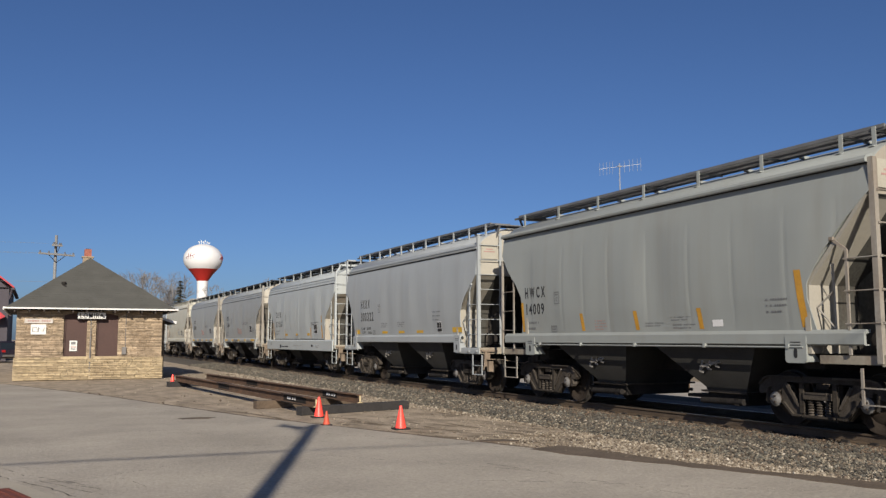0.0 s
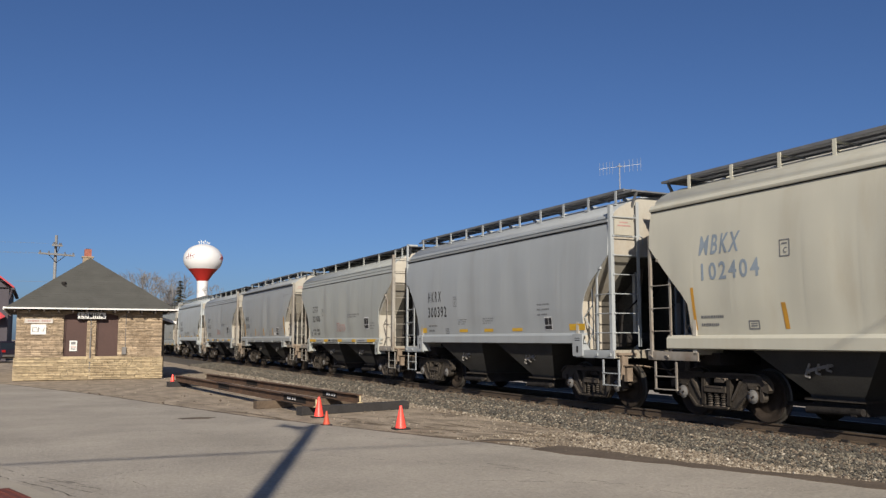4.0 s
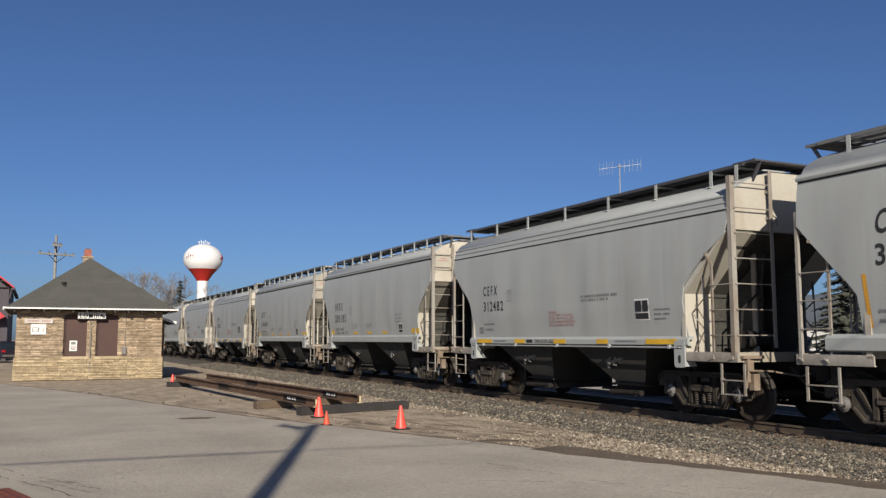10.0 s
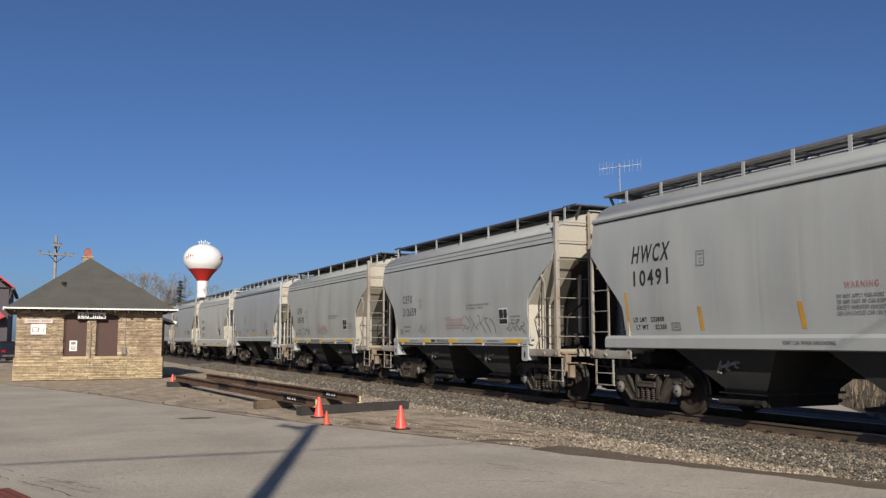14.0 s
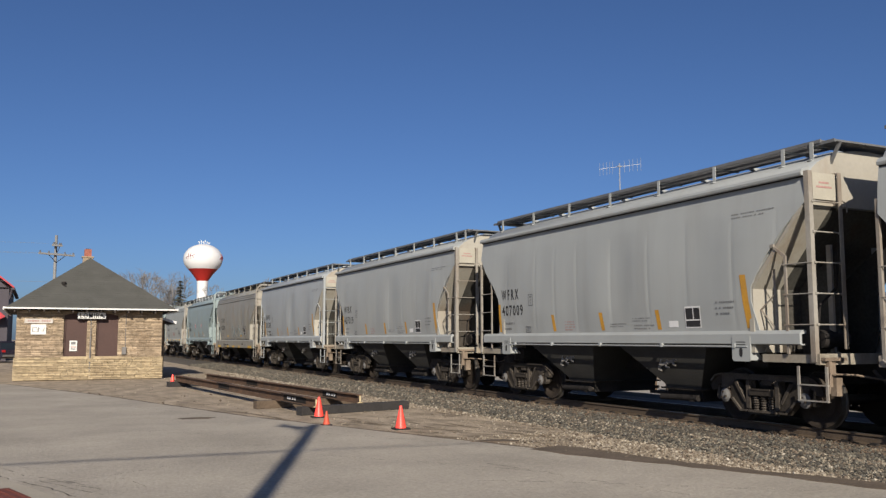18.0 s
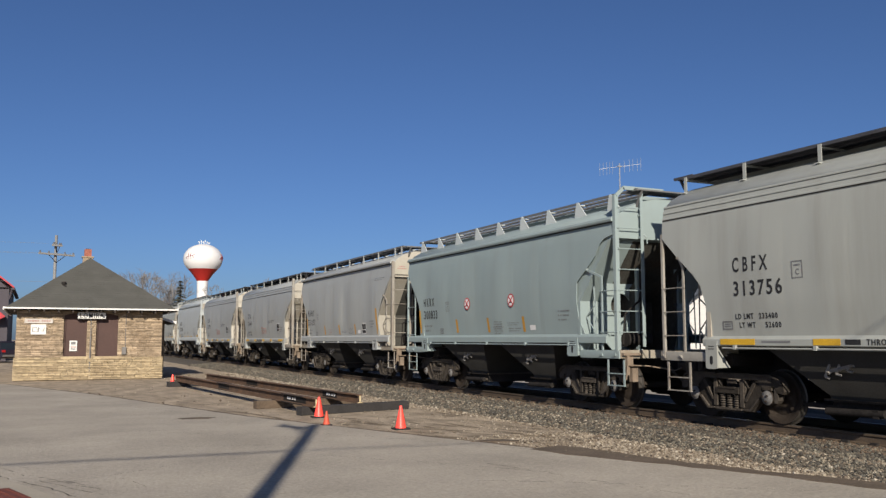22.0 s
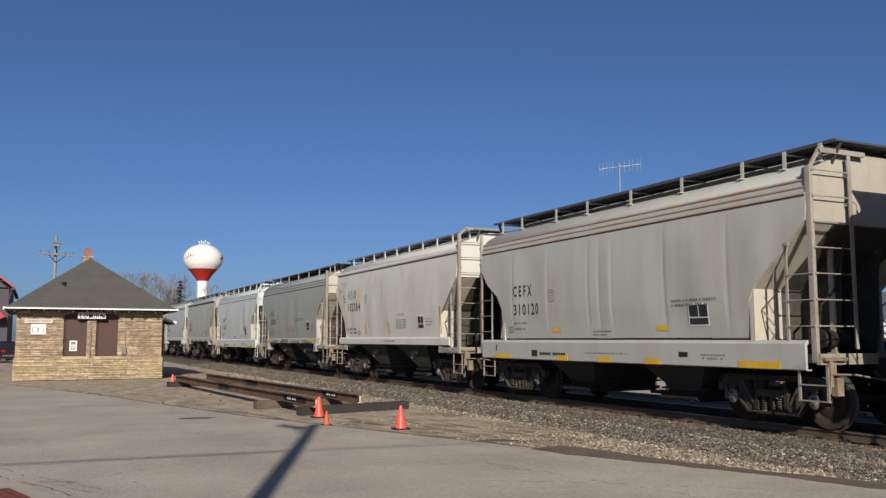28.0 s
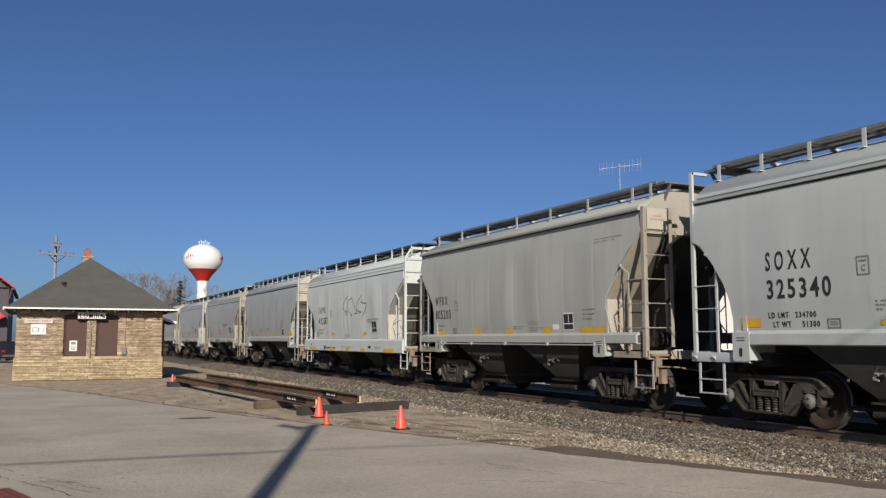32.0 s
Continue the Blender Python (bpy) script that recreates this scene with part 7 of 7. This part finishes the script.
# ---- loose stones ----
STONE_MAT = bpy.data.materials.new("crushed stone")
STONE_MAT.use_nodes = True
_n, _l = STONE_MAT.node_tree.nodes, STONE_MAT.node_tree.links
_geo = _n.new("ShaderNodeNewGeometry")
_rmp = _n.new("ShaderNodeValToRGB")
_rmp.color_ramp.elements[0].color = (0.022, 0.021, 0.018, 1)
_rmp.color_ramp.elements[1].color = (0.181, 0.170, 0.138, 1)
for pos, colr in ((0.3, (0.047, 0.042, 0.035, 1)), (0.55, (0.072, 0.058, 0.042, 1)), (0.75, (0.088, 0.086, 0.074, 1)), (0.9, (0.132, 0.114, 0.082, 1))):
    e = _rmp.color_ramp.elements.new(pos)
    e.color = colr
_l.new(_geo.outputs["Random Per Island"], _rmp.inputs[0])
_nz = _n.new("ShaderNodeTexNoise")
_nz.inputs["Scale"].default_value = 60
_mx = _n.new("ShaderNodeMix")
_mx.data_type = 'RGBA'
_mx.blend_type = 'OVERLAY'
_mx.inputs[0].default_value = 0.5
_l.new(_rmp.outputs[0], _mx.inputs[6])
_l.new(_nz.outputs["Fac"], _mx.inputs[7])
_l.new(_mx.outputs[2], _n["Principled BSDF"].inputs["Base Color"])
_n["Principled BSDF"].inputs["Roughness"].default_value = 0.9


SAND_STONE = STONE_MAT.copy()
SAND_STONE.name = "pale sandy gravel"
for e, colr in zip(SAND_STONE.node_tree.nodes["Color Ramp"].color_ramp.elements, ((0.098, 0.080, 0.060, 1), (0.150, 0.121, 0.090, 1), (0.197, 0.164, 0.122, 1), (0.254, 0.218, 0.167, 1), (0.295, 0.258, 0.202, 1), (0.375, 0.338, 0.278, 1))):
    e.color = colr


def bank(x):
    d = abs(x - TRACK_X)
    return 0.12 if d < 1.5 else 0.12 - 0.03 * (d - 1.5) / 0.7 if d < 2.2 else max(0.0, 0.09 - 0.09 * (d - 2.2) / 0.8)


def scatter(name, count, place, size, label, material=None):
    """Loose stones, each a small rough octahedron."""
    rr = random.Random(len(name) * 7 + count)
    base = np.array([(1, 0, 0), (-1, 0, 0), (0, 1, 0), (0, -1, 0), (0, 0, 1), (0, 0, -1)], float)
    tri = np.array([(0, 2, 4), (2, 1, 4), (1, 3, 4), (3, 0, 4), (2, 0, 5), (1, 2, 5), (3, 1, 5), (0, 3, 5)])
    rs = np.random.RandomState(count)
    V = np.zeros((count, 6, 3))
    for i in range(count):
        x, y, z = place(rr)
        s = size(rr, y)
        V[i] = base * (s * rs.uniform(0.6, 1.3, (6, 1))) * np.array([1, 1, 0.7])
        a = rs.uniform(0, 6.28)
        c, sn = math.cos(a), math.sin(a)
        vx = V[i, :, 0] * c - V[i, :, 1] * sn
        vy = V[i, :, 0] * sn + V[i, :, 1] * c
        tl = rs.uniform(-0.5, 0.5)
        V[i, :, 0], V[i, :, 1] = vx, vy
        V[i, :, 2] += vx * tl
        V[i] += (x, y, z + s * 0.25)
    F = (tri[None] + (np.arange(count) * 6)[:, None, None]).reshape(-1, 3)
    me = bpy.data.meshes.new(name)
    me.from_pydata(V.reshape(-1, 3).tolist(), [], F.tolist())
    me.materials.append(material or STONE_MAT)
    return tagged(put(name, me), label, "stones", kind="stuff")


def near_y(rr, lo, hi, p=2.0):
    return lo + (hi - lo) * rr.random() ** p


def on_bank(rr):
    x = 11.5 - 2.1 * rr.random() ** 0.8
    if rr.random() < 0.12:
        x = rr.uniform(11.3, 13.9)
    return x, near_y(rr, 5.5, 60), bank(x)


def on_shoulder(rr):
    """Thick along the foot of the ballast and near the road's dark edge, thin on the trodden dirt farther off."""
    while True:
        y = near_y(rr, 6.0, 45)
        edge_x = 9.25 - (y - 7.4) * 0.41 if y < 12 else 7.36 - (y - 12) * 0.33 if y < 30 else 1.6
        u = 1 - rr.random() ** 2.0
        x = edge_x + (10.3 - edge_x) * u
        if y < 14 or u > 0.72 or rr.random() < 0.05:
            return x + 0.05, y, bank(x)


scatter("ballast_stones", 64000, on_bank, lambda r, y: (0.009 + 0.012 * r.random() + 0.020 * r.random() ** 4) * (1 + y / 45), "grey and brown crushed ballast stones")
RUSTY_STONE = mat("rust-stained ballast stone", (0.093, 0.066, 0.046), rough=0.9, var=0.35, scale=8, fine=40, rnd=0.6)
scatter("rusty_stones", 9000, lambda rr: (rr.triangular(10.7, 11.62, 11.6), near_y(rr, 5.5, 60), 0.122), lambda r, y: r.uniform(0.010, 0.026) * (1 + y / 45), "rust-stained brown stones beside the rail", RUSTY_STONE)
scatter("gravel_stones", 42000, on_shoulder, lambda r, y: (0.006 + 0.011 * r.random() + 0.02 * r.random() ** 6) * (1 + y / 50), "small pale sandy gravel stones on the dirt shoulder", SAND_STONE)
scatter("dark_crumbs", 1500, on_shoulder, lambda r, y: r.uniform(0.012, 0.04) * (1 + y / 60), "dark asphalt crumbs and clods on the dirt shoulder", DARK_ASPH)

# ---- stones of the depot's front wall ----
rr = random.Random(5)
courses, z = [], 0.02
while z < DH - 0.04:
    h = rr.choice((0.05, 0.06, 0.075, 0.10))
    courses.append((z, min(h, DH - z)))
    z += h
made, rest = 0, (Geo(), Geo())
for z, h in courses:
    low = z + h / 2 < 1.0
    x = DX0 - (0.06 if low else 0.0)
    stop = DX1 + (0.06 if low else 0.0)
    while x < stop - 0.05:
        w = min(rr.uniform(0.13, 0.46), stop - x)
        if stop - x - w < 0.15:
            w = stop - x
        spans = [(x, x + w)]
        if z + h > WZ0 - 0.06 and z < WZ1 - 0.03:
            for a, b in WINDOWS:
                nxt = []
                for p, q in spans:
                    if q <= a or p >= b:
                        nxt.append((p, q))
                    else:
                        if p < a - 0.05:
                            nxt.append((p, a))
                        if q > b + 0.05:
                            nxt.append((b, q))
                spans = nxt
        for p, q in spans:
            if q - p < 0.06:
                continue
            single = made < 300 and (made + int(z * 100)) % 3 != 5
            g = Geo() if single else rest[0 if low else 1]
            d = (0.07 if low else 0.02) + rr.uniform(0.0, 0.05)
            a, b, c0, c1 = p + 0.005, q - 0.005, z + 0.005, z + h - 0.005
            f = 0.012
            g.rings([[(a, DY0, c0), (b, DY0, c0), (b, DY0, c1), (a, DY0, c1)],
                     [(a, DY0 - d + f, c0), (b, DY0 - d + f, c0), (b, DY0 - d + f, c1), (a, DY0 - d + f, c1)],
                     [(a + f, DY0 - d, c0 + f), (b - f, DY0 - d, c0 + f), (b - f, DY0 - d, c1 - f), (a + f, DY0 - d, c1 - f)]], smooth=False)
            if single:
                made += 1
                put("stone", g.mesh("stone", [STONE_LOW if low else STONE]), wall)
        x += w
for gg, mm in zip(rest, (STONE_LOW, STONE)):
    if gg.v:
        tagged(put("stonework", gg.mesh("stonework", [mm]), wall), kind="stuff")


# ---- what moves ----
def motions():
    def along(s0, t):
        return s0 - (17.0335 * t + 0.018538 * t * t - 0.0001555 * t ** 3) - 10.61
    times = [2.0 * k for k in range(17)]
    for s0, car in cars:
        walk(car, [(t, pose(TRACK_X, along(s0, t), RAIL_Z)) for t in times])
    # the wheelsets turn; all at one place on their trucks share one action
    for k in (-1, 1):
        first = WHEELSETS[k][0]
        rows = []
        for i in range(961):
            t = i / 30
            rows.append((t, Matrix.Translation((0, k * 0.889, 0.457)) @ Matrix.Rotation((along(0, 0) - along(0, t)) / 0.457, 4, 'X')))
        walk(first, rows)
        act, slot = first.animation_data.action, first.animation_data.action_slot
        for ws in WHEELSETS[k][1:]:
            ws.rotation_mode = "QUATERNION"
            ad = ws.animation_data_create()
            ad.action = act
            ad.action_slot = slot


motions()
